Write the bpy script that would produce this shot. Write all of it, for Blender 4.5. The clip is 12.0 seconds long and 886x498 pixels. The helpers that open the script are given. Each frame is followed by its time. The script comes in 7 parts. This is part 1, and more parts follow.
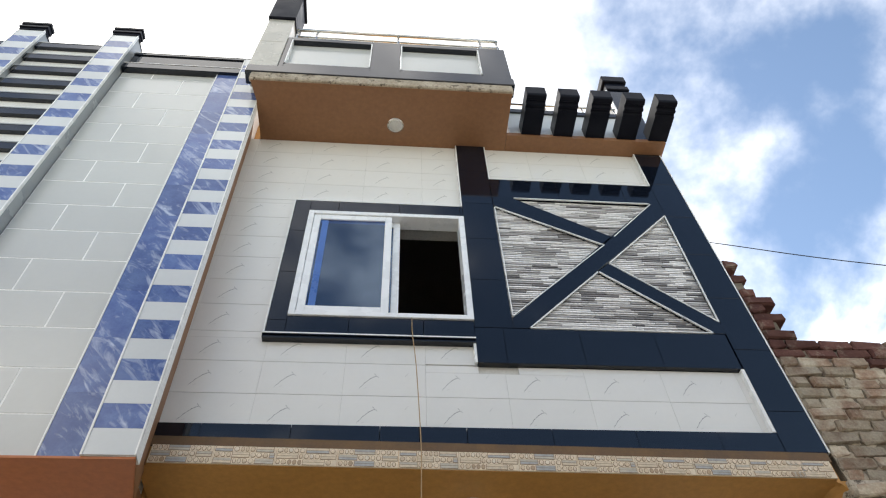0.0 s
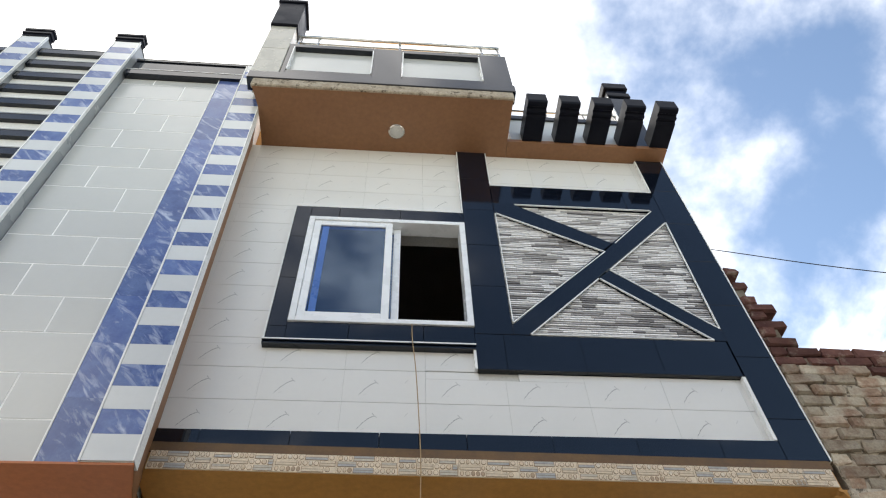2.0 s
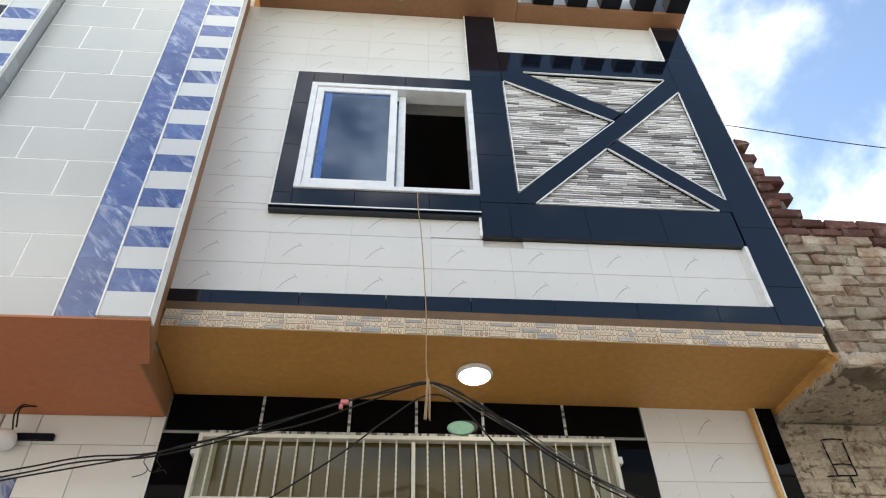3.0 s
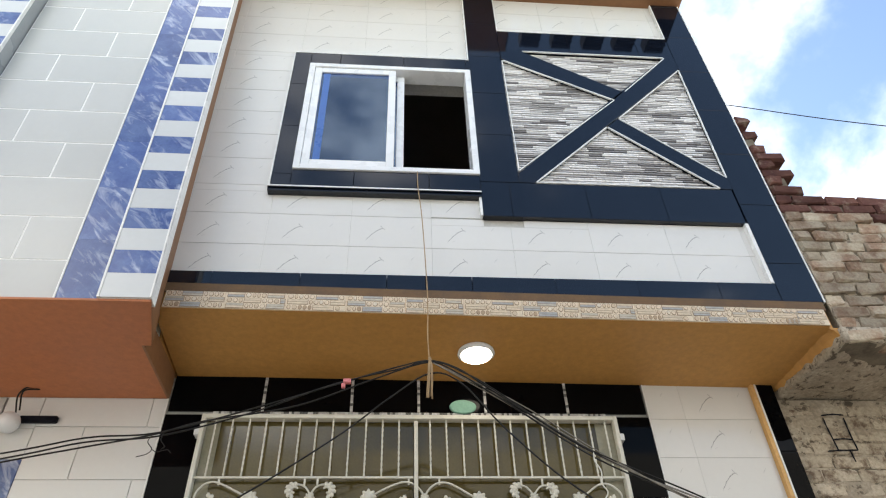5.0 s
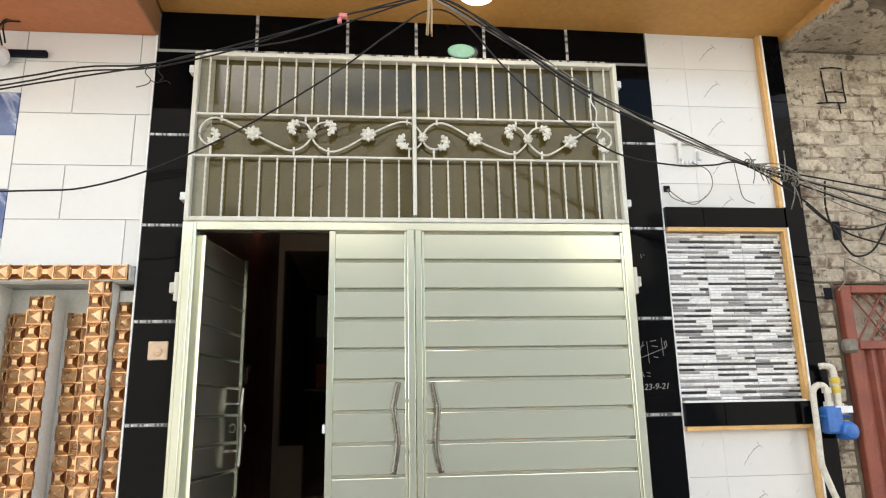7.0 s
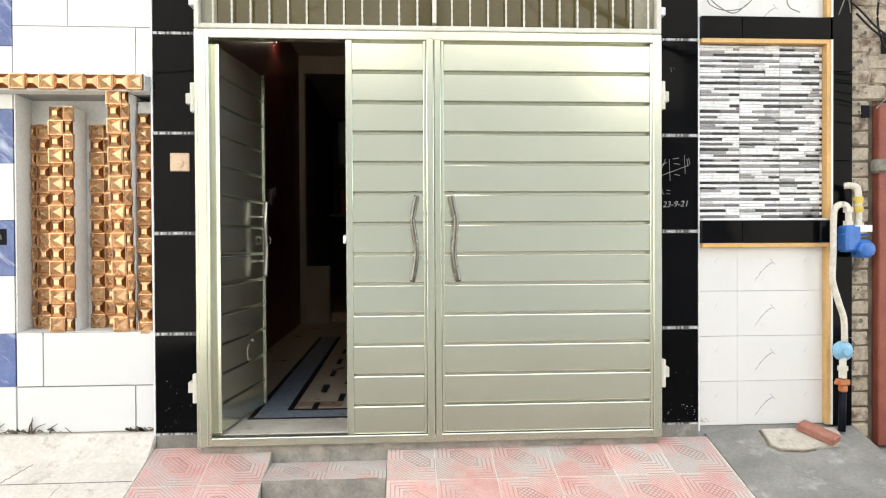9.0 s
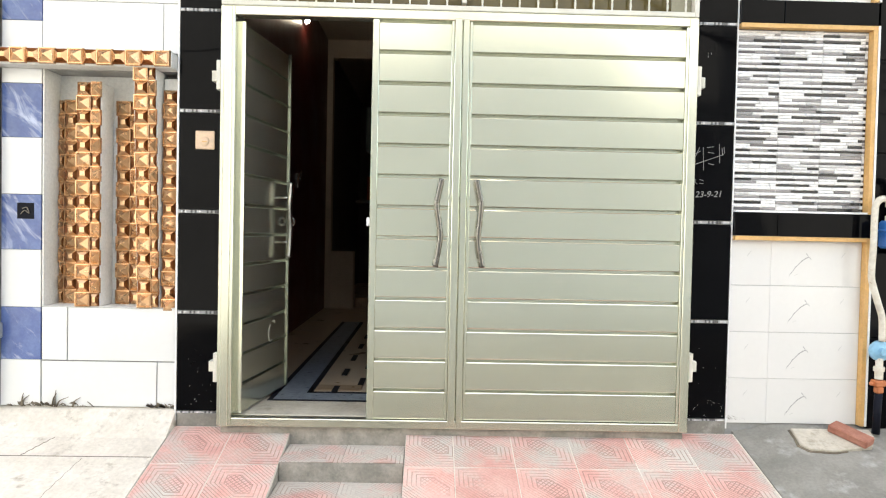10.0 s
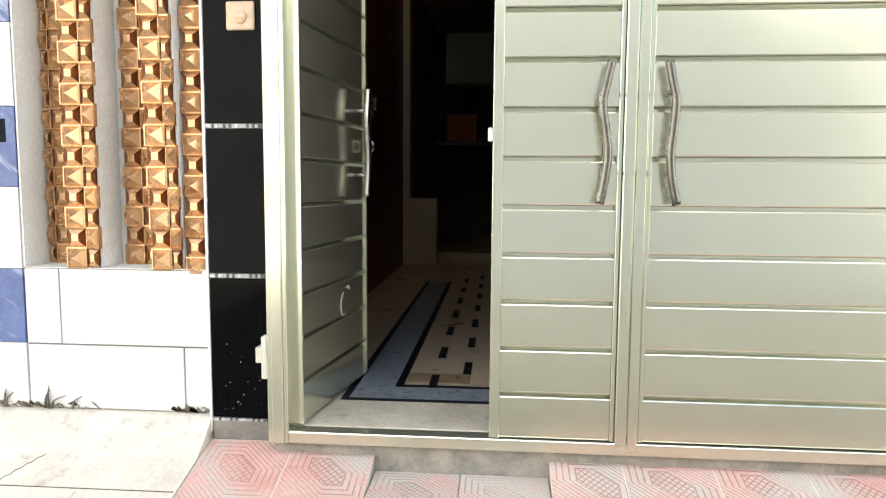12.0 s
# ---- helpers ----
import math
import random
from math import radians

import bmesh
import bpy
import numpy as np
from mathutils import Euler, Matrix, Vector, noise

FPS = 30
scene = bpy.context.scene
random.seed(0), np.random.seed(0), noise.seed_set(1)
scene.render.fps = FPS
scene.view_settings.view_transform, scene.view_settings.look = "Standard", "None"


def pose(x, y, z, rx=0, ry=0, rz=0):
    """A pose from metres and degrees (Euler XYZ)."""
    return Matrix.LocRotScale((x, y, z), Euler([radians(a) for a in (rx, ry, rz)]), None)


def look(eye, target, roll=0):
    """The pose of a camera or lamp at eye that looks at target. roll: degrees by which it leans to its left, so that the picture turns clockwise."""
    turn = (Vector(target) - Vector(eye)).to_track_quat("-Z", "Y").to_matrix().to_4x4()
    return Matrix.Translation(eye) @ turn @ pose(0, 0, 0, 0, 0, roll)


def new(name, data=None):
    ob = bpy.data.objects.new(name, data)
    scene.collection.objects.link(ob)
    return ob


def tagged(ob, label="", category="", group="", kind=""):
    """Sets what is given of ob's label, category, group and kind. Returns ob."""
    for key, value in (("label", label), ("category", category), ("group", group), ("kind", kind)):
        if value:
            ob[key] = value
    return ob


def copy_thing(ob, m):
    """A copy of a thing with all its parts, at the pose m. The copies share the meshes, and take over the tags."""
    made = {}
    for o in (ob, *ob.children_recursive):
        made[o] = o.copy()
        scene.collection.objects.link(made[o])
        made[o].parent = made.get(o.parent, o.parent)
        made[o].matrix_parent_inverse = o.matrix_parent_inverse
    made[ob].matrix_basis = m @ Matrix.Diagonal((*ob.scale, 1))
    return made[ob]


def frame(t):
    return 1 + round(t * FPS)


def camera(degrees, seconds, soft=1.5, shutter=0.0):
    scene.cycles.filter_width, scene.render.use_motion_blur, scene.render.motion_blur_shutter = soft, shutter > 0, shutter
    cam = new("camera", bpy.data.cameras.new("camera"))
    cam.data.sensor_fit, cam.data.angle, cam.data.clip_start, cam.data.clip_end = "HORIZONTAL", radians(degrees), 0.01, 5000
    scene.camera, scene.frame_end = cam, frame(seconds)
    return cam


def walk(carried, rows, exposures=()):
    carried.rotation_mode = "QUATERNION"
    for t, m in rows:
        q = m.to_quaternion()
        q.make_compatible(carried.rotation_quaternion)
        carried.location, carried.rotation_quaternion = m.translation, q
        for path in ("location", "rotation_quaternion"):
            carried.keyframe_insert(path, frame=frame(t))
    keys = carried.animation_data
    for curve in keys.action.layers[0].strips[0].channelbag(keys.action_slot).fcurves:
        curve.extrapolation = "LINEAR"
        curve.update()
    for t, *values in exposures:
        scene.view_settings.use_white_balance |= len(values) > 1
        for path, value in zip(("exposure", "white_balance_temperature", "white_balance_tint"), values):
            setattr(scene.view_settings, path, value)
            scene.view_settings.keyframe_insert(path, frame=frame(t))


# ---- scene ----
cam = camera(66.8, 12.0, soft=1.15)
PATH = [
    (0, (-0.143, -3.75, 1.337), (0.005, -2.525, 2.911), -3.3),
    (0.5, (-0.133, -3.754, 1.34), (0.023, -2.538, 2.92), -3.6),
    (1, (-0.132, -3.754, 1.335), (0.024, -2.537, 2.914), -3.4),
    (1.5, (-0.144, -3.738, 1.337), (0.013, -2.515, 2.911), -3.2),
    (2, (-0.133, -3.746, 1.339), (0.009, -2.536, 2.925), -3.0),
    (2.5, (-0.139, -3.712, 1.317), (-0.011, -2.368, 2.794), -2.1),
    (3, (-0.143, -3.676, 1.295), (0.002, -2.203, 2.641), -1.7),
    (3.5, (-0.143, -3.667, 1.286), (0.009, -2.158, 2.59), -2.2),
    (5.3, (-0.152, -3.641, 1.266), (-0.005, -2.141, 2.581), -2.3),
    (5.5, (-0.154, -3.639, 1.26), (-0.016, -2.049, 2.466), -1.9),
    (6, (-0.167, -3.614, 1.234), (-0.037, -1.862, 2.19), -0.8),
    (6.5, (-0.172, -3.574, 1.192), (-0.014, -1.703, 1.88), -1.4),
    (7, (-0.191, -3.554, 1.159), (0.001, -1.617, 1.62), -1.1),
    (7.5, (-0.172, -3.539, 1.124), (0.033, -1.564, 1.367), -0.6),
    (9.3, (-0.148, -3.517, 1.042), (-0.054, -1.519, 0.992), 0.2),
    (9.5, (-0.139, -3.5, 1.036), (-0.056, -1.503, 0.971), 0.7),
    (10, (-0.144, -3.468, 1.025), (-0.103, -1.469, 0.973), 1.2),
    (10.5, (-0.251, -3.307, 0.981), (-0.248, -1.31, 0.876), 2.3),
    (11, (-0.367, -3.072, 0.958), (-0.306, -1.077, 0.836), 0.3),
    (11.5, (-0.411, -2.66, 0.933), (-0.442, -0.673, 0.71), 0.4),
    (12, (-0.436, -2.231, 0.905), (-0.595, -0.247, 0.713), 0.4),
]
walk(cam, [(t, look(eye, target, roll)) for t, eye, target, roll in PATH],
     exposures=[(0.0, 0.82, 7150, 10), (2.0, 0.82, 7150, 10), (3.0, 1.10, 7150, 10), (3.5, 1.17, 7150, 10), (5.3, 1.27, 7100, 10), (6.0, 1.50, 7100, 10), (6.5, 1.70, 7100, 10), (7.5, 2.02, 7100, 10), (9.5, 2.20, 7100, 10), (12.0, 2.36, 7150, 10)])

# ---- world, sun and exposure ----
SUN_EL, SUN_AZ = 40.0, -18.0          # the sun stands behind the houses, the street lies in shade


def node_maker(tree):
    def make(kind, ins=None, **props):
        n = tree.nodes.new(kind)
        for k, v in props.items():
            if k == "op":
                n.operation = v
            elif k == "blend":
                n.blend_type = v
            elif k == "dtype":
                n.data_type = v
            elif k == "dims":
                n.noise_dimensions = v
            elif k == "wave":
                n.wave_type = v
            elif k == "vtype":
                n.vector_type = v
        for k, v in (ins or {}).items():
            if isinstance(v, bpy.types.NodeSocket):
                tree.links.new(v, n.inputs[k])
            else:
                n.inputs[k].default_value = v
        return n
    return make


world = bpy.data.worlds.new("sky")
scene.world = world
world.use_nodes = True
wt = world.node_tree
wt.nodes.clear()
W = node_maker(wt)
sky = wt.nodes.new("ShaderNodeTexSky")
sky.sky_type = "NISHITA"
sky.sun_disc = False
sky.sun_elevation, sky.sun_rotation = radians(SUN_EL), radians(SUN_AZ)
sky.air_density, sky.dust_density = 1.0, 0.6
tc = wt.nodes.new("ShaderNodeTexCoord")
sep = W("ShaderNodeSeparateXYZ", {0: tc.outputs["Generated"]})
zc = W("ShaderNodeMath", {0: sep.outputs[2], 1: 0.12}, op="MAXIMUM")
px = W("ShaderNodeMath", {0: sep.outputs[0], 1: zc.outputs[0]}, op="DIVIDE")
py = W("ShaderNodeMath", {0: sep.outputs[1], 1: zc.outputs[0]}, op="DIVIDE")
flat = W("ShaderNodeCombineXYZ", {0: px.outputs[0], 1: py.outputs[0], 2: 0.0})
shift = W("ShaderNodeVectorMath", {0: flat.outputs[0], 1: (-12.652, -2.563, 0.533)}, op="ADD")
cl1 = W("ShaderNodeTexNoise", {"Vector": shift.outputs[0], "Scale": 1.0, "Detail": 8.0, "Roughness": 0.56, "Distortion": 0.25})
cover = W("ShaderNodeMapRange", {0: cl1.outputs[0], 1: 0.46, 2: 0.68, 3: 0.0, 4: 1.0})
cover.interpolation_type = "SMOOTHSTEP"
skyb = W("ShaderNodeMix", {0: 1.0, 6: sky.outputs[0], 7: (0.135, 0.145, 0.15, 1.0)}, dtype="RGBA", blend="MULTIPLY")
cloud = W("ShaderNodeMix", {0: cover.outputs[0], 6: skyb.outputs[2], 7: (1.95, 1.98, 2.04, 1.0)}, dtype="RGBA")
bg = W("ShaderNodeBackground", {0: cloud.outputs[2], 1: 1.0})
wo = wt.nodes.new("ShaderNodeOutputWorld")
wt.links.new(bg.outputs[0], wo.inputs[0])

sun_data = bpy.data.lights.new("sun", "SUN")
sun_data.energy, sun_data.angle, sun_data.color = 4.0, radians(0.6), (1.0, 0.95, 0.86)
sun = new("sun", sun_data)
sd = Vector((math.sin(radians(SUN_AZ)) * math.cos(radians(SUN_EL)), math.cos(radians(SUN_AZ)) * math.cos(radians(SUN_EL)), math.sin(radians(SUN_EL))))
sun.matrix_world = look(sd * 40, (0, 0, 0))


# ---- materials ----
def lin(c):
    return (*c, 1.0)


def stuff_mat(name, a, b, rough=0.5, scale=3.0, fine=60.0, bump=0.0, rand=0.0, metal=0.0, coat=0.0, spec=0.5, lo=0.35, hi=0.65, bump_scale=None, rough_var=0.1, stain=None, stain_scale=1.3, stain_lo=0.55, stain_hi=0.72, grain=0.12):
    """A principled surface with two colours mixed at a broad scale, grain at a fine one, and optional blotches."""
    m = bpy.data.materials.new(name)
    m.use_nodes = True
    t = m.node_tree
    t.nodes.clear()
    N = node_maker(t)
    geo = t.nodes.new("ShaderNodeNewGeometry")
    info = t.nodes.new("ShaderNodeObjectInfo")
    offs = N("ShaderNodeVectorMath", {0: geo.outputs["Position"]}, op="ADD")
    rnd3 = N("ShaderNodeMath", {0: info.outputs["Random"], 1: 7.0 if rand > 0 else 0.0}, op="MULTIPLY")
    t.links.new(rnd3.outputs[0], offs.inputs[1])
    n1 = N("ShaderNodeTexNoise", {"Vector": offs.outputs[0], "Scale": scale, "Detail": 6.0, "Roughness": 0.6})
    n2 = N("ShaderNodeTexNoise", {"Vector": geo.outputs["Position"], "Scale": fine, "Detail": 4.0, "Roughness": 0.65})
    f = N("ShaderNodeMapRange", {0: n1.outputs[0], 1: lo, 2: hi})
    mix = N("ShaderNodeMix", {0: f.outputs[0], 6: lin(a), 7: lin(b)}, dtype="RGBA")
    g = N("ShaderNodeMapRange", {0: n2.outputs[0], 1: 0.25, 2: 0.75, 3: 1.0 - grain * 1.1, 4: 1.0 + grain})
    col = mix.outputs[2]
    if stain:
        n3 = N("ShaderNodeTexNoise", {"Vector": geo.outputs["Position"], "Scale": stain_scale, "Detail": 7.0, "Roughness": 0.68})
        sf = N("ShaderNodeMapRange", {0: n3.outputs[0], 1: stain_lo, 2: stain_hi})
        sm = N("ShaderNodeMix", {0: sf.outputs[0], 6: col, 7: lin(stain)}, dtype="RGBA")
        col = sm.outputs[2]
    r = N("ShaderNodeMapRange", {0: info.outputs["Random"], 1: 0.0, 2: 1.0, 3: 1.0 - rand, 4: 1.0 + rand})
    k = N("ShaderNodeMath", {0: g.outputs[0], 1: r.outputs[0]}, op="MULTIPLY")
    sc = N("ShaderNodeVectorMath", {0: col}, op="SCALE")
    t.links.new(k.outputs[0], sc.inputs["Scale"])
    rr = N("ShaderNodeMapRange", {0: n1.outputs[0], 1: 0.3, 2: 0.7, 3: max(0.02, rough - rough_var), 4: min(1.0, rough + rough_var)})
    p = N("ShaderNodeBsdfPrincipled", {"Base Color": sc.outputs[0], "Roughness": rr.outputs[0], "Metallic": metal, "Specular IOR Level": spec, "Coat Weight": coat, "Coat Roughness": 0.08})
    if bump > 0:
        nb = N("ShaderNodeTexNoise", {"Vector": geo.outputs["Position"], "Scale": bump_scale or fine, "Detail": 5.0, "Roughness": 0.6})
        bp = N("ShaderNodeBump", {"Height": nb.outputs[0], "Strength": min(1.0, bump), "Distance": 0.004 if bump_scale is None else 0.012})
        t.links.new(bp.outputs[0], p.inputs["Normal"])
    o = t.nodes.new("ShaderNodeOutputMaterial")
    t.links.new(p.outputs[0], o.inputs[0])
    return m


def emit_mat(name, col, power):
    m = bpy.data.materials.new(name)
    m.use_nodes = True
    t = m.node_tree
    t.nodes.clear()
    e = t.nodes.new("ShaderNodeEmission")
    e.inputs[0].default_value, e.inputs[1].default_value = lin(col), power
    o = t.nodes.new("ShaderNodeOutputMaterial")
    t.links.new(e.outputs[0], o.inputs[0])
    return m


def blue_marble(name):
    m = stuff_mat(name, (0.068, 0.105, 0.27), (0.11, 0.165, 0.35), rough=0.14, scale=9.0, fine=70.0, rand=0.12, spec=0.5, rough_var=0.05)
    t = m.node_tree
    N = node_maker(t)
    p = next(n for n in t.nodes if n.type == "BSDF_PRINCIPLED")
    old = p.inputs["Base Color"].links[0].from_socket
    geo = t.nodes.new("ShaderNodeNewGeometry")
    info = t.nodes.new("ShaderNodeObjectInfo")
    r = N("ShaderNodeMath", {0: info.outputs["Random"], 1: 11.0}, op="MULTIPLY")
    v = N("ShaderNodeVectorMath", {0: geo.outputs["Position"], 1: r.outputs[0]}, op="ADD")
    rot = N("ShaderNodeVectorRotate", {"Vector": v.outputs[0], "Axis": (0.0, 1.0, 0.0), "Angle": 0.75})
    st = N("ShaderNodeMapping", {"Vector": rot.outputs[0], "Scale": (13.0, 13.0, 3.2)})
    n = N("ShaderNodeTexNoise", {"Vector": st.outputs[0], "Scale": 1.0, "Detail": 6.0, "Roughness": 0.62, "Distortion": 1.1})
    f = N("ShaderNodeMapRange", {0: n.outputs[0], 1: 0.52, 2: 0.70, 3: 0.0, 4: 0.8})
    mx = N("ShaderNodeMix", {0: f.outputs[0], 6: old, 7: (0.50, 0.56, 0.70, 1.0)}, dtype="RGBA")
    t.links.new(mx.outputs[2], p.inputs["Base Color"])
    return m


def vein_tile(name, base, w, h, cx, cz):
    """White glazed tile: one slanting grey vein at the same place in each tile (object space), and faint clouds."""
    m = stuff_mat(name, base, tuple(c * 0.975 for c in base), rough=0.14, scale=2.0, fine=30.0, rand=0.015, grain=0.012, spec=0.5, rough_var=0.04)
    t = m.node_tree
    N = node_maker(t)
    p = next(n for n in t.nodes if n.type == "BSDF_PRINCIPLED")
    old = p.inputs["Base Color"].links[0].from_socket
    co = t.nodes.new("ShaderNodeTexCoord")
    nz = N("ShaderNodeTexNoise", {"Vector": co.outputs["Object"], "Scale": 55.0, "Detail": 4.0, "Roughness": 0.7})
    s = N("ShaderNodeSeparateXYZ", {0: co.outputs["Object"]})
    col = old
    for (ax, az, bend, rise, length, width, strength) in ((cx, cz, 1.2, 0.95, 0.060, 0.0030, 1.0), (cx + 0.047, cz + 0.034, 0.0, -1.0, 0.016, 0.0030, 0.75), (cx + 0.235, cz + 0.045, 0.0, 1.4, 0.012, 0.003, 0.35), (cx - 0.02, cz - 0.065, 0.0, 0.4, 0.010, 0.0022, 0.3)):
        u = N("ShaderNodeMath", {0: s.outputs[0], 1: ax}, op="SUBTRACT")
        v = N("ShaderNodeMath", {0: s.outputs[2], 1: az}, op="SUBTRACT")
        # a curve v = rise * u - 5 * bend * u^2, with a wobble
        uu = N("ShaderNodeMath", {0: u.outputs[0], 1: u.outputs[0]}, op="MULTIPLY")
        q = N("ShaderNodeMath", {0: uu.outputs[0], 1: bend * 5.0}, op="MULTIPLY")
        l = N("ShaderNodeMath", {0: u.outputs[0], 1: rise}, op="MULTIPLY")
        tgt = N("ShaderNodeMath", {0: l.outputs[0], 1: q.outputs[0]}, op="SUBTRACT")
        wob = N("ShaderNodeMath", {0: nz.outputs[0], 1: 0.03}, op="MULTIPLY")
        tg2 = N("ShaderNodeMath", {0: tgt.outputs[0], 1: wob.outputs[0]}, op="ADD")
        d = N("ShaderNodeMath", {0: v.outputs[0], 1: tg2.outputs[0]}, op="SUBTRACT")
        d2 = N("ShaderNodeMath", {0: d.outputs[0], 1: 0.015}, op="ADD")
        ad = N("ShaderNodeMath", {0: d2.outputs[0]}, op="ABSOLUTE")
        line = N("ShaderNodeMapRange", {0: ad.outputs[0], 1: 0.0, 2: width * 1.7, 3: 1.0, 4: 0.0})
        au = N("ShaderNodeMath", {0: u.outputs[0]}, op="ABSOLUTE")
        end = N("ShaderNodeMapRange", {0: au.outputs[0], 1: length * 0.75, 2: length, 3: 1.0, 4: 0.0})
        brk = N("ShaderNodeMapRange", {0: nz.outputs[0], 1: 0.35, 2: 0.55, 3: 0.35, 4: 1.0})
        f1 = N("ShaderNodeMath", {0: line.outputs[0], 1: end.outputs[0]}, op="MULTIPLY")
        f2 = N("ShaderNodeMath", {0: f1.outputs[0], 1: brk.outputs[0]}, op="MULTIPLY")
        f3 = N("ShaderNodeMath", {0: f2.outputs[0], 1: strength}, op="MULTIPLY")
        mx = N("ShaderNodeMix", {0: f3.outputs[0], 6: col, 7: (0.13, 0.135, 0.135, 1.0)}, dtype="RGBA")
        col = mx.outputs[2]
    t.links.new(col, p.inputs["Base Color"])
    return m


def island_mat(name, colors, rough=0.3, bump=0.0, single=False):
    """Small pieces, joined into one mesh or single objects: each takes one of the colours at random."""
    m = bpy.data.materials.new(name)
    m.use_nodes = True
    t = m.node_tree
    t.nodes.clear()
    N = node_maker(t)
    geo = t.nodes.new("ShaderNodeNewGeometry")
    ramp = t.nodes.new("ShaderNodeValToRGB")
    ramp.color_ramp.interpolation = "CONSTANT"
    els = ramp.color_ramp.elements
    total, acc = sum(wgt for wgt, _ in colors), 0.0
    for i, (wgt, c) in enumerate(colors):
        e = els[i] if i < 2 else els.new(0.999)
        e.position, e.color = acc / total, lin(c)
        acc += wgt
    pick = t.nodes.new("ShaderNodeObjectInfo").outputs["Random"] if single else geo.outputs["Random Per Island"]
    t.links.new(pick, ramp.inputs[0])
    n = N("ShaderNodeTexNoise", {"Vector": geo.outputs["Position"], "Scale": 45.0, "Detail": 5.0})
    g = N("ShaderNodeMapRange", {0: n.outputs[0], 1: 0.25, 2: 0.75, 3: 0.82, 4: 1.15})
    sc = N("ShaderNodeVectorMath", {0: ramp.outputs[0]}, op="SCALE")
    t.links.new(g.outputs[0], sc.inputs["Scale"])
    p = N("ShaderNodeBsdfPrincipled", {"Base Color": sc.outputs[0], "Roughness": rough})
    if bump:
        bp = N("ShaderNodeBump", {"Height": n.outputs[0], "Strength": bump, "Distance": 0.004})
        t.links.new(bp.outputs[0], p.inputs["Normal"])
    o = t.nodes.new("ShaderNodeOutputMaterial")
    t.links.new(p.outputs[0], o.inputs[0])
    return m


def pressed_tile(name, dust=0.44):
    """Pink cement paving tile, 0.30 m, pressed with a lozenge of squares inside bent parallel grooves."""
    m = stuff_mat(name, (0.62, 0.335, 0.285), (0.70, 0.44, 0.385), rough=0.8, scale=5.0, fine=90.0, rand=0.09, spec=0.25, bump=0.35, bump_scale=40.0,
                  stain=(0.53, 0.485, 0.43), stain_scale=2.6, stain_lo=dust, stain_hi=dust + 0.17)
    t = m.node_tree
    N = node_maker(t)
    p = next(n for n in t.nodes if n.type == "BSDF_PRINCIPLED")
    old = p.inputs["Base Color"].links[0].from_socket
    co = t.nodes.new("ShaderNodeTexCoord")
    mp = N("ShaderNodeMapping", {"Vector": co.outputs["Object"], "Location": (-0.15, 0.15, 0.0)})
    s = N("ShaderNodeSeparateXYZ", {0: mp.outputs[0]})
    a = N("ShaderNodeMath", {0: s.outputs[0]}, op="ABSOLUTE")
    b = N("ShaderNodeMath", {0: s.outputs[1]}, op="ABSOLUTE")
    u1 = N("ShaderNodeMath", {0: s.outputs[0], 1: s.outputs[1]}, op="ADD")
    u2 = N("ShaderNodeMath", {0: s.outputs[0], 1: s.outputs[1]}, op="SUBTRACT")
    au = N("ShaderNodeMath", {0: u1.outputs[0]}, op="ABSOLUTE")
    uu = N("ShaderNodeMath", {0: au.outputs[0], 1: 1.05}, op="MULTIPLY")
    mx1 = N("ShaderNodeMath", {0: a.outputs[0], 1: b.outputs[0]}, op="MAXIMUM")
    d = N("ShaderNodeMath", {0: mx1.outputs[0], 1: uu.outputs[0]}, op="MAXIMUM")
    fr = N("ShaderNodeMath", {0: d.outputs[0], 1: 0.0215}, op="DIVIDE")
    fr1 = N("ShaderNodeMath", {0: fr.outputs[0]}, op="FRACT")
    g1 = N("ShaderNodeMath", {0: fr1.outputs[0], 1: 0.22}, op="LESS_THAN")
    grid = []
    for sock in (u1.outputs[0], u2.outputs[0]):
        q = N("ShaderNodeMath", {0: sock, 1: 0.026}, op="DIVIDE")
        q1 = N("ShaderNodeMath", {0: q.outputs[0]}, op="FRACT")
        q2 = N("ShaderNodeMath", {0: q1.outputs[0], 1: 0.24}, op="LESS_THAN")
        grid.append(q2.outputs[0])
    g2 = N("ShaderNodeMath", {0: grid[0], 1: grid[1]}, op="MAXIMUM")
    inside = N("ShaderNodeMath", {0: d.outputs[0], 1: 0.064}, op="LESS_THAN")
    gs = N("ShaderNodeMix", {0: inside.outputs[0], 2: g1.outputs[0], 3: g2.outputs[0]}, dtype="FLOAT")
    geo = t.nodes.new("ShaderNodeNewGeometry")
    wear = N("ShaderNodeTexNoise", {"Vector": geo.outputs["Position"], "Scale": 3.7, "Detail": 5.0})
    wf = N("ShaderNodeMapRange", {0: wear.outputs[0], 1: 0.36, 2: 0.54, 3: 0.25, 4: 1.0})
    gw = N("ShaderNodeMath", {0: gs.outputs[0], 1: wf.outputs[0]}, op="MULTIPLY")
    cf = N("ShaderNodeMath", {0: gw.outputs[0], 1: 0.62}, op="MULTIPLY")
    cm = N("ShaderNodeMix", {0: cf.outputs[0], 6: old, 7: (0.21, 0.125, 0.105, 1.0)}, dtype="RGBA")
    t.links.new(cm.outputs[2], p.inputs["Base Color"])
    bp = N("ShaderNodeBump", {"Height": gw.outputs[0], "Strength": 0.9, "Distance": 0.006})
    bp.invert = True
    t.links.new(bp.outputs[0], p.inputs["Normal"])
    return m


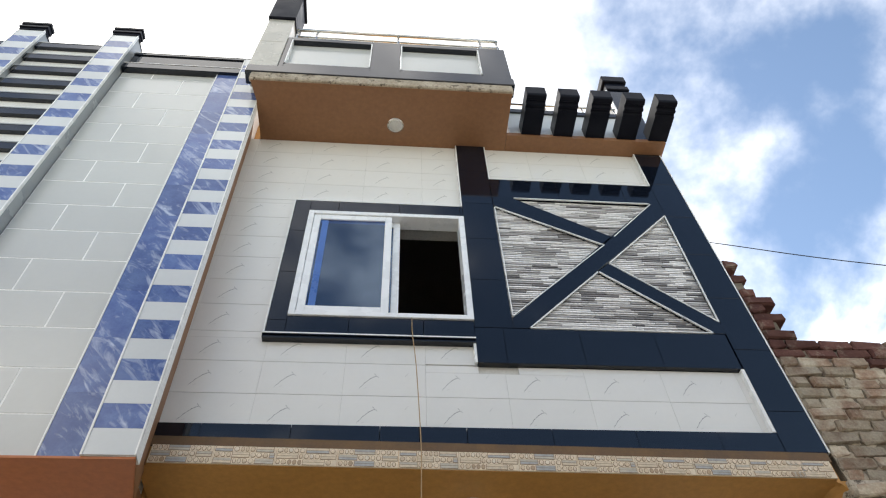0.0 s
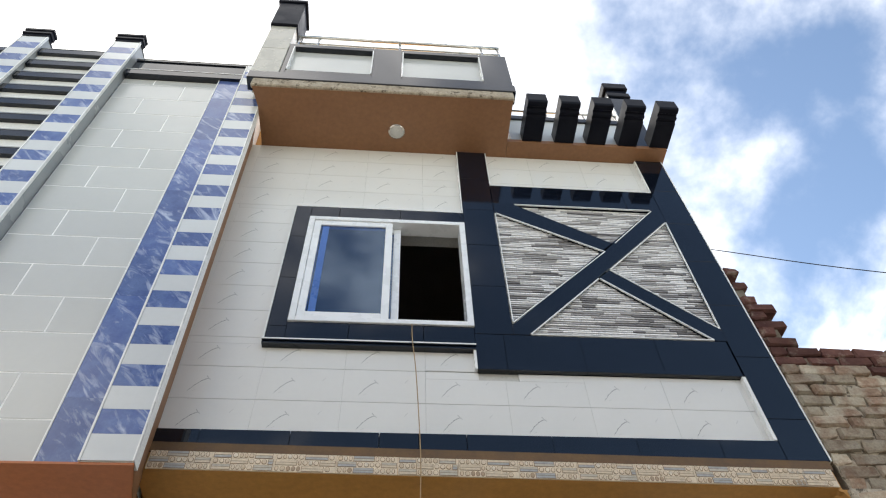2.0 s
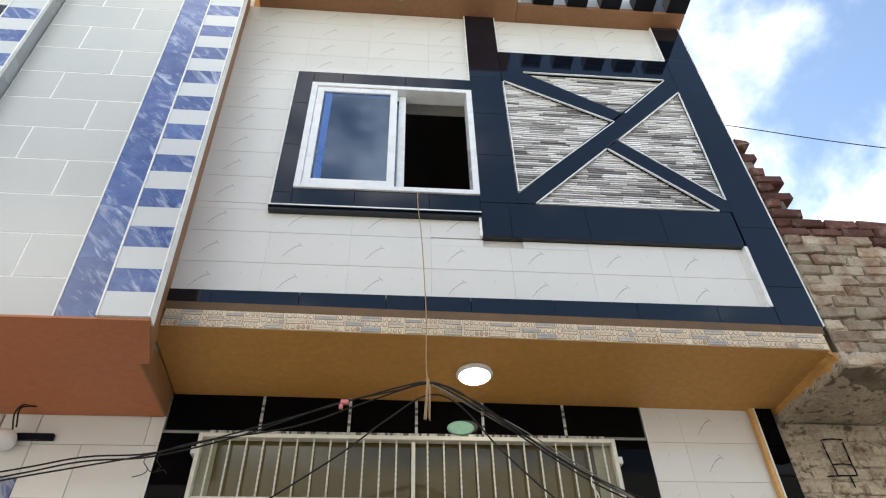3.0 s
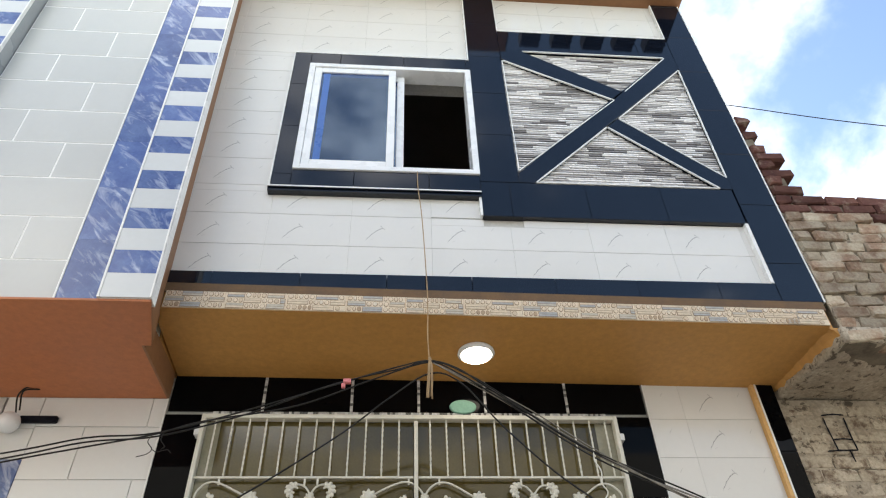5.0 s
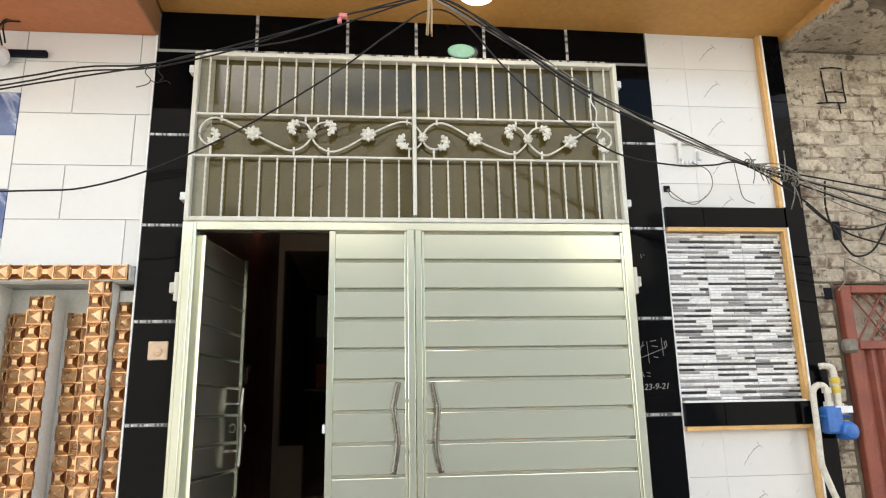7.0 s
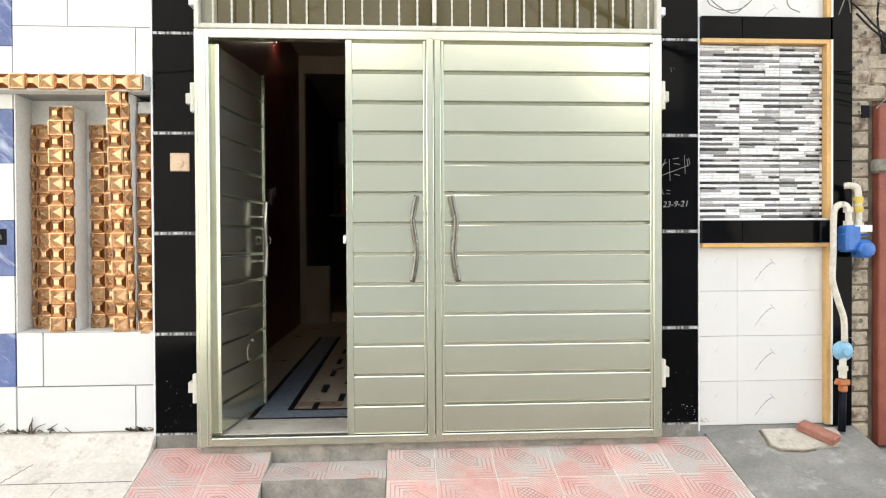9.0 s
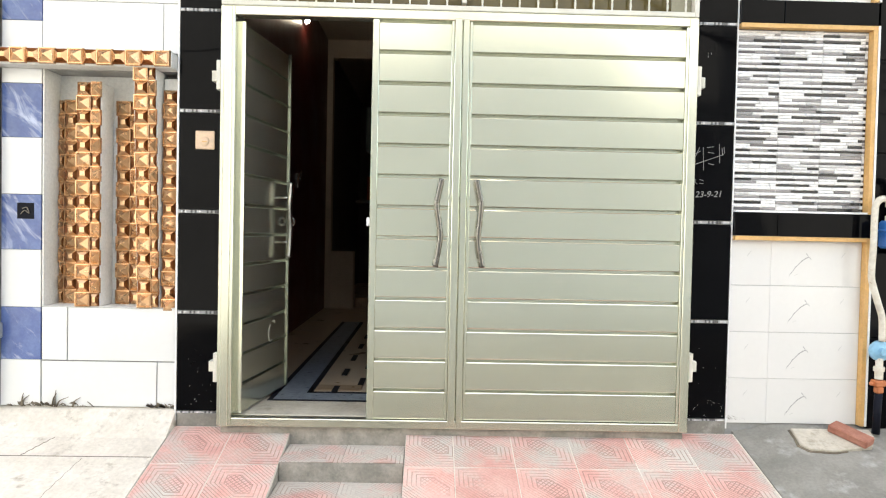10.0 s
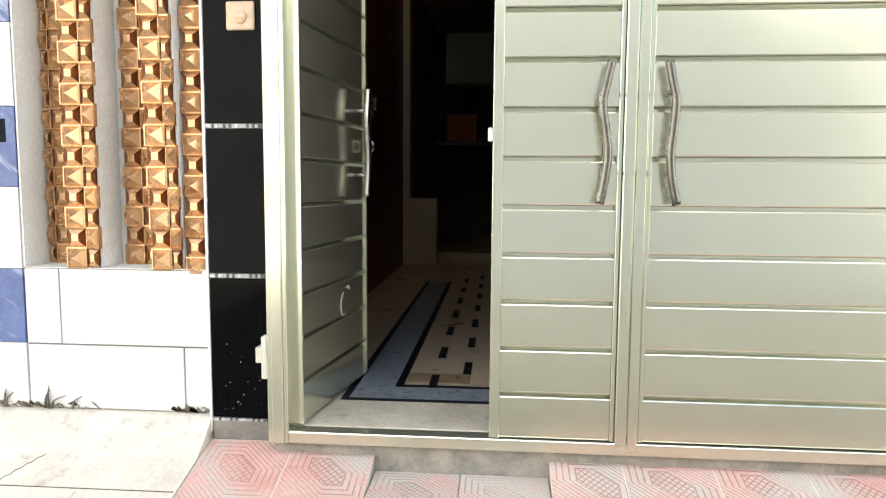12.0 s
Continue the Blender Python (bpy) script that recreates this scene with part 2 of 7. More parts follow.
def glass_mat(name, tint, ior):
    """Tinted pane: the tint seen through it, the sky mirrored by Fresnel."""
    m = bpy.data.materials.new(name)
    m.use_nodes = True
    t = m.node_tree
    t.nodes.clear()
    N = node_maker(t)
    see = N("ShaderNodeBsdfTransparent", {0: lin(tint)})
    mir = N("ShaderNodeBsdfGlossy", {"Color": (0.58, 0.76, 1.0, 1.0), "Roughness": 0.02})
    fr = N("ShaderNodeFresnel", {"IOR": ior})
    mx = N("ShaderNodeMixShader", {0: fr.outputs[0], 1: see.outputs[0], 2: mir.outputs[0]})
    o = t.nodes.new("ShaderNodeOutputMaterial")
    t.links.new(mx.outputs[0], o.inputs[0])
    return m


M_GATE = stuff_mat("sage_enamel", (0.665, 0.675, 0.545), (0.685, 0.695, 0.563), rough=0.20, scale=1.2, fine=140.0, spec=0.5, metal=0.87, rough_var=0.0, grain=0.02)
M_GRILLE = stuff_mat("pale_enamel", (0.62, 0.60, 0.51), (0.70, 0.68, 0.60), rough=0.35, scale=8.0, fine=60.0, grain=0.05)
M_WHITE = vein_tile("white_vein_tile", (0.71, 0.698, 0.668), 0.51, 0.258, 0.157, 0.125)
M_PLAIN = stuff_mat("plain_white_tile", (0.70, 0.705, 0.69), (0.72, 0.725, 0.71), rough=0.15, scale=1.5, fine=30.0, rand=0.02, rough_var=0.04, grain=0.015)
M_NTILE = stuff_mat("grey_white_tile", (0.515, 0.52, 0.50), (0.535, 0.54, 0.52), rough=0.15, scale=1.5, fine=30.0, rand=0.03, rough_var=0.04, grain=0.015)
M_STRIPE = stuff_mat("pale_stripe_tile", (0.585, 0.60, 0.60), (0.61, 0.625, 0.625), rough=0.13, scale=1.5, fine=30.0, rand=0.03, rough_var=0.04, grain=0.02)
# mid grey, between stripe white and slat charcoal, on column sides and slat edges
M_SIDE = stuff_mat("mid_grey_side", (0.30, 0.315, 0.32), (0.34, 0.355, 0.36), rough=0.25, scale=2.0, fine=30.0, rough_var=0.05, grain=0.04)
M_GROUT = stuff_mat("white_grout", (0.82, 0.82, 0.80), (0.88, 0.88, 0.86), rough=0.8, scale=6.0)
M_GROUT_GREY = stuff_mat("grey_grout", (0.27, 0.27, 0.26), (0.36, 0.36, 0.34), rough=0.85, scale=6.0)
M_BLUE = blue_marble("blue_marble_tile")
M_BLACK = stuff_mat("black_tile", (0.002, 0.002, 0.0025), (0.0035, 0.0035, 0.004), rough=0.05, scale=3.0, fine=50.0, rand=0.1, spec=0.07, rough_var=0.03)
M_SLATE = stuff_mat("charcoal_tile", (0.0035, 0.0052, 0.010), (0.005, 0.0075, 0.014), rough=0.06, scale=2.0, fine=40.0, rand=0.12, spec=0.55, rough_var=0.02)
M_OCHRE = stuff_mat("ochre_paint", (0.50, 0.25, 0.066), (0.55, 0.285, 0.082), rough=0.6, scale=1.2, fine=25.0, bump=0.05)
# darker and browner than M_OCHRE, for the upper undersides and the returns
M_TAN = stuff_mat("tan_brown", (0.25, 0.118, 0.053), (0.285, 0.138, 0.064), rough=0.6, scale=1.2, fine=25.0, bump=0.05)
M_TERRA = stuff_mat("terracotta_paint", (0.45, 0.15, 0.056), (0.49, 0.17, 0.066), rough=0.55, scale=1.5, fine=25.0, bump=0.05)
M_TRIM = stuff_mat("white_edge_trim", (0.75, 0.75, 0.73), (0.82, 0.82, 0.80), rough=0.25, scale=10.0, grain=0.015)
M_PVC = stuff_mat("white_pvc", (0.74, 0.75, 0.76), (0.79, 0.80, 0.81), rough=0.28, scale=5.0, grain=0.015)
M_PINE = stuff_mat("ochre_reveal", (0.62, 0.36, 0.12), (0.70, 0.43, 0.17), rough=0.5, scale=14.0, fine=70.0)
M_CHROME = stuff_mat("brushed_steel", (0.50, 0.48, 0.44), (0.58, 0.56, 0.52), rough=0.22, scale=30.0, fine=200.0, metal=1.0, rough_var=0.06)
M_HANDLE = stuff_mat("dull_steel", (0.15, 0.142, 0.125), (0.20, 0.19, 0.17), rough=0.25, scale=30.0, fine=200.0, metal=1.0, rough_var=0.05)
M_BRICK = stuff_mat("old_brick", (0.185, 0.115, 0.08), (0.30, 0.205, 0.145), rough=0.92, scale=9.0, fine=60.0, bump=1.0, rand=0.30, spec=0.15, grain=0.2,
                    stain=(0.40, 0.345, 0.265), stain_scale=5.5, stain_lo=0.40, stain_hi=0.58)
M_REDBRICK = stuff_mat("dark_brick", (0.080, 0.034, 0.029), (0.135, 0.066, 0.053), rough=0.92, scale=8.0, fine=70.0, bump=0.9, rand=0.35, spec=0.12,
                     stain=(0.24, 0.185, 0.145), stain_scale=7.0, stain_lo=0.54, stain_hi=0.68)
M_LIMED = stuff_mat("limed_brick", (0.40, 0.335, 0.25), (0.52, 0.445, 0.345), rough=0.92, scale=7.0, fine=55.0, grain=0.25, bump=1.0, rand=0.10, spec=0.15,
                    stain=(0.17, 0.12, 0.085), stain_scale=9.0, stain_lo=0.50, stain_hi=0.62)
M_MORTAR = stuff_mat("dirty_mortar", (0.10, 0.082, 0.062), (0.22, 0.185, 0.14), rough=0.95, scale=6.0, fine=60.0, bump=0.8, spec=0.1)
M_PLASTER = stuff_mat("rough_cement_plaster", (0.32, 0.265, 0.20), (0.45, 0.385, 0.30), rough=0.92, scale=6.0, fine=40.0, bump=1.0, bump_scale=22.0, spec=0.15, grain=0.28,
                      stain=(0.12, 0.095, 0.07), stain_scale=15.0, stain_lo=0.55, stain_hi=0.62)
M_PAVE = pressed_tile("pink_pressed_tile")
M_TREAD = pressed_tile("dusty_pink_tile", 0.33)
M_CEMENT = stuff_mat("grey_cement", (0.18, 0.172, 0.15), (0.275, 0.262, 0.232), rough=0.88, scale=3.2, fine=70.0, bump=0.6, spec=0.2,
                     stain=(0.37, 0.36, 0.33), stain_scale=6.0, stain_lo=0.56, stain_hi=0.70)
M_STEP = stuff_mat("step_cement", (0.29, 0.265, 0.23), (0.40, 0.365, 0.32), rough=0.88, scale=4.0, fine=70.0, bump=0.6, spec=0.2,
                   stain=(0.21, 0.205, 0.18), stain_scale=7.0, stain_lo=0.46, stain_hi=0.66)
M_PALE = stuff_mat("pale_cement", (0.44, 0.395, 0.32), (0.56, 0.515, 0.43), rough=0.85, scale=4.5, fine=50.0, bump=0.6, spec=0.2,
                   stain=(0.29, 0.255, 0.20), stain_scale=7.0, stain_lo=0.54, stain_hi=0.70)
M_GOLD = stuff_mat("bronze_glazed_block", (0.58, 0.345, 0.175), (0.71, 0.455, 0.26), rough=0.24, scale=14.0, fine=80.0, rand=0.10, metal=0.72, spec=0.6, grain=0.05)
# redder, darker bronze: shade painted into the hollows of the spool blocks
M_GOLD_SHADE = stuff_mat("bronze_hollow_shade", (0.24, 0.085, 0.025), (0.34, 0.13, 0.042), rough=0.22, scale=14.0, fine=80.0, rand=0.15, metal=0.35, spec=0.6)
M_BEIGE = stuff_mat("beige_tile", (0.36, 0.345, 0.295), (0.40, 0.385, 0.33), rough=0.25, scale=4.0, fine=40.0, grain=0.05)
M_GREYPAINT = stuff_mat("pale_grey_paint", (0.66, 0.655, 0.62), (0.73, 0.725, 0.69), rough=0.6, scale=2.0)
M_MOSAIC_W = island_mat("white_mosaic", [(80, (0.82, 0.81, 0.80)), (13, (0.60, 0.59, 0.58)), (7, (0.30, 0.29, 0.29))], rough=0.13, single=True)
M_MOSAIC = island_mat("glass_mosaic", [(26, (0.78, 0.77, 0.76)), (30, (0.27, 0.255, 0.25)), (18, (0.13, 0.12, 0.12)), (26, (0.010, 0.009, 0.010))], rough=0.13, single=True)
M_SPLIT = island_mat("split_stone", [(60, (0.80, 0.78, 0.765)), (22, (0.62, 0.60, 0.59)), (18, (0.40, 0.38, 0.375))], rough=0.45, bump=0.6)
M_SPLIT_DK = island_mat("dark_split_stone", [(36, (0.34, 0.325, 0.32)), (26, (0.42, 0.40, 0.395)), (26, (0.19, 0.18, 0.18)), (12, (0.58, 0.56, 0.55))], rough=0.5, bump=0.6)
M_FRIEZE = island_mat("pebble_print", [(50, (0.68, 0.565, 0.42)), (30, (0.60, 0.475, 0.33)), (12, (0.42, 0.30, 0.19)), (8, (0.68, 0.60, 0.48))], rough=0.3)
M_FRIEZE_BAR = island_mat("bar_print", [(35, (0.37, 0.365, 0.35)), (25, (0.48, 0.43, 0.35)), (40, (0.62, 0.51, 0.37))], rough=0.3)
M_UMBER_PRINT = stuff_mat("brown_print", (0.23, 0.14, 0.075), (0.32, 0.21, 0.12), rough=0.35, scale=20.0)
M_GLASS = glass_mat("blue_tinted_glass", (0.20, 0.32, 0.62), 2.25)
M_BLUEFILM = stuff_mat("blue_film", (0.035, 0.115, 0.36), (0.045, 0.14, 0.42), rough=0.3)
M_SMOKE = stuff_mat("smoked_pane", (0.070, 0.053, 0.015), (0.098, 0.076, 0.024), rough=0.08, scale=1.5, fine=90.0, spec=0.45, rough_var=0.03)
M_PANE_END = stuff_mat("pale_pane_end", (0.24, 0.225, 0.15), (0.30, 0.28, 0.20), rough=0.2, scale=5.0, spec=0.4)
M_CABLE = stuff_mat("black_cable", (0.009, 0.0085, 0.008), (0.025, 0.023, 0.021), rough=0.5, scale=25.0, spec=0.2)
M_DUSTY = stuff_mat("dusty_cable", (0.16, 0.14, 0.11), (0.24, 0.215, 0.175), rough=0.7, scale=25.0)
M_ROPE = stuff_mat("jute_rope", (0.34, 0.22, 0.115), (0.44, 0.31, 0.18), rough=0.9, scale=40.0, fine=200.0, bump=0.8)
M_LAMP = emit_mat("lit_diffuser", (1.0, 0.93, 0.82), 6.0)
M_BULB = emit_mat("lit_bulb", (1.0, 0.88, 0.70), 22.0)
M_LAMPOFF = stuff_mat("unlit_diffuser", (0.50, 0.49, 0.46), (0.56, 0.55, 0.52), rough=0.4)
M_MINT = stuff_mat("mint_plastic", (0.21, 0.42, 0.33), (0.25, 0.47, 0.375), rough=0.45, spec=0.15)
M_IVORY = stuff_mat("ivory_plastic", (0.66, 0.47, 0.32), (0.72, 0.53, 0.37), rough=0.35)
M_REDIRON = stuff_mat("red_iron_paint", (0.22, 0.05, 0.03), (0.30, 0.085, 0.05), rough=0.6, scale=8.0, fine=70.0, bump=0.4, stain=(0.42, 0.27, 0.20), stain_scale=24.0, stain_lo=0.66, stain_hi=0.74)
M_BLUECAST = stuff_mat("blue_cast_paint", (0.02, 0.12, 0.40), (0.035, 0.17, 0.50), rough=0.35, scale=12.0)
M_LTBLUE = stuff_mat("pale_blue_cast", (0.20, 0.42, 0.58), (0.27, 0.50, 0.66), rough=0.4, scale=12.0)
M_ORANGE = stuff_mat("rusty_valve", (0.42, 0.12, 0.04), (0.50, 0.18, 0.07), rough=0.6, scale=30.0)
M_PIPE = stuff_mat("painted_pipe", (0.60, 0.55, 0.45), (0.72, 0.68, 0.58), rough=0.5, scale=18.0, stain=(0.32, 0.22, 0.13), stain_scale=30.0, stain_lo=0.6, stain_hi=0.7)
M_YELLOW = stuff_mat("yellow_tape", (0.60, 0.42, 0.05), (0.68, 0.50, 0.10), rough=0.6, scale=20.0)
M_STEELGREY = stuff_mat("grey_gate_paint", (0.26, 0.28, 0.30), (0.31, 0.33, 0.35), rough=0.4, scale=3.0)
M_NAVY = stuff_mat("charcoal_paint", (0.007, 0.008, 0.013), (0.012, 0.013, 0.019), rough=0.36, scale=4.0, spec=0.06)
M_HALL = stuff_mat("hall_paint", (0.58, 0.51, 0.42), (0.62, 0.55, 0.46), rough=0.7, scale=2.0)
M_GREENISH = stuff_mat("green_grey_laminate", (0.20, 0.28, 0.25), (0.24, 0.32, 0.285), rough=0.4, scale=2.0)
M_HALLRED = stuff_mat("maroon_paint", (0.10, 0.012, 0.01), (0.13, 0.02, 0.015), rough=0.4, scale=2.0)
M_HALLBROWN = stuff_mat("brown_terrazzo", (0.25, 0.17, 0.105), (0.33, 0.235, 0.15), rough=0.35, scale=12.0, fine=160.0)
M_TERRAZZO = stuff_mat("terrazzo", (0.46, 0.37, 0.27), (0.55, 0.45, 0.34), rough=0.35, scale=5.0, fine=160.0, stain=(0.25, 0.18, 0.12), stain_scale=3.0, stain_lo=0.6, stain_hi=0.7)
M_TERRA_BLUE = stuff_mat("blue_grey_terrazzo", (0.13, 0.16, 0.20), (0.30, 0.34, 0.39), rough=0.35, scale=30.0, fine=160.0)
M_ROAD = stuff_mat("street_cement", (0.20, 0.185, 0.16), (0.27, 0.25, 0.22), rough=0.9, scale=1.2, fine=40.0, bump=0.5, spec=0.2)
M_OPP = stuff_mat("opposite_plaster", (0.40, 0.405, 0.40), (0.48, 0.485, 0.48), rough=0.85, scale=1.0, fine=25.0)
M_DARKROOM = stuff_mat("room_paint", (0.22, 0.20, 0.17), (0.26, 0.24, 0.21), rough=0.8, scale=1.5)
M_CHALK = stuff_mat("chalk", (0.20, 0.20, 0.198), (0.38, 0.38, 0.37), rough=0.9, scale=200.0)
M_BORDER = island_mat("silver_border", [(1, (0.45, 0.45, 0.45)), (1, (0.62, 0.62, 0.61)), (1, (0.10, 0.10, 0.10))], rough=0.3)
M_PINKTAG = stuff_mat("pink_plastic", (0.62, 0.16, 0.17), (0.68, 0.22, 0.22), rough=0.5)

M_CREAM = stuff_mat("cream_tile_ground", (0.66, 0.54, 0.39), (0.73, 0.62, 0.47), rough=0.4, scale=12.0)

M_UMBER = stuff_mat("umber_brown", (0.11, 0.062, 0.028), (0.16, 0.09, 0.04), rough=0.7, scale=8.0)
M_GROUT_MID = stuff_mat("pale_grey_grout", (0.50, 0.485, 0.45), (0.56, 0.54, 0.50), rough=0.85, scale=6.0)
M_LOOSE = stuff_mat("loose_red_brick", (0.30, 0.12, 0.085), (0.40, 0.19, 0.135), rough=0.9, scale=14.0, fine=80.0, bump=0.8, spec=0.15)
M_APRON = stuff_mat("bleached_cement", (0.58, 0.53, 0.45), (0.70, 0.65, 0.57), rough=0.88, scale=5.0, fine=50.0, bump=0.7, spec=0.2,
                    stain=(0.38, 0.335, 0.27), stain_scale=9.0, stain_lo=0.57, stain_hi=0.70)


# ---- mesh helpers ----
def thing(name, label, category, loc=(0, 0, 0), group="", kind=""):
    e = new(name)
    e.empty_display_size = 0.05
    e.location = loc
    return tagged(e, label, category, group, kind)


def add_box(bm, x0, x1, y0, y1, z0, z1, bevel=0.0):
    vs = [bm.verts.new(c) for c in ((x0, y0, z0), (x1, y0, z0), (x1, y1, z0), (x0, y1, z0), (x0, y0, z1), (x1, y0, z1), (x1, y1, z1), (x0, y1, z1))]
    fs = [bm.faces.new([vs[i] for i in q]) for q in ((3, 2, 1, 0), (4, 5, 6, 7), (0, 1, 5, 4), (1, 2, 6, 5), (2, 3, 7, 6), (3, 0, 4, 7))]
    if bevel > 0:
        es = list({e for f in fs for e in f.edges})
        bmesh.ops.bevel(bm, geom=es, offset=bevel, segments=1, affect="EDGES", clamp_overlap=True)


def box_bm(*dims, bevel=0.0):
    bm = bmesh.new()
    add_box(bm, *dims, bevel=bevel)
    return bm


def boxes_bm(rows, bevel=0.0):
    bm = bmesh.new()
    for r in rows:
        add_box(bm, *r, bevel=bevel)
    return bm


def prism_bm(outline, axis, lo, hi, bevel=0.0):
    """A closed outline of 2D points pushed along an axis: 'x' takes (y, z), 'y' takes (x, z), 'z' takes (x, y)."""
    bm = bmesh.new()
    put = {"x": lambda p, d: (d, p[0], p[1]), "y": lambda p, d: (p[0], d, p[1]), "z": lambda p, d: (p[0], p[1], d)}[axis]
    a = [bm.verts.new(put(p, lo)) for p in outline]
    b = [bm.verts.new(put(p, hi)) for p in outline]
    n = len(outline)
    bm.faces.new(a)
    bm.faces.new(b[::-1])
    for i in range(n):
        bm.faces.new([a[(i + 1) % n], a[i], b[i], b[(i + 1) % n]])
    bmesh.ops.recalc_face_normals(bm, faces=bm.faces[:])
    if bevel > 0:
        bmesh.ops.bevel(bm, geom=bm.edges[:], offset=bevel, segments=1, affect="EDGES", clamp_overlap=True)
    return bm


def lathe(bm, centre, axis, profile, seg=20):
    """A turned body: profile of (radius, along) round an axis through centre."""
    c, d = Vector(centre), Vector(axis).normalized()
    u = d.orthogonal().normalized()
    v = d.cross(u)
    rings = []
    for r, h in profile:
        rings.append([bm.verts.new(c + d * h + (u * math.cos(2 * math.pi * i / seg) + v * math.sin(2 * math.pi * i / seg)) * r) for i in range(seg)])
    for a, b in zip(rings, rings[1:]):
        for i in range(seg):
            bm.faces.new((a[i], a[(i + 1) % seg], b[(i + 1) % seg], b[i]))
    bm.faces.new(rings[0][::-1])
    bm.faces.new(rings[-1])


def smooth_path(points, steps=6):
    """Catmull-Rom through the points."""
    pts = [Vector(p) for p in points]
    pts = [pts[0] * 2 - pts[1]] + pts + [pts[-1] * 2 - pts[-2]]
    out = []
    for i in range(1, len(pts) - 2):
        a, b, c, d = pts[i - 1:i + 3]
        for s in range(steps):
            t = s / steps
            out.append(0.5 * ((2 * b) + (c - a) * t + (2 * a - 5 * b + 4 * c - d) * t * t + (3 * b - a - 3 * c + d) * t ** 3))
    out.append(pts[-2])
    return out


def tube(bm, path, radius, seg=6, twist=0.0, square=False):
    n = len(path)
    up = Vector((0, 0, 1)) if abs((path[-1] - path[0]).normalized().z) < 0.9 else Vector((1, 0, 0))
    rings = []
    for i, p in enumerate(path):
        d = (path[min(i + 1, n - 1)] - path[max(i - 1, 0)]).normalized()
        u = d.cross(up)
        u = u.normalized() if u.length > 1e-4 else d.orthogonal().normalized()
        v = d.cross(u)
        r = radius(i / max(1, n - 1)) if callable(radius) else radius
        k = 4 if square else seg
        rings.append([bm.verts.new(p + (u * math.cos(2 * math.pi * j / k + twist * i) + v * math.sin(2 * math.pi * j / k + twist * i)) * r) for j in range(k)])
    for a, b in zip(rings, rings[1:]):
        k = len(a)
        for j in range(k):
            bm.faces.new((a[j], a[(j + 1) % k], b[(j + 1) % k], b[j]))
    bm.faces.new(rings[0][::-1])
    bm.faces.new(rings[-1])


def tube_bm(points, radius, seg=6, steps=6, straight=False):
    bm = bmesh.new()
    tube(bm, [Vector(p) for p in points] if straight else smooth_path(points, steps), radius, seg)
    return bm


def roughen(bm, amount, seed):
    """Knock the corners of a piece about."""
    r = random.Random(seed)
    for v in bm.verts:
        v.co += Vector((r.uniform(-1, 1), r.uniform(-1, 1), r.uniform(-1, 1))) * amount
    return bm


def mesh_from(bm, name, material, smooth=False):
    me = bpy.data.meshes.new(name)
    bmesh.ops.recalc_face_normals(bm, faces=bm.faces[:])
    if smooth:
        for f in bm.faces:
            f.smooth = True
    bm.to_mesh(me)
    bm.free()
    me.materials.append(material)
    return me


def part(name, bm, material, parent=None, label="", smooth=False, loc=None, kind=""):
    me = bm if isinstance(bm, bpy.types.Mesh) else mesh_from(bm, name, material, smooth)
    ob = new(name, me)
    if parent is not None:
        ob.parent = parent
    if loc is not None:
        ob.location = loc
    return tagged(ob, label, kind=kind)


def solid(name, bm, material, label, category, kind="", group="", smooth=False):
    return tagged(new(name, mesh_from(bm, name, material, smooth)), label, category, group, kind)


TILES = {}


def tile_mesh(x0, x1, z0, z1, depth, material, edge=0.0015):
    """A wall tile in its own space: face at y = 0, back at y = depth, with a small chamfer round the face."""
    key = (round(x0, 4), round(x1, 4), round(z0, 4), round(z1, 4), round(depth, 4), material.name)
    if key not in TILES:
        e = edge
        v = [(x0, depth, z0), (x1, depth, z0), (x1, depth, z1), (x0, depth, z1), (x0, e, z0), (x1, e, z0), (x1, e, z1), (x0, e, z1),
             (x0 + e, 0, z0 + e), (x1 - e, 0, z0 + e), (x1 - e, 0, z1 - e), (x0 + e, 0, z1 - e)]
        f = [(8, 9, 10, 11)] + [(4 + i, 4 + (i + 1) % 4, 8 + (i + 1) % 4, 8 + i) for i in range(4)] + [(i, (i + 1) % 4, 4 + (i + 1) % 4, 4 + i) for i in range(4)]
        me = bpy.data.meshes.new("tile")
        me.from_pydata(v, [], f)
        me.materials.append(material)
        TILES[key] = me
    return TILES[key]


def cut(rect, hole):
    x0, x1, z0, z1 = rect
    a0, a1, b0, b1 = hole
    if a0 >= x1 or a1 <= x0 or b0 >= z1 or b1 <= z0:
        return [rect]
    out = []
    if b0 > z0:
        out.append((x0, x1, z0, b0))
    if b1 < z1:
        out.append((x0, x1, b1, z1))
    lo, hi = max(z0, b0), min(z1, b1)
    if a0 > x0:
        out.append((x0, a0, lo, hi))
    if a1 < x1:
        out.append((a1, x1, lo, hi))
    return out


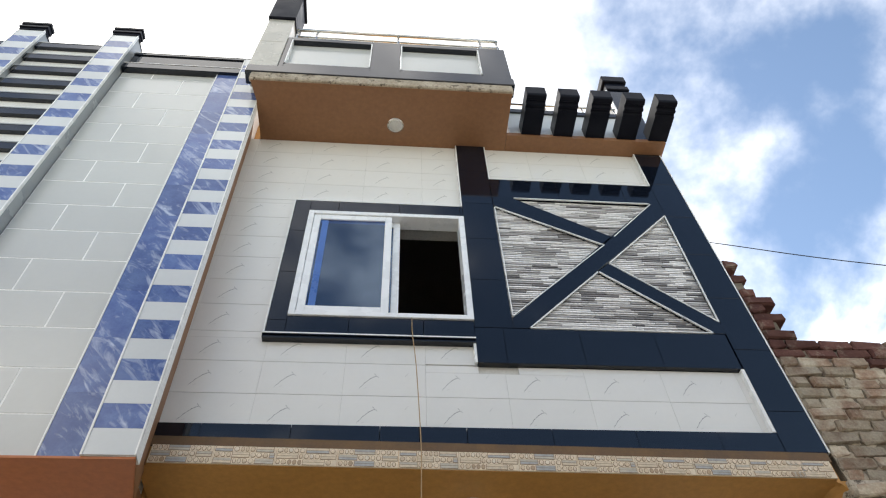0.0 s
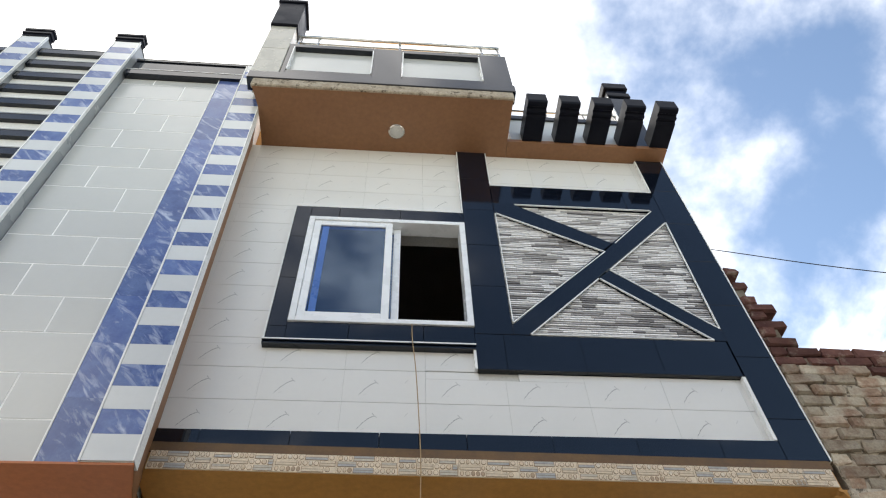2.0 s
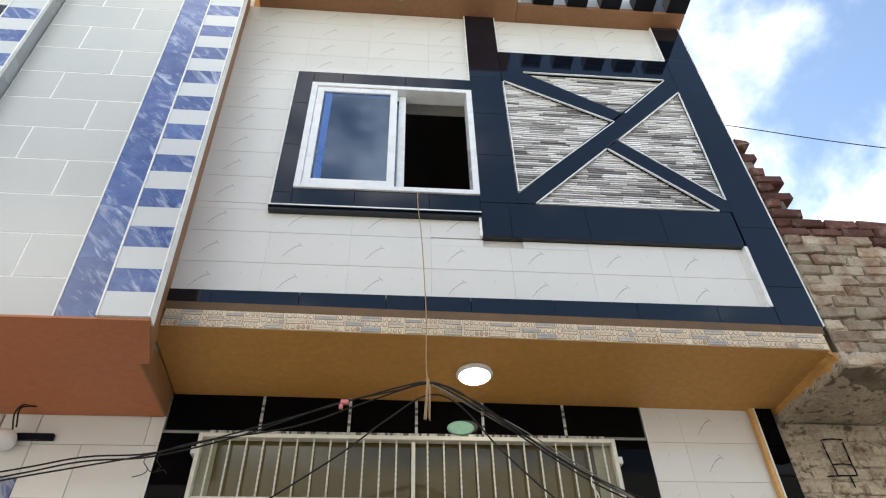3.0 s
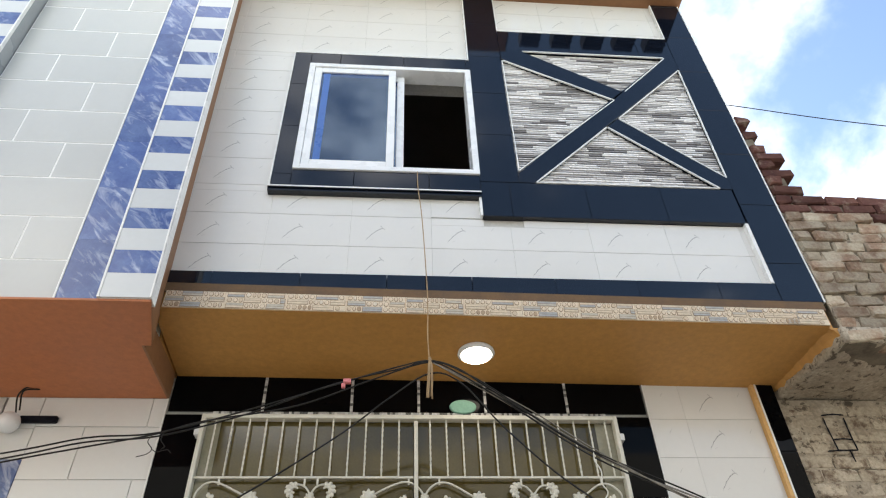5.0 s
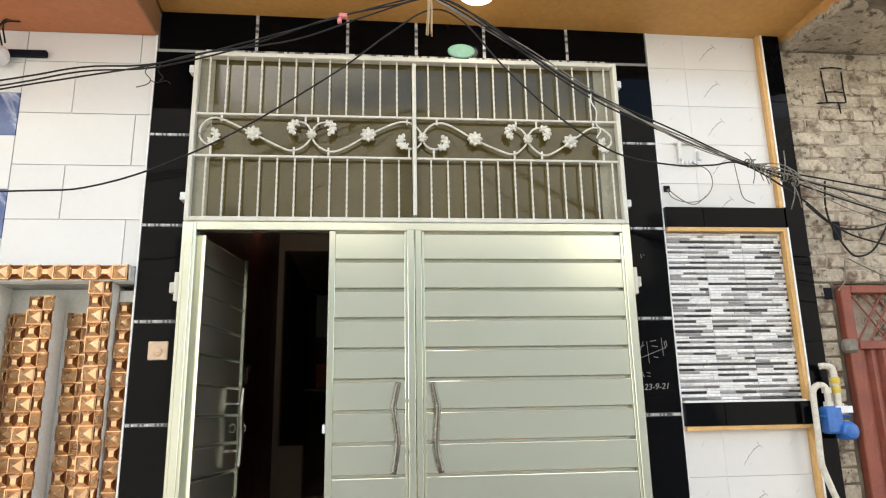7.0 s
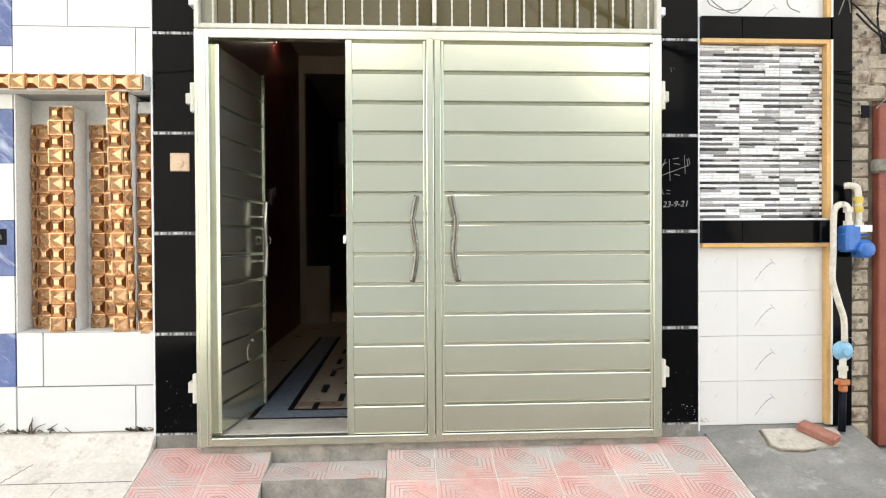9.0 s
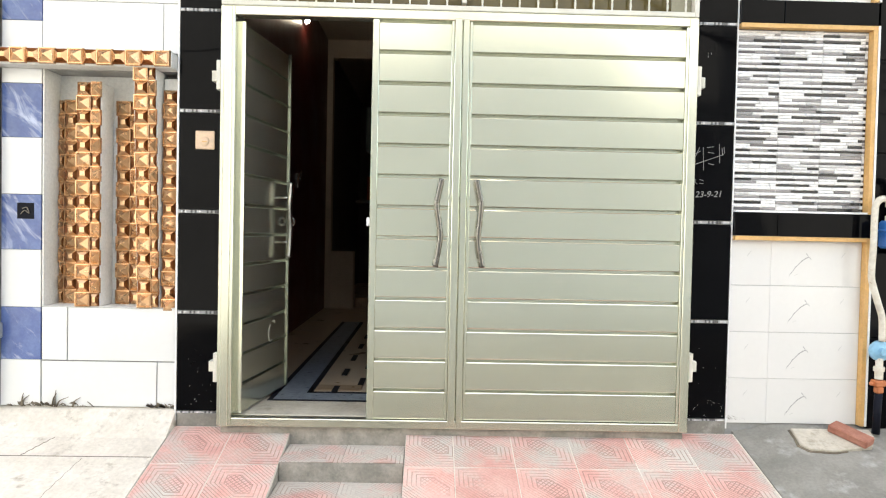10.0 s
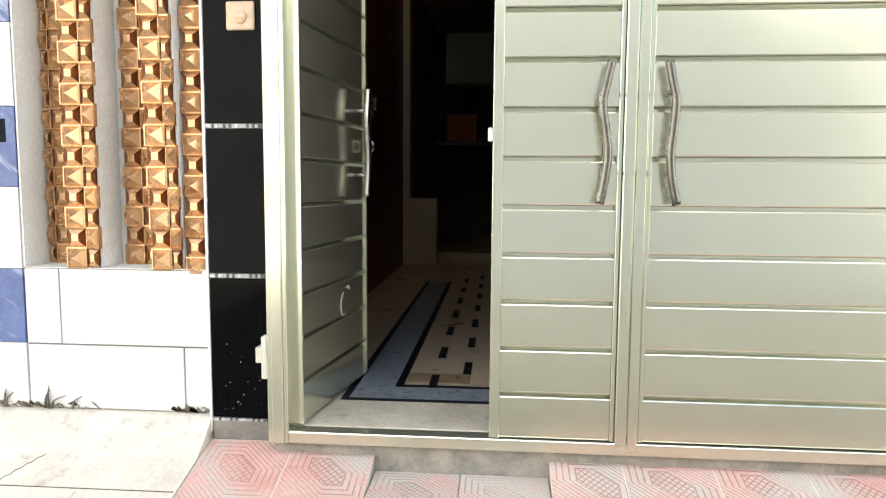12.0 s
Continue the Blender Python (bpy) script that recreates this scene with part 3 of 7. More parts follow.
def tiling(parent, material, area, pitch, origin, y, depth=0.010, gap=0.002, stagger=0.0, holes=(), name="tile", pick=None, vgap=None):
    """Tiles of one pitch over an upright area (x0, x1, z0, z1), each an object, cut at the edges and round the holes."""
    X0, X1, Z0, Z1 = area
    w, h = pitch
    vg = gap if vgap is None else vgap
    j0, j1 = math.floor((Z0 - origin[1]) / h), math.ceil((Z1 - origin[1]) / h)
    for j in range(j0, j1):
        oz = origin[1] + j * h
        ox = origin[0] + (stagger * w if j % 2 else 0.0)
        for i in range(math.floor((X0 - ox) / w), math.ceil((X1 - ox) / w)):
            tx = ox + i * w
            rects = [(max(tx + vg / 2, X0), min(tx + w - vg / 2, X1), max(oz + gap / 2, Z0), min(oz + h - gap / 2, Z1))]
            for hole in holes:
                rects = [q for r in rects for q in cut(r, hole)]
            for r in rects:
                if r[1] - r[0] < 0.012 or r[3] - r[2] < 0.012:
                    continue
                m = pick(i, j) if pick else material
                part(name, tile_mesh(r[0] - tx, r[1] - tx, r[2] - oz, r[3] - oz, depth, m), m, parent, loc=(tx, y, oz))


# ---- ground ----
street = boxes_bm([(-60, 60, -60, -1.35, -0.70, -0.36), (-60, -3.6, -1.35, 1.0, -0.70, -0.30), (2.339, 60, -1.35, 1.0, -0.70, -0.115), (-60, 60, 12.0, 60, -0.70, -0.36)])
solid("ground", street, M_ROAD, "worn grey cement street running past the houses", "street", "structure")


def slope(y):
    return -0.028 - 0.275 * (0.07 - y)


# the sloping bed under the pink tiles, with the notch for the steps
bed = prism_bm([(0.075, -0.60), (0.075, slope(0.075) - 0.0014), (-1.13, slope(-1.13) - 0.0014), (-1.13, -0.60)], "x", -1.465, -0.852)
b2 = prism_bm([(0.075, -0.60), (0.075, slope(0.075) - 0.0014), (-1.13, slope(-1.13) - 0.0014), (-1.13, -0.60)], "x", -0.245, 1.505)
ramp = solid("ramp", bed, M_APRON, "cement ramp in front of the gate, paved with pink tiles", "ramp", "structure")
part("ramp_bed", b2, M_APRON, ramp)

# the steps cut into the ramp
steps = thing("entrance_steps", "worn cement steps cut into the ramp below the gate", "steps", kind="structure")
for y0, y1, z in ((-0.245, 0.10, -0.098), (-0.55, -0.245, -0.196), (-0.88, -0.55, -0.285)):
    part("step", box_bm(-0.8500, -0.247, y0, y1, -0.6, z - 0.004, bevel=0.006), M_STEP, steps)
    back = min(y1, 0.017)
    for x in (-0.8485, -0.5475):
        part("tread_tile", box_bm(0, 0.2985, y0 - back, 0, -0.0035, 0.0, bevel=0.0015), M_TREAD, steps, "dusty worn pink tread tile", loc=(x, back, z))
part("sill", box_bm(-1.21, 1.21, 0.02, 0.22, -0.6, -0.004, bevel=0.004), M_STEP, steps, "grey cement sill under the gate")

# neighbour's pale apron and the cement apron of the bay
apron = prism_bm([(0.12, -0.6), (0.12, 0.060), (0.085, 0.050), (0.03, 0.000), (-0.05, slope(-0.05) + 0.004), (-0.54, slope(-0.54) + 0.003), (-0.555, slope(-0.555) - 0.004), (-0.555, -0.6)], "x", -3.7, -1.467)
solid("apron_pale", apron, M_APRON, "pale worn cement apron before the neighbouring house", "apron", "structure")
solid("apron_lower", prism_bm([(-0.557, -0.6), (-0.557, -0.215), (-1.36, -0.36), (-1.36, -0.6)], "x", -3.7, -1.467), M_CEMENT, "lower grey cement strip beside the ramp", "apron", "structure")


def apron_height(x, y):
    """Level with the ramp along its edge, rising to the wall's foot beyond it."""
    far = 0.014 - 0.307 * (0.05 - y) if y > -0.5 else -0.155 - 0.233 * (-0.5 - y)
    near = slope(y) + 0.003
    k = min(1.0, max(0.0, (x - 1.507) / 0.26))
    k = k * k * (3 - 2 * k)
    return near * (1 - k) + far * k + 0.004 * noise.noise((x * 6, y * 6, 2.0)) * k


rap = bmesh.new()
grid = [[rap.verts.new((1.507 + 0.83 * (i / 44), -1.36 + 1.48 * j / 34, apron_height(1.507 + 0.83 * (i / 44), -1.36 + 1.48 * j / 34))) for j in range(35)] for i in range(45)]
for i in range(44):
    for j in range(34):
        rap.faces.new((grid[i][j], grid[i + 1][j], grid[i + 1][j + 1], grid[i][j + 1]))
low = bmesh.ops.extrude_face_region(rap, geom=rap.faces[:])
for v in [g for g in low["geom"] if isinstance(g, bmesh.types.BMVert)]:
    v.co.z = -0.6
solid("apron_grey", rap, M_CEMENT, "rough grey cement apron beside the ramp", "apron", "structure", smooth=False)


def rslope(y):
    return 0.014 - 0.307 * (0.05 - y)


# a loose cover slab in the apron and the brick on it
slab = prism_bm([(1.79, 0.035), (1.782, -0.04), (1.768, -0.11), (1.80, -0.150), (1.92, -0.163), (2.05, -0.140), (2.13, -0.128), (2.20, -0.03), (2.21, 0.035)], "z", -0.02, 0.012, bevel=0.004)
cover = solid("cover_slab", slab, M_PALE, "broken pale cement slab let into the apron", "slab")
cover.matrix_world = Matrix.Translation((0, 0.035, rslope(0.035) + 0.001)) @ Matrix.Rotation(radians(16), 4, "X") @ Matrix.Translation((0, -0.035, 0))
part("slab_joint", prism_bm([(1.776, 0.034), (1.768, -0.043), (1.752, -0.112), (1.790, -0.162), (1.918, -0.173), (1.99, -0.158), (2.10, 0.034)], "z", -0.02, 0.0005), M_MORTAR, cover, "dark open joint round the slab")
lb = solid("loose_brick", box_bm(-0.042, 0.042, -0.098, 0.098, 0, 0.042, bevel=0.006), M_LOOSE, "loose red brick lying on the cement slab", "brick")
lb.matrix_world = Matrix.Translation((2.058, -0.05, rslope(-0.05) + 0.0150)) @ Matrix.Rotation(radians(16), 4, "X") @ Matrix.Rotation(radians(33), 4, "Z")


# ---- house body ----
YF = -0.53                   # upper white tile face
body = boxes_bm([
    (-1.46, -1.20, 0.10, 0.34, -0.5, 3.44), (1.20, 2.325, 0.10, 0.34, -0.5, 3.44), (-1.20, 1.20, 0.10, 0.34, 3.16, 3.44)])
wall_front = solid("wall_front", body, M_GROUT_GREY, "ground-floor front wall faced with black and white tiles", "wall", "structure")
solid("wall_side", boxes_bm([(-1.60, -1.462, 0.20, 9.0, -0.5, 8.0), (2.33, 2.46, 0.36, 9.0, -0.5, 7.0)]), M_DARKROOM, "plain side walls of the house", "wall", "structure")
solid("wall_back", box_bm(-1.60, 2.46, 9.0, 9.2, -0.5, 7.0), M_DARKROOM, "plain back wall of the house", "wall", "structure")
slab_bm = bmesh.new()
rim = [[slab_bm.verts.new((x, y, z)) for x, y, z in ((-1.45, -0.555, zs[0]), (2.43, -0.555, zs[1]), (2.43, 0.085, zs[2]), (2.43, 9.0, zs[2]), (-1.45, 9.0, zs[3]), (-1.45, 0.085, zs[3]))] for zs in ((3.4885, 3.4390, 3.4050, 3.4500), (3.62, 3.62, 3.62, 3.62))]
slab_bm.faces.new((rim[0][0], rim[0][5], rim[0][2], rim[0][1]))
slab_bm.faces.new((rim[0][5], rim[0][4], rim[0][3], rim[0][2]))
slab_bm.faces.new(rim[1])
for i in range(6):
    slab_bm.faces.new((rim[0][i], rim[0][(i + 1) % 6], rim[1][(i + 1) % 6], rim[1][i]))
solid("slab_first", slab_bm, M_OCHRE, "ochre-painted underside of the projecting first floor", "soffit", "structure")
up = boxes_bm([(-1.595, -0.845, -0.518, -0.30, 3.62, 7.07), (0.44, 2.445, -0.518, -0.30, 3.62, 7.07), (-0.845, 0.44, -0.518, -0.30, 3.62, 4.64), (-0.845, 0.44, -0.518, -0.30, 5.88, 7.07)])
wall_upper = solid("wall_upper", up, M_GROUT_MID, "upper front wall clad in white veined tiles with charcoal bands", "wall", "structure")
solid("wall_upper_side", boxes_bm([(-1.60, -1.462, -0.298, 0.20, 3.45, 8.0), (2.32, 2.445, -0.30, 9.0, 3.62, 7.07)]), M_OCHRE, "painted side wall of the upper storey", "wall", "structure")
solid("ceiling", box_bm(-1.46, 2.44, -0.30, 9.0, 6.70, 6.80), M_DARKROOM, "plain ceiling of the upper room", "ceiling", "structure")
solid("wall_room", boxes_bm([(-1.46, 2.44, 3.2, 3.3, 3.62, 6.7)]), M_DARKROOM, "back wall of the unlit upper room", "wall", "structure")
solid("roof", box_bm(-1.46, 2.46, -0.52, 9.2, 7.072, 7.20), M_OCHRE, "roof slab of the house", "roof", "structure")

# ledge frieze under the upper wall
TILT = 0.72              # the ledge drops a little along the street
frieze = solid("ledge_frieze", boxes_bm([(-1.40, 2.405, -0.570, -0.54, 3.44, 3.555)]), M_OCHRE, "ochre ledge faced with cream pebble-pattern tiles", "ledge", "structure")

# umber strip between the pebble tiles and the charcoal band, darker than the ledge
part("ledge_top", box_bm(-1.44, 2.43, -0.5690, -0.50, 3.5565, 3.617), M_UMBER, frieze, "dark umber strip over the pebble tiles")


def frieze_tile(seed):
    """Cream tile printed with outlined pebbles between long grey-blue bars."""
    rng = random.Random(seed)
    bm = bmesh.new()
    slots = []

    def box(slot, *dims):
        add_box(bm, *dims)
        slots.extend([slot] * 6)

    def oval(slot, cx, cz, rx, rz, y):
        vs = [bm.verts.new((cx + rx * math.cos(a) * rng.uniform(0.88, 1.08), y, cz + rz * math.sin(a))) for a in [2 * math.pi * i / 9 for i in range(9)]]
        base = [bm.verts.new((v.co.x, -0.007, v.co.z)) for v in vs]
        bm.faces.new(vs)
        for i in range(9):
            bm.faces.new((vs[i], base[i], base[(i + 1) % 9], vs[(i + 1) % 9]))
        slots.extend([slot] * 10)
    box(0, 0.001, 0.331, -0.008, 0.0, 0.002, 0.140)
    for row, z in enumerate((0.026, 0.072, 0.118)):
        x = 0.006
        bars = (seed + row) % 2 == 0
        while x < 0.30:
            if bars:
                w = min(rng.uniform(0.09, 0.13), 0.327 - x)
                box(3, x, x + w, -0.0095, -0.007, z - 0.021, z + 0.021)
                box(2, x + 0.003, x + w - 0.003, -0.011, -0.007, z - 0.018, z - 0.001)
                box(2, x + 0.003, x + w - 0.003, -0.011, -0.007, z + 0.002, z + 0.018)
                x += w + 0.004
            else:
                for _ in range(rng.randint(3, 5)):
                    if x < 0.300:
                        r = rng.uniform(0.010, 0.016)
                        oval(3, x + r, z, r, 0.0200, -0.0095)
                        oval(1, x + r, z, r - 0.0032, 0.0165, -0.0112)
                        x += 2 * r + 0.004
            bars = not bars
    bm.faces.ensure_lookup_table()
    for f, slot in zip(bm.faces, slots):
        f.material_index = slot
    return bm


friezes = [mesh_from(frieze_tile(s), "frieze_tile", M_CREAM) for s in (3, 8, 5)]
for me in friezes:
    for extra in (M_FRIEZE, M_FRIEZE_BAR, M_UMBER_PRINT):
        me.materials.append(extra)
for i in range(12):
    x = -1.40 + i * 0.332
    if x + 0.332 < 2.70:
        ob = part("frieze_tile", friezes[i % 3], M_FRIEZE, frieze, loc=(x if x < 2.06 else 2.073, -0.571 - (0.0015 if x >= 2.06 else 0), 3.441))
        ob.scale = (1.0, 1.0, 0.80)

frieze.matrix_world = Matrix.Translation((2.4, 0, 3.44)) @ Matrix.Rotation(radians(TILT), 4, "Y") @ Matrix.Translation((-2.4, 0, -3.44))

# ---- upper facade: charcoal bands ----
YB = -0.565
bands = thing("facade_bands", "glossy charcoal tile bands framing the upper facade", "tile bands", kind="structure")


def band(area, pitch, origin):
    tiling(bands, M_SLATE, area, pitch, origin, YB, depth=0.046, gap=0.0025, name="band_tile")


band((-1.447, 2.187, 3.622, 3.757), (0.50, 0.30), (-1.18, 3.622))
band((2.190, 2.447, 3.622, 7.068), (0.30, 0.52), (2.190, 3.40))
band((0.425, 2.188, 4.262, 4.580), (0.52, 0.33), (0.62, 4.262))
band((-0.958, -0.832, 4.452, 6.018), (0.30, 0.50), (-0.958, 4.60))
band((-0.830, 0.424, 5.872, 6.018), (0.50, 0.30), (-0.60, 5.872))
band((-0.830, 0.424, 4.452, 4.642), (0.50, 0.30), (-0.92, 4.452))
band((0.426, 0.692, 4.583, 7.068), (0.30, 0.50), (0.42, 4.583))
band((0.694, 2.188, 6.190, 6.480), (0.60, 0.30), (0.694, 6.190))

# the crossing braces over the split-stone panel
brace = thing("cross_braces", "charcoal tiled diagonal braces crossing a stone panel", "brace")


def bar(*outline):
    return prism_bm(outline, "y", YB - 0.004, -0.505, bevel=0.002)


part("brace_long", bar((0.6945, 4.672), (0.6945, 4.5815), (0.800, 4.5815), (2.1885, 6.030), (2.1885, 6.1890), (2.105, 6.1890)), M_SLATE, brace)
part("brace_upper", bar((0.6945, 6.060), (1.548, 5.562), (1.640, 5.668), (0.860, 6.1888), (0.6945, 6.1888)), M_SLATE, brace)
part("brace_lower", bar((1.425, 5.222), (2.112, 4.5816), (2.188, 4.5816), (2.188, 4.690), (1.522, 5.320)), M_SLATE, brace)


def strip(parent, p, q, w=0.0075, front=YB - 0.007, back=YB + 0.006, name="trim_strip"):
    """A white edging strip from p to q, in the plane of the facade."""
    a, b = Vector((p[0], p[1])), Vector((q[0], q[1]))
    n = (b - a).normalized().orthogonal() * (w / 2)
    part(name, prism_bm([tuple(a + n), tuple(b + n), tuple(b - n), tuple(a - n)], "y", front, back), M_TRIM, parent)


for p, q in (((0.704, 4.70), (1.545, 5.556)), ((0.702, 4.70), (0.702, 6.03)), ((0.71, 6.035), (1.536, 5.560)), ((0.884, 6.182), (2.09, 6.182)),
             ((1.655, 5.675), (2.098, 6.172)), ((1.536, 5.330), (2.178, 6.004)), ((2.180, 4.70), (2.180, 6.00)), ((1.536, 5.318), (2.176, 4.704)),
             ((0.812, 4.590), (1.418, 5.214)), ((1.428, 5.214), (2.098, 4.590)), ((0.812, 4.588), (2.098, 4.588))):
    strip(brace, p, q)
trims = thing("facade_trims", "white metal edging strips along the charcoal bands", "edging", kind="structure")
for p, q in (((-0.964, 4.45), (-0.964, 6.022)), ((-0.964, 6.024), (0.42, 6.024)), ((0.420, 6.02), (0.420, 7.06)), ((2.452, 3.62), (2.452, 7.06)),
             ((0.699, 6.486), (2.18, 6.486)), ((0.698, 6.49), (0.698, 7.06)), ((2.184, 6.49), (2.184, 7.06))):
    strip(trims, p, q, w=0.009, front=YB - 0.003, back=-0.52)
part("return_strip", box_bm(2.165, 2.187, -0.568, -0.53, 3.76, 4.258), M_TRIM, trims, "broad white return of the charcoal band")
part("return_strip", box_bm(0.408, 0.424, -0.568, -0.53, 4.266, 4.45), M_TRIM, trims)
part("sill_lip", boxes_bm([(-0.965, 0.424, -0.590, -0.53, 4.446, 4.452), (-0.965, 0.424, -0.580, -0.53, 4.428, 4.444)]), M_SLATE, trims, "thin stepped lip under the window band")
part("sill_line", box_bm(-0.966, 0.424, -0.594, -0.56, 4.452, 4.462), M_TRIM, trims)


# split-stone strips of the panel
def strips(x0, x1, z0, z1, row, lengths, sheet, y_back, lo, hi, seed, gap=0.002, parity=False):
    rng = random.Random(seed)
    v, f, rows_of = [], [], []
    z, j = z0, 0
    while z < z1 - 0.004:
        h = min(row * rng.uniform(0.85, 1.15) * (1.0 if parity else (1.36, 0.64)[j % 2]), z1 - z)
        xs = [x0]
        while xs[-1] < x1 - 0.01:
            nxt = xs[-1] + rng.choice(lengths) * rng.uniform(0.8, 1.2)
            edge = x0 + (math.floor((xs[-1] - x0 + 1e-4) / sheet) + 1) * sheet
            if nxt > edge - 0.02:
                nxt = edge
            xs.append(min(nxt, x1))
        for a, b in zip(xs, xs[1:]):
            d = rng.uniform(lo, hi) if parity else (hi, lo)[j % 2] + rng.uniform(-0.003, 0.003)
            pale = noise.noise((a * 4.5, 3.0, z * 5.0)) + rng.uniform(-0.25, 0.25) > -0.12
            n = len(v)
            A, B, C, D = a + gap / 2, b - gap / 2, z + gap / 2, z + h - gap / 2
            e = min(0.0025, h * 0.2)
            v += [(A, y_back, C), (B, y_back, C), (B, y_back, D), (A, y_back, D), (A, y_back - d + e, C), (B, y_back - d + e, C), (B, y_back - d + e, D), (A, y_back - d + e, D),
                  (A + e, y_back - d, C + e), (B - e, y_back - d, C + e), (B - e, y_back - d, D - e), (A + e, y_back - d, D - e)]
            f += [(n + 8, n + 9, n + 10, n + 11)] + [(n + 4 + i, n + 4 + (i + 1) % 4, n + 8 + (i + 1) % 4, n + 8 + i) for i in range(4)]
            f += [(n + i, n + (i + 1) % 4, n + 4 + (i + 1) % 4, n + 4 + i) for i in range(4)]
            rows_of += [j % 2 if parity else (0 if pale and j % 2 == 0 else 1)] * 9
        z += h
        j += 1
    me = bpy.data.meshes.new("strips")
    me.from_pydata(v, [], f)
    me.polygons.foreach_set("material_index", rows_of)
    return me


sp = strips(0.694, 2.188, 4.582, 6.189, 0.0112, (0.11, 0.16, 0.22, 0.28), 30.0, -0.519, 0.006, 0.021, 11, gap=0.0022)
sp.materials.append(M_SPLIT)
sp.materials.append(M_SPLIT_DK)
part("panel_backing", box_bm(0.694, 2.188, -0.5195, -0.5175, 4.582, 6.189), M_MORTAR, wall_upper)
tagged(new("stone_panel", sp), "grey and white split-stone strips in thin uneven courses", "stone cladding", kind="stuff")

# white tiles of the upper wall
tiling(wall_upper, M_WHITE, (-1.58, 2.19, 3.755, 7.068), (0.51, 0.258), (-0.93 - 1.02, 3.745), YF, depth=0.012, gap=0.0022, vgap=0.0004,
       holes=((-0.95, 0.46, 4.46, 6.01), (0.42, 2.2, 4.27, 6.47), (0.43, 0.69, 4.2, 7.1)))

# ---- window ----
win = thing("window_1", "white sliding window, one blue pane shut, other half open", "window", kind="structure")
X0, X1, Z0, Z1 = -0.832, 0.428, 4.645, 5.868
part("window_frame", boxes_bm([(X0, X0 + 0.045, -0.578, -0.44, Z0, Z1), (X1 - 0.045, X1, -0.578, -0.44, Z0, Z1), (X0 + 0.045, X1 - 0.045, -0.578, -0.44, Z0, Z0 + 0.042), (X0 + 0.045, X1 - 0.045, -0.578, -0.44, Z1 - 0.042, Z1),
                              (X0 + 0.045, X1 - 0.045, -0.530, -0.515, Z0 + 0.042, Z0 + 0.060)], bevel=0.003), M_PVC, win)


def sash(x0, x1, y0, y1, label):
    s = part("sash", boxes_bm([(x0, x0 + 0.055, y0, y1, Z0 + 0.044, Z1 - 0.044), (x1 - 0.055, x1, y0, y1, Z0 + 0.044, Z1 - 0.044), (x0 + 0.055, x1 - 0.055, y0, y1, Z0 + 0.044, Z0 + 0.105), (x0 + 0.055, x1 - 0.055, y0, y1, Z1 - 0.10, Z1 - 0.044)], bevel=0.003), M_PVC, win, label)
    g = part("pane", box_bm(x0 + 0.05, x1 - 0.05, (y0 + y1) / 2 - 0.003, (y0 + y1) / 2 + 0.003, Z0 + 0.10, Z1 - 0.095), M_GLASS, s, "blue tinted glass pane")
    g.visible_shadow = False
    return s


sa = sash(X0 + 0.046, -0.160, -0.566, -0.534, "white sash with a blue glass pane")
part("film_strip", box_bm(-0.715, -0.665, -0.5555, -0.5540, Z0 + 0.11, Z1 - 0.11), M_BLUEFILM, sa, "blue film strip left on the pane")
sash(-0.735, -0.092, -0.508, -0.478, "white sash slid back behind the other")

# ---- balcony ----
YBAL = -1.14
balc = thing("balcony", "roof balcony with charcoal parapet and white recessed panels", "balcony")
part("slab", prism_bm([(-1.475, -1.125), (0.900, -1.125), (0.900, -0.52), (-1.436, -0.52), (-1.4385, -0.93)], "z", 7.070, 7.20), M_TAN, balc, "tan brown underside")
part("lip", box_bm(-1.49, 0.912, -1.150, -1.10, 7.075, 7.205, bevel=0.010), M_PLASTER, balc, "rough unpainted cement lip")
part("base_moulding", box_bm(-1.55, 0.94, -1.158, -1.02, 7.207, 7.345, bevel=0.006), M_SLATE, balc)
for r in ((-1.28, -1.235, YBAL, -1.04, 7.347, 8.11), (-0.425, -0.14, YBAL, -1.04, 7.347, 8.11), (0.655, 0.93, YBAL, -1.04, 7.347, 8.11), (-1.235, -0.425, YBAL, -1.04, 7.347, 7.455), (-0.14, 0.655, YBAL, -1.04, 7.347, 7.445),
          (-1.235, -0.425, YBAL, -1.04, 8.035, 8.11), (-0.14, 0.655, YBAL, -1.04, 8.035, 8.11), (0.80, 0.93, -1.038, -0.53, 7.347, 8.11)):
    part("parapet_tile", box_bm(*r, bevel=0.003), M_SLATE, balc)
for a, b, c in ((-1.233, -0.427, 7.457), (-0.138, 0.653, 7.447)):
    part("panel", box_bm(a, b, -1.085, -1.045, c, 8.033), M_NTILE, balc, "white recessed panel")
    part("panel_trim", box_bm(a, a + 0.012, -1.148, -1.087, c, 8.033), M_TRIM, balc)
    part("panel_trim", box_bm(b - 0.012, b, -1.148, -1.087, c, 8.033), M_TRIM, balc)
part("corner_pillar", boxes_bm([(-1.545, -1.283, -1.15, -0.93, 7.347, 7.94), (-1.545, -1.283, -1.15, -0.93, 7.944, 8.56)], bevel=0.003), M_BEIGE, balc, "beige tiled corner pillar")
part("pillar_cap", boxes_bm([(-1.56, -1.27, -1.18, -0.88, 8.562, 9.25), (-1.58, -1.25, -1.20, -0.86, 9.25, 9.32)], bevel=0.01), M_NAVY, balc, "dark painted pillar cap")
rail = thing("balcony_railing", "steel tube railing along the balcony parapet", "railing")
for z in (8.24, 8.42):
    part("rail", tube_bm([(-1.24, -1.10, z), (0.90, -1.10, z)], 0.020 if z > 8.3 else 0.012, 8, straight=True), M_CHROME, rail, smooth=True)
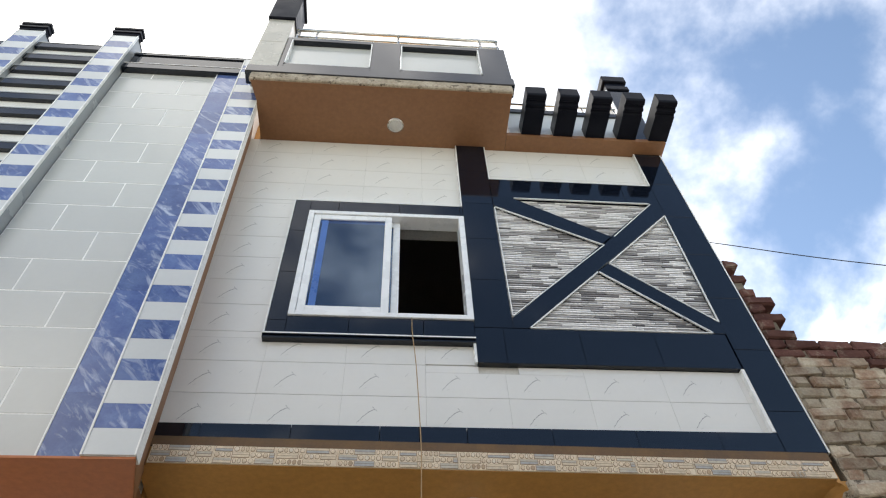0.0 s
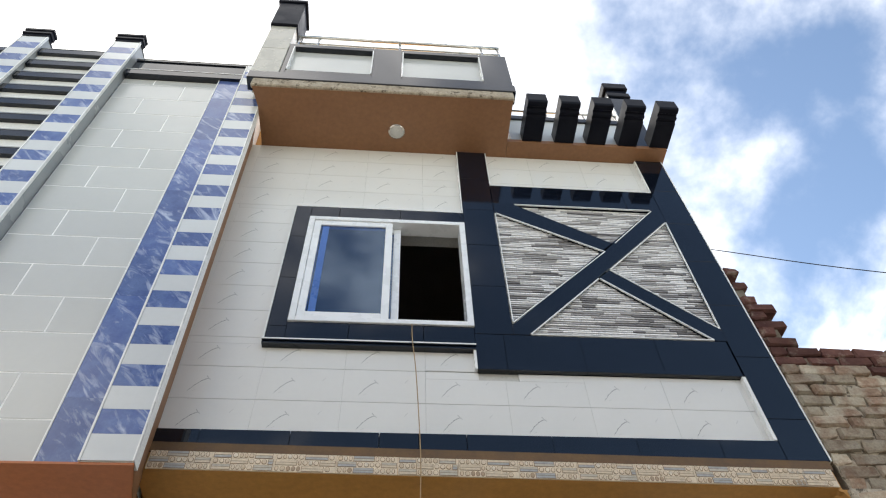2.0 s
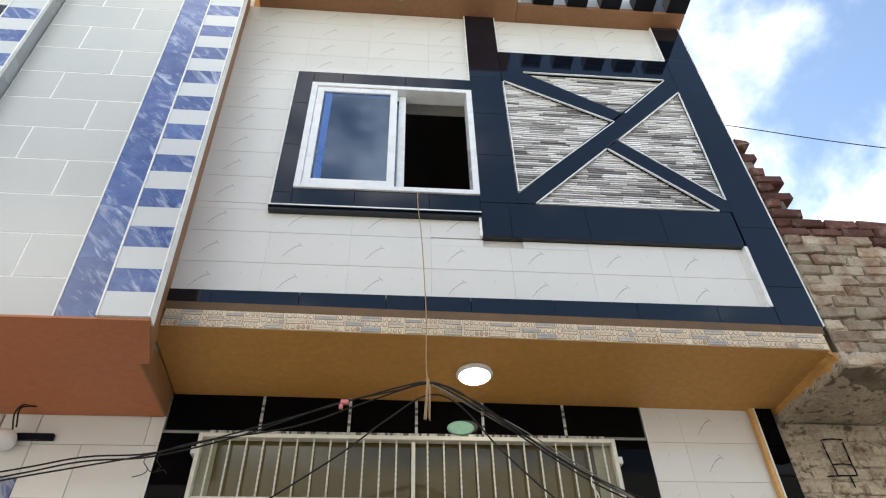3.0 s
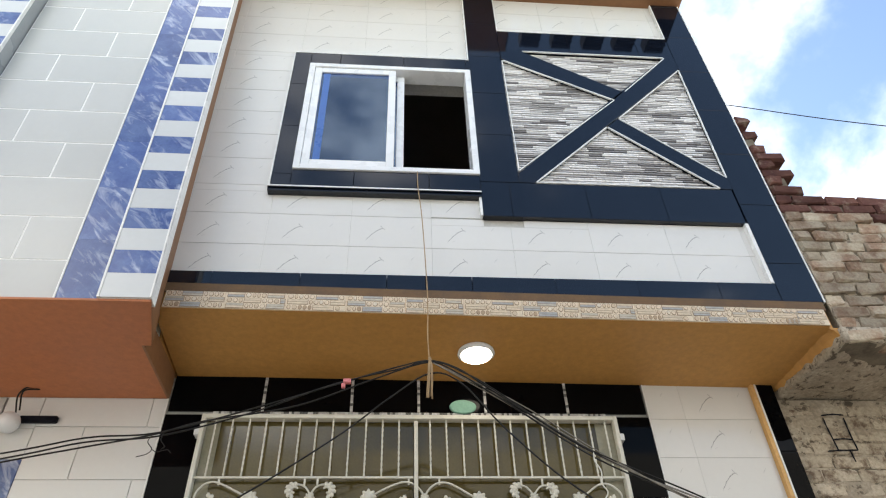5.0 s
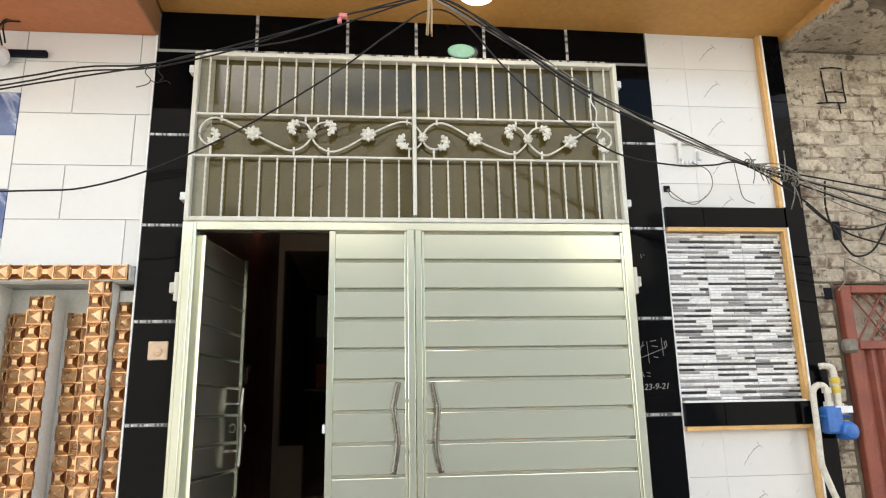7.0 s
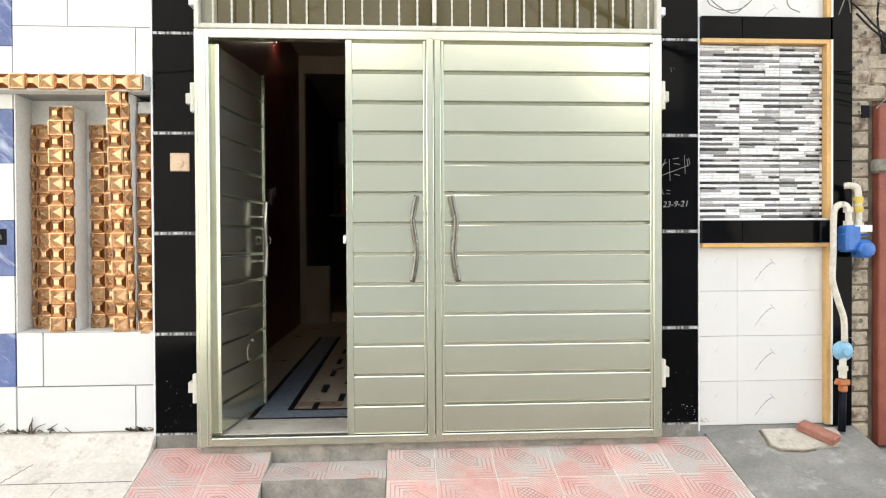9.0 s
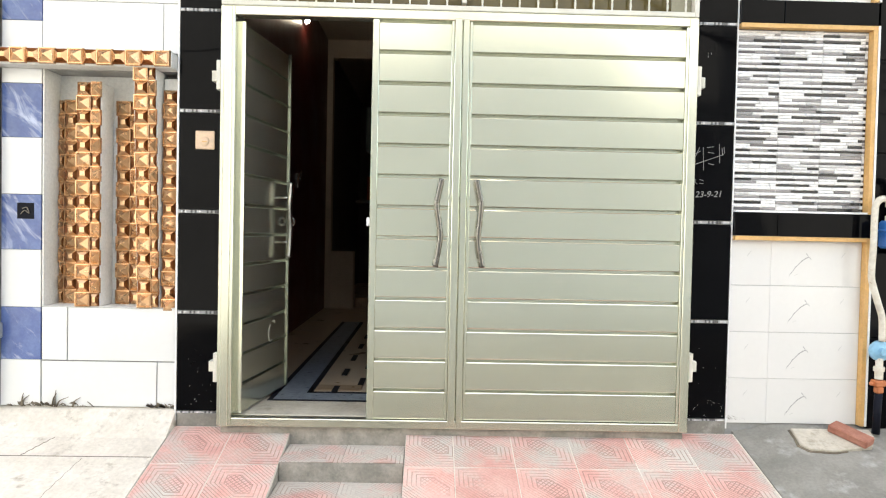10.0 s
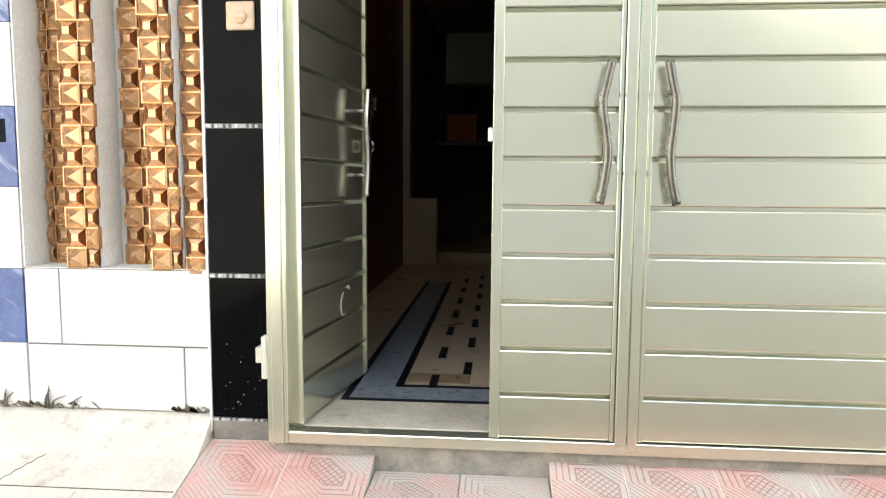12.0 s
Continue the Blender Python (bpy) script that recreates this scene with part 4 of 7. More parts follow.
for x in (-1.22, -1.02, -0.17, 0.70, 0.88):
    part("post", tube_bm([(x, -1.10, 8.10), (x, -1.10, 8.42)], 0.014, 8, straight=True), M_CHROME, rail, smooth=True)

# ceiling lamps
lo = thing("ceiling_lamp_unlit", "round unlit ceiling lamp under the balcony", "lamp", (-0.165, -0.751, 7.07))
bm = bmesh.new()
lathe(bm, (0, 0, 0.002), (0, 0, -1), [(0.075, 0), (0.078, 0.012), (0.068, 0.020)], 24)
part("rim", bm, M_CHROME, lo, smooth=False)
bm = bmesh.new()
lathe(bm, (0, 0, -0.016), (0, 0, -1), [(0.066, 0), (0.060, 0.008), (0.02, 0.011)], 24)
part("diffuser", bm, M_LAMPOFF, lo, smooth=True)
ll = thing("ceiling_lamp_lit", "round lit ceiling lamp under the first floor", "lamp", (0.362, -0.232, 3.4465))
bm = bmesh.new()
lathe(bm, (0, 0, 0.002), (0, 0, -1), [(0.108, 0), (0.112, 0.016), (0.098, 0.026)], 28)
part("rim", bm, M_PVC, ll)
bm = bmesh.new()
lathe(bm, (0, 0, -0.018), (0, 0, -1), [(0.097, 0), (0.090, 0.012), (0.03, 0.016)], 28)
part("diffuser", bm, M_LAMP, ll, "lit white diffuser", smooth=True)

# ---- extension over the stone panel, with five beams ----
ext = thing("roof_ledge", "ochre ledge and white parapet beside the balcony", "ledge")
part("slab", box_bm(0.905, 2.480, -0.700, -0.522, 7.072, 7.128), M_TAN, ext, "tan brown underside")
part("parapet", box_bm(0.945, 2.185, -0.69, -0.60, 7.13, 7.56), M_STRIPE, ext, "white parapet")
part("coping", box_bm(0.94, 2.185, -0.71, -0.59, 7.562, 7.63), M_SLATE, ext)
prof = [(-0.69, 7.105), (-0.965, 7.105), (-0.972, 7.122), (-0.992, 7.126), (-0.998, 7.112), (-1.022, 7.110), (-1.030, 7.132), (-1.052, 7.136), (-1.060, 7.122), (-1.105, 7.126), (-1.115, 7.145), (-1.115, 7.285), (-0.69, 7.285)]
first = None
for x in (1.05, 1.365, 1.680, 1.995, 2.310):
    if first is None:
        first = solid("projecting_beam", prism_bm(prof, "x", 0, 0.188, bevel=0.004), M_NAVY, "charcoal painted projecting beam with a stepped end", "beam", group="beams beside the balcony")
        first.location = (x, 0, 0)
    else:
        copy_thing(first, pose(x, 0, 0))
pil = thing("roof_pillar", "charcoal tiled roof pillar with a stepped cap", "pillar")
part("shaft", box_bm(2.235, 2.475, -0.60, -0.34, 7.21, 8.46, bevel=0.004), M_SLATE, pil)
part("edge_strip", box_bm(2.220, 2.233, -0.606, -0.56, 7.21, 8.46), M_TRIM, pil)
part("cap", boxes_bm([(2.23, 2.50, -0.62, -0.32, 8.462, 8.56), (2.25, 2.485, -0.60, -0.34, 8.562, 8.66), (2.225, 2.51, -0.63, -0.31, 8.662, 8.80)], bevel=0.01), M_NAVY, pil)
rail2 = thing("roof_railing", "steel tube railing above the white parapet", "railing")
for z in (7.72, 7.86):
    part("rail", tube_bm([(0.96, -0.65, z), (2.17, -0.65, z)], 0.012, 8, straight=True), M_CHROME, rail2, smooth=True)
for x in (1.0, 1.4, 1.8, 2.15):
    part("post", tube_bm([(x, -0.65, 7.62), (x, -0.65, 7.86)], 0.010, 8, straight=True), M_CHROME, rail2, smooth=True)

# ---- ground-floor facade ----
YP = 0.085
pil_b = thing("tiled_pillars", "glossy black tiled pillars and lintel with silver borders", "tile cladding", kind="structure")
Z_J = (0.030, 0.562, 1.092, 1.618, 2.142, 2.668, 3.190)
for a, b in ((-1.462, -1.19), (1.19, 1.462)):
    for z0, z1 in zip(Z_J, Z_J[1:]):
        part("black_tile", tile_mesh(0, b - a, 0, z1 - z0 - 0.022, 0.014, M_BLACK), M_BLACK, pil_b, loc=(a, YP, z0 + 0.022))
        bm = bmesh.new()
        n = 26
        for i in range(n):
            w = (b - a) / n
            add_box(bm, a + i * w + 0.0006, a + (i + 1) * w - 0.0006, YP - 0.001, YP + 0.014, z0 + 0.004, z0 + 0.018)
        part("silver_border", bm, M_BORDER, pil_b)
for a, b in ((-1.462, -1.19), (1.19, 1.462)):
    part("plinth", box_bm(a, b, YP - 0.004, YP + 0.02, -0.10, 0.040, bevel=0.004), M_CEMENT, pil_b, "dirty cement foot of the pillar")
xs = (-1.462, -0.905, -0.377, 0.032, 0.444, 0.957, 1.462)
for a, b in zip(xs, xs[1:]):
    part("black_tile", tile_mesh(0.009, b - a - 0.009, 0, 3.446 - 3.214, 0.014, M_BLACK), M_BLACK, pil_b, loc=(a, YP, 3.214))
for x in xs[1:-1]:
    bm = bmesh.new()
    for i in range(12):
        add_box(bm, x - 0.008, x + 0.008, YP - 0.001, YP + 0.014, 3.214 + i * 0.019 + 0.0006, 3.214 + (i + 1) * 0.019 - 0.0006)
    part("silver_border", bm, M_BORDER, pil_b)
bm = bmesh.new()
for i in range(150):
    add_box(bm, -1.19 + i * 0.01587 + 0.0006, -1.19 + (i + 1) * 0.01587 - 0.0006, YP - 0.001, YP + 0.014, 3.192, 3.210)
part("silver_border", bm, M_BORDER, pil_b)
part("corner_strip", box_bm(-1.472, -1.463, YP - 0.006, 0.12, 0.0, 3.44), M_TRIM, pil_b, "thin white corner edging")
part("corner_strip", box_bm(1.463, 1.470, YP - 0.004, 0.12, 0.0, 3.44), M_TRIM, pil_b)

rng_s = random.Random(41)
bm = bmesh.new()
for i in range(60):
    x = rng_s.choice((-1.326, 1.326)) + rng_s.uniform(-0.125, 0.125)
    z = 0.06 + abs(rng_s.gauss(0, 0.13))
    r = rng_s.uniform(0.0007, 0.0022)
    vs = [bm.verts.new((x + r * math.cos(a) * rng_s.uniform(0.5, 1.2), YP - 0.0007, z + r * math.sin(a) * rng_s.uniform(0.5, 1.6))) for a in [k * 2 * math.pi / 6 for k in range(6)]]
    bm.faces.new(vs)
tagged(new("cement_specks", mesh_from(bm, "cement_specks", M_PLAIN)), "pale cement and paint specks on the black tiles", "specks", kind="stuff")

# bay beside the gate
YK = 0.055
bay = thing("bay_frame", "black tile frame round the wall panels", "tile cladding", kind="structure")
for a, b, z0, z1 in ((1.472, 2.20, 2.156, 2.276), (1.472, 2.20, 1.038, 1.160)):
    part("black_tile", tile_mesh(0, 0.225, 0, z1 - z0, 0.045, M_BLACK), M_BLACK, bay, loc=(a, YK, z0))
    part("black_tile", tile_mesh(0.228, b - a, 0, z1 - z0, 0.045, M_BLACK), M_BLACK, bay, loc=(a, YK, z0))
for k in range(7):
    z0 = 0.02 + k * 0.49
    z1 = min(z0 + 0.487, 3.441)
    part("black_tile", tile_mesh(0, 0.112, 0, z1 - z0, 0.045, M_BLACK), M_BLACK, bay, loc=(2.211, YK, z0))
for z0, z1, top in ((0.03, 1.036, True), (1.162, 2.154, True), (2.278, 3.441, False)):
    part("reveal", box_bm(2.176, 2.198, YK - 0.002, 0.098, z0, z1), M_PINE, bay, "ochre painted reveal")
    part("edge_strip", box_bm(2.199, 2.209, YK - 0.006, 0.09, z0, z1), M_TRIM, bay)
    if top:
        part("reveal", box_bm(1.472, 2.175, YK - 0.002, 0.098, z1 - 0.022, z1), M_PINE, bay)
part("edge_strip", box_bm(1.472, 2.175, YK - 0.004, 0.09, 1.162, 1.172), M_TRIM, bay)
tiling(wall_front, M_WHITE, (1.472, 2.175, 0.03, 1.013), (0.51, 0.25), (1.685 - 0.51, 0.022), 0.088, depth=0.012, gap=0.0016, vgap=0.0003)
tiling(wall_front, M_WHITE, (1.472, 2.175, 2.278, 3.441), (0.51, 0.25), (1.70 - 0.51, 2.43), 0.088, depth=0.012, gap=0.0016, vgap=0.0003)
part("backing", box_bm(1.472, 2.175, 0.0975, 0.0995, 1.172, 2.134), M_GROUT, bay)
ms = strips(1.472, 2.175, 1.174, 2.131, 0.0152, (0.085, 0.13, 0.17), 0.229, 0.098, 0.005, 0.008, 23, gap=0.0022, parity=True)
mosaic = thing("mosaic_panel", "black grey and white glass mosaic strips in thin courses", "mosaic", kind="structure")
for i in range(len(ms.vertices) // 12):
    piece = bpy.data.meshes.new("strip")
    piece.from_pydata([ms.vertices[12 * i + k].co[:] for k in range(12)], [], [[k - 12 * i for k in ms.polygons[9 * i + q].vertices] for q in range(9)])
    piece.materials.append((M_MOSAIC, M_MOSAIC_W)[ms.polygons[9 * i].material_index])
    part("strip", piece, None, mosaic)
bpy.data.meshes.remove(ms)

# ---- gate ----
PLANK_Z = [0.046 + 0.1583 * i for i in range(14)]
gate = thing("entrance_gate", "sage green metal gate, its wicket door standing open", "gate")
part("outer_frame", boxes_bm([(-1.222, -1.150, -0.012, 0.055, 0.0, 2.150), (1.176, 1.222, -0.012, 0.055, 0.0, 2.150), (-1.150, 1.176, -0.012, 0.055, 2.104, 2.150), (-1.150, 1.176, -0.010, 0.055, 0.0, 0.042),
                              (-1.205, -1.165, -0.020, -0.012, 0.0, 2.145)], bevel=0.003), M_GATE, gate)
part("mullion", boxes_bm([(-0.034, 0.004, -0.020, 0.050, 0.020, 2.112), (0.008, 0.042, -0.012, 0.050, 0.012, 2.112)], bevel=0.003), M_GATE, gate)


def plank_mesh(w):
    """A pressed sheet plank: flat face, rolled lower edge and a groove above."""
    top = 0.1445
    prof = [(0.008, 0.0), (0.002, 0.002), (0.0, 0.006), (0.0, top - 0.004), (0.003, top - 0.0005), (0.042, top), (0.042, 0.1583), (0.050, 0.1583), (0.050, 0.0)]
    return mesh_from(prism_bm(prof, "x", 0.0, w), "plank", M_GATE)


def leaf(parent, x0, x1, name, label, stile=0.034, left=True, right=True):
    lf = part(name, boxes_bm(([(x0, x0 + stile, -0.008, 0.036, 0.046, 2.102)] if left else []) + ([(x1 - 0.014, x1, -0.008, 0.036, 0.046, 2.102)] if right else []) + [(x0, x1, 0.051, 0.056, 0.046, 2.102)], bevel=0.002), M_GATE, parent, label)
    a, b = (x0 + stile if left else x0) + 0.001, (x1 - 0.014 if right else x1) - 0.001
    pm = plank_mesh(b - a)
    for z in PLANK_Z[:-1]:
        part("plank", pm, M_GATE, lf, loc=(a, 0.0, z))
    return lf


def handle(parent, pts, standoffs, steel=M_HANDLE):
    h = part("handle", tube_bm(pts, 0.0145, 12, 8), steel, parent, "bent brushed steel pull handle", smooth=True)
    for (x, z) in standoffs:
        part("standoff", tube_bm([(x, pts[0][1], z), (x, 0.004, z)], 0.008, 8, straight=True), steel, parent, smooth=True)
    return h


mid = leaf(gate, -0.453, -0.036, "fixed_leaf", "narrow sage green leaf of ribbed sheet planks")
rl = leaf(gate, 0.044, 1.175, "wide_leaf", "wide sage green leaf of ribbed sheet planks", stile=0.014)
handle(mid, [(-0.086, -0.055, 1.292), (-0.100, -0.055, 1.225), (-0.110, -0.055, 1.160), (-0.098, -0.055, 1.075), (-0.090, -0.055, 1.005), (-0.098, -0.055, 0.925), (-0.112, -0.055, 0.845)], [(-0.104, 1.20), (-0.095, 0.945)])
handle(rl, [(0.090, -0.055, 1.290), (0.103, -0.055, 1.225), (0.115, -0.055, 1.165), (0.110, -0.055, 1.080), (0.104, -0.055, 1.005), (0.111, -0.055, 0.925), (0.128, -0.055, 0.845)], [(0.107, 1.20), (0.109, 0.945)])
part("latch", box_bm(-0.469, -0.453, -0.012, 0.012, 1.045, 1.090, bevel=0.004), M_PVC, mid)

# wicket door turned inwards on its hinge
wicket = part("wicket_door", box_bm(0.0, 0.666, 0.051, 0.056, 0.0, 2.028), M_GATE, gate, "open wicket door of ribbed sheet planks")
part("stile", box_bm(0.0, 0.014, -0.004, 0.05, 0.0, 2.028, bevel=0.002), M_GATE, wicket)
part("stile", box_bm(0.652, 0.666, -0.010, 0.05, 0.0, 2.028, bevel=0.002), M_GATE, wicket)
pm = plank_mesh(0.635)
for z in PLANK_Z[:-1]:
    part("plank", pm, M_GATE, wicket, loc=(0.0155, 0.0, (z - 0.046) * 0.985))
handle(wicket, [(0.552, -0.055, 1.240), (0.542, -0.055, 1.170), (0.532, -0.055, 1.110), (0.542, -0.055, 1.030), (0.550, -0.055, 0.950), (0.542, -0.055, 0.870), (0.530, -0.055, 0.795)], [(0.538, 1.150), (0.545, 0.885)], M_CHROME)
for y in (-0.030, 0.075):
    bm = bmesh.new()
    tube(bm, [Vector((0.640, y + 0.018 * math.cos(a), 1.01 + 0.024 * math.sin(a))) for a in [2 * math.pi * k / 16 for k in range(17)]], 0.006, 6)
    part("lock_ring", bm, M_CHROME, wicket, "steel ring of the lock", smooth=True)
bm = bmesh.new()
tube(bm, smooth_path([(0.40, -0.002, 0.41), (0.375, -0.002, 0.385), (0.372, -0.002, 0.345), (0.392, -0.002, 0.315), (0.420, -0.002, 0.322)], 5), 0.002, 5)
tube(bm, smooth_path([(0.43, -0.002, 0.425), (0.45, -0.002, 0.43), (0.46, -0.002, 0.415)], 5), 0.003, 5)
part("scuff", bm, M_GRILLE, wicket, "pale scratched curl in the paint", smooth=True)
wicket.matrix_local = Matrix.Translation((-1.148, 0.036, 0.056)) @ Matrix.Rotation(radians(81.5), 4, "Z") @ Matrix.Translation((0, -0.036, 0))

for x, zs in ((-1.2235, (1.80, 0.30)), (1.2235, (1.83, 0.34))):
    for z in zs:
        s = -1 if x < 0 else 1
        h = part("hinge", boxes_bm([(min(x, x + s * 0.022), max(x, x + s * 0.022), -0.004, 0.035, z - 0.075, z + 0.075), (min(x + s * 0.023, x + s * 0.055), max(x + s * 0.023, x + s * 0.055), 0.030, 0.084, z - 0.028, z + 0.028)], bevel=0.003), M_GRILLE, gate, "pale painted gate hinge")

# ---- transom grille ----
gr = thing("transom_grille", "pale painted iron grille with scrolls over the gate", "grille")
part("grille_frame", boxes_bm([(-1.222, -1.198, -0.008, 0.045, 2.154, 3.150), (1.198, 1.222, -0.008, 0.045, 2.154, 3.150), (-1.198, 1.198, -0.008, 0.045, 3.124, 3.150), (-1.198, 1.198, -0.008, 0.045, 2.154, 2.180)], bevel=0.003), M_GRILLE, gr)
part("centre_stile", box_bm(0.000, 0.022, -0.008, 0.04, 2.194, 3.110, bevel=0.002), M_GRILLE, gr)
for z in (2.530, 2.776):
    for a, b in ((-1.199, -0.001), (0.023, 1.199)):
        part("cross_rail", box_bm(a, b, 0.004, 0.018, z - 0.006, z + 0.006, bevel=0.002), M_GRILLE, gr)


def twisted(length):
    bm = bmesh.new()
    n = 30
    tube(bm, [Vector((0, 0, length * i / n)) for i in range(n + 1)], 0.0056, twist=0.52, square=True)
    return mesh_from(bm, "bar", M_GRILLE)


t_up, t_dn = twisted(0.340), twisted(0.343)
for i in range(12):
    for base, step in ((-1.140, 0.0957), (0.094, 0.0957)):
        x = base + i * step
        part("bar", t_up, M_GRILLE, gr, loc=(x, 0.011, 2.785))
        part("bar", t_dn, M_GRILLE, gr, loc=(x + 0.010, 0.011, 2.180))
scrolls = (
    ((-1.085, 2.615), (-1.13, 2.595), (-1.172, 2.64), (-1.165, 2.70), (-1.12, 2.745), (-1.05, 2.742), (-0.882, 2.66), (-0.75, 2.592), (-0.67, 2.565), (-0.60, 2.597), (-0.564, 2.66), (-0.592, 2.722), (-0.645, 2.735), (-0.668, 2.695)),
    ((-0.460, 2.695), (-0.480, 2.735), (-0.535, 2.722), (-0.564, 2.66), (-0.530, 2.597), (-0.46, 2.562), (-0.38, 2.585), (-0.249, 2.664), (-0.11, 2.735), (-0.03, 2.748), (0.028, 2.712), (0.057, 2.652), (0.03, 2.60), (-0.02, 2.588), (-0.045, 2.625)),
    ((0.165, 2.625), (0.14, 2.588), (0.085, 2.60), (0.057, 2.652), (0.085, 2.712), (0.14, 2.745), (0.215, 2.733), (0.357, 2.65), (0.50, 2.585), (0.575, 2.565), (0.632, 2.60), (0.664, 2.656), (0.632, 2.715), (0.585, 2.728), (0.567, 2.69)),
    ((0.765, 2.69), (0.742, 2.728), (0.695, 2.715), (0.664, 2.656), (0.698, 2.60), (0.75, 2.565), (0.805, 2.575), (0.914, 2.645), (1.03, 2.728), (1.10, 2.735), (1.155, 2.69), (1.155, 2.635), (1.10, 2.60)))
for s in scrolls:
    part("scroll", tube_bm([(x, 0.008, z) for x, z in s], 0.0058, 6, 6), M_GRILLE, gr, "pale iron scroll", smooth=True)
for x in (-1.06, -0.60, -0.53, -0.03, 0.14, 0.60, 0.72, 1.06):
    part("tie", box_bm(x - 0.005, x + 0.005, 0.006, 0.016, 2.735, 2.77), M_GRILLE, gr)
for x in (-1.11, -0.66, -0.47, -0.02, 0.12, 0.585, 0.745, 1.11):
    part("tie", box_bm(x - 0.005, x + 0.005, 0.006, 0.016, 2.538, 2.585), M_GRILLE, gr)


def rosette(r):
    """An eight-petalled cast flower with a raised button, in one piece."""
    bm = bmesh.new()
    n = 48
    rings = []
    for k, h, lobe in ((1.0, 0.002, 0.13), (0.92, -0.010, 0.13), (0.62, -0.013, 0.06), (0.40, -0.007, 0.02), (0.33, -0.016, 0.0), (0.16, -0.020, 0.0)):
        rings.append([bm.verts.new((r * k * (1 - lobe + lobe * math.cos(8 * a)) * math.cos(a), h - 0.003 * (k > 0.5) * math.cos(8 * a), r * k * (1 - lobe + lobe * math.cos(8 * a)) * math.sin(a))) for a in [2 * math.pi * i / n for i in range(n)]])
    for p, q in zip(rings, rings[1:]):
        for i in range(n):
            bm.faces.new((p[i], p[(i + 1) % n], q[(i + 1) % n], q[i]))
    bm.faces.new(rings[0][::-1])
    bm.faces.new(rings[-1])
    return bm


def acanthus():
    """A cast leaf: a stem curling into an eye, with a fan of overlapping lobes round its outer side."""
    bm = bmesh.new()
    turn = [math.pi * (0.15 + 1.5 * i / 12) for i in range(13)]
    spine = [Vector((0.021 * math.cos(a) * (1 - 0.05 * i), -0.004, 0.021 * math.sin(a) * (1 - 0.05 * i))) for i, a in enumerate(turn)]
    tube(bm, spine, lambda t: 0.0045 + 0.004 * math.sin(math.pi * t), 6)
    for k in range(6):
        a = math.pi * (0.42 + 1.0 * k / 5)
        size = 0.014 + 0.005 * math.sin(math.pi * (k + 0.5) / 6)
        m = Matrix.Translation((0.027 * math.cos(a), -0.007, 0.030 * math.sin(a))) @ Matrix.Rotation(-a - 0.3, 4, "Y") @ Matrix.Diagonal((size, 0.006, size * 0.72, 1))
        bmesh.ops.create_icosphere(bm, subdivisions=1, radius=1.0, matrix=m)
    return bm


ros_l, ros_s, aca = mesh_from(rosette(0.046), "rosette", M_GRILLE, True), mesh_from(rosette(0.030), "rosette", M_GRILLE, True), mesh_from(acanthus(), "leaf", M_GRILLE, True)
for x, z in ((-0.882, 2.66), (-0.249, 2.664), (0.357, 2.65), (0.914, 2.645)):
    part("rosette", ros_l, M_GRILLE, gr, "cast flower on the scroll", loc=(x, 0.0, z))
for x, z in ((-0.564, 2.66), (0.057, 2.652), (0.664, 2.656)):
    part("rosette", ros_s, M_GRILLE, gr, loc=(x, 0.0, z))
for x, z, up, flip in ((-1.105, 2.640, False, 1), (-0.652, 2.698, True, -1), (-0.472, 2.698, True, 1), (-0.045, 2.625, False, -1), (0.165, 2.622, False, 1), (0.575, 2.696, True, -1), (0.757, 2.694, True, 1), (1.118, 2.625, False, -1)):
    lf = part("cast_leaf", aca, M_GRILLE, gr, loc=(x, 0.0, z))
    lf.scale = (-1.15 * flip, 1.0, 1.15 if up else -1.15)
part("pane", boxes_bm([(-1.2, -0.004, 0.047, 0.053, 2.16, 3.145), (0.004, 1.2, 0.047, 0.053, 2.16, 3.145)]), M_SMOKE, gr, "smoked brown pane behind the bars")
# paler upright strips in front of both pane ends
for a, b in ((-1.197, -1.118), (1.092, 1.197)):
    part("pane_edge", box_bm(a, b, 0.0415, 0.0455, 2.19, 3.12), M_PANE_END, gr, "paler strip at the end of the pane")
for x, z in ((-1.240, 3.055), (-1.240, 2.30), (1.240, 3.03), (1.240, 2.285)):
    part("lug", box_bm(x - 0.017, x + 0.017, 0.02, 0.084, z - 0.022, z + 0.022, bevel=0.004), M_PVC, gr, "white painted fixing lug")

# mint plate on the lintel, bell switch on the pillar
bm = bmesh.new()
lathe(bm, (0, 0, 0), (0, -1, 0), [(1.0, 0), (1.0, 0.6), (0.9, 1.0)], 28)
bmesh.ops.transform(bm, matrix=Matrix.Diagonal((0.083, 0.012, 0.047, 1)), verts=bm.verts[:])
pl = solid("oval_plate", bm, M_MINT, "small mint green oval plate on the black lintel", "plate")
pl.location = (0.303, YP - 0.001, 3.300 - 0.052)
bell = thing("bell_switch", "ivory doorbell switch on the black pillar", "switch", (-1.325, YP, 1.476))
part("cover_plate", box_bm(-0.050, 0.050, -0.012, 0.0, -0.048, 0.048, bevel=0.004), M_IVORY, bell)
bm = bmesh.new()
lathe(bm, (0, -0.011, -0.005), (0, -1, 0), [(0.024, 0), (0.022, 0.006), (0.015, 0.009)], 20)
part("button", bm, M_IVORY, bell, "round ivory push button")
part("bell_mark", box_bm(-0.012, 0.012, -0.0215, -0.018, -0.012, -0.007), M_PINE, bell)

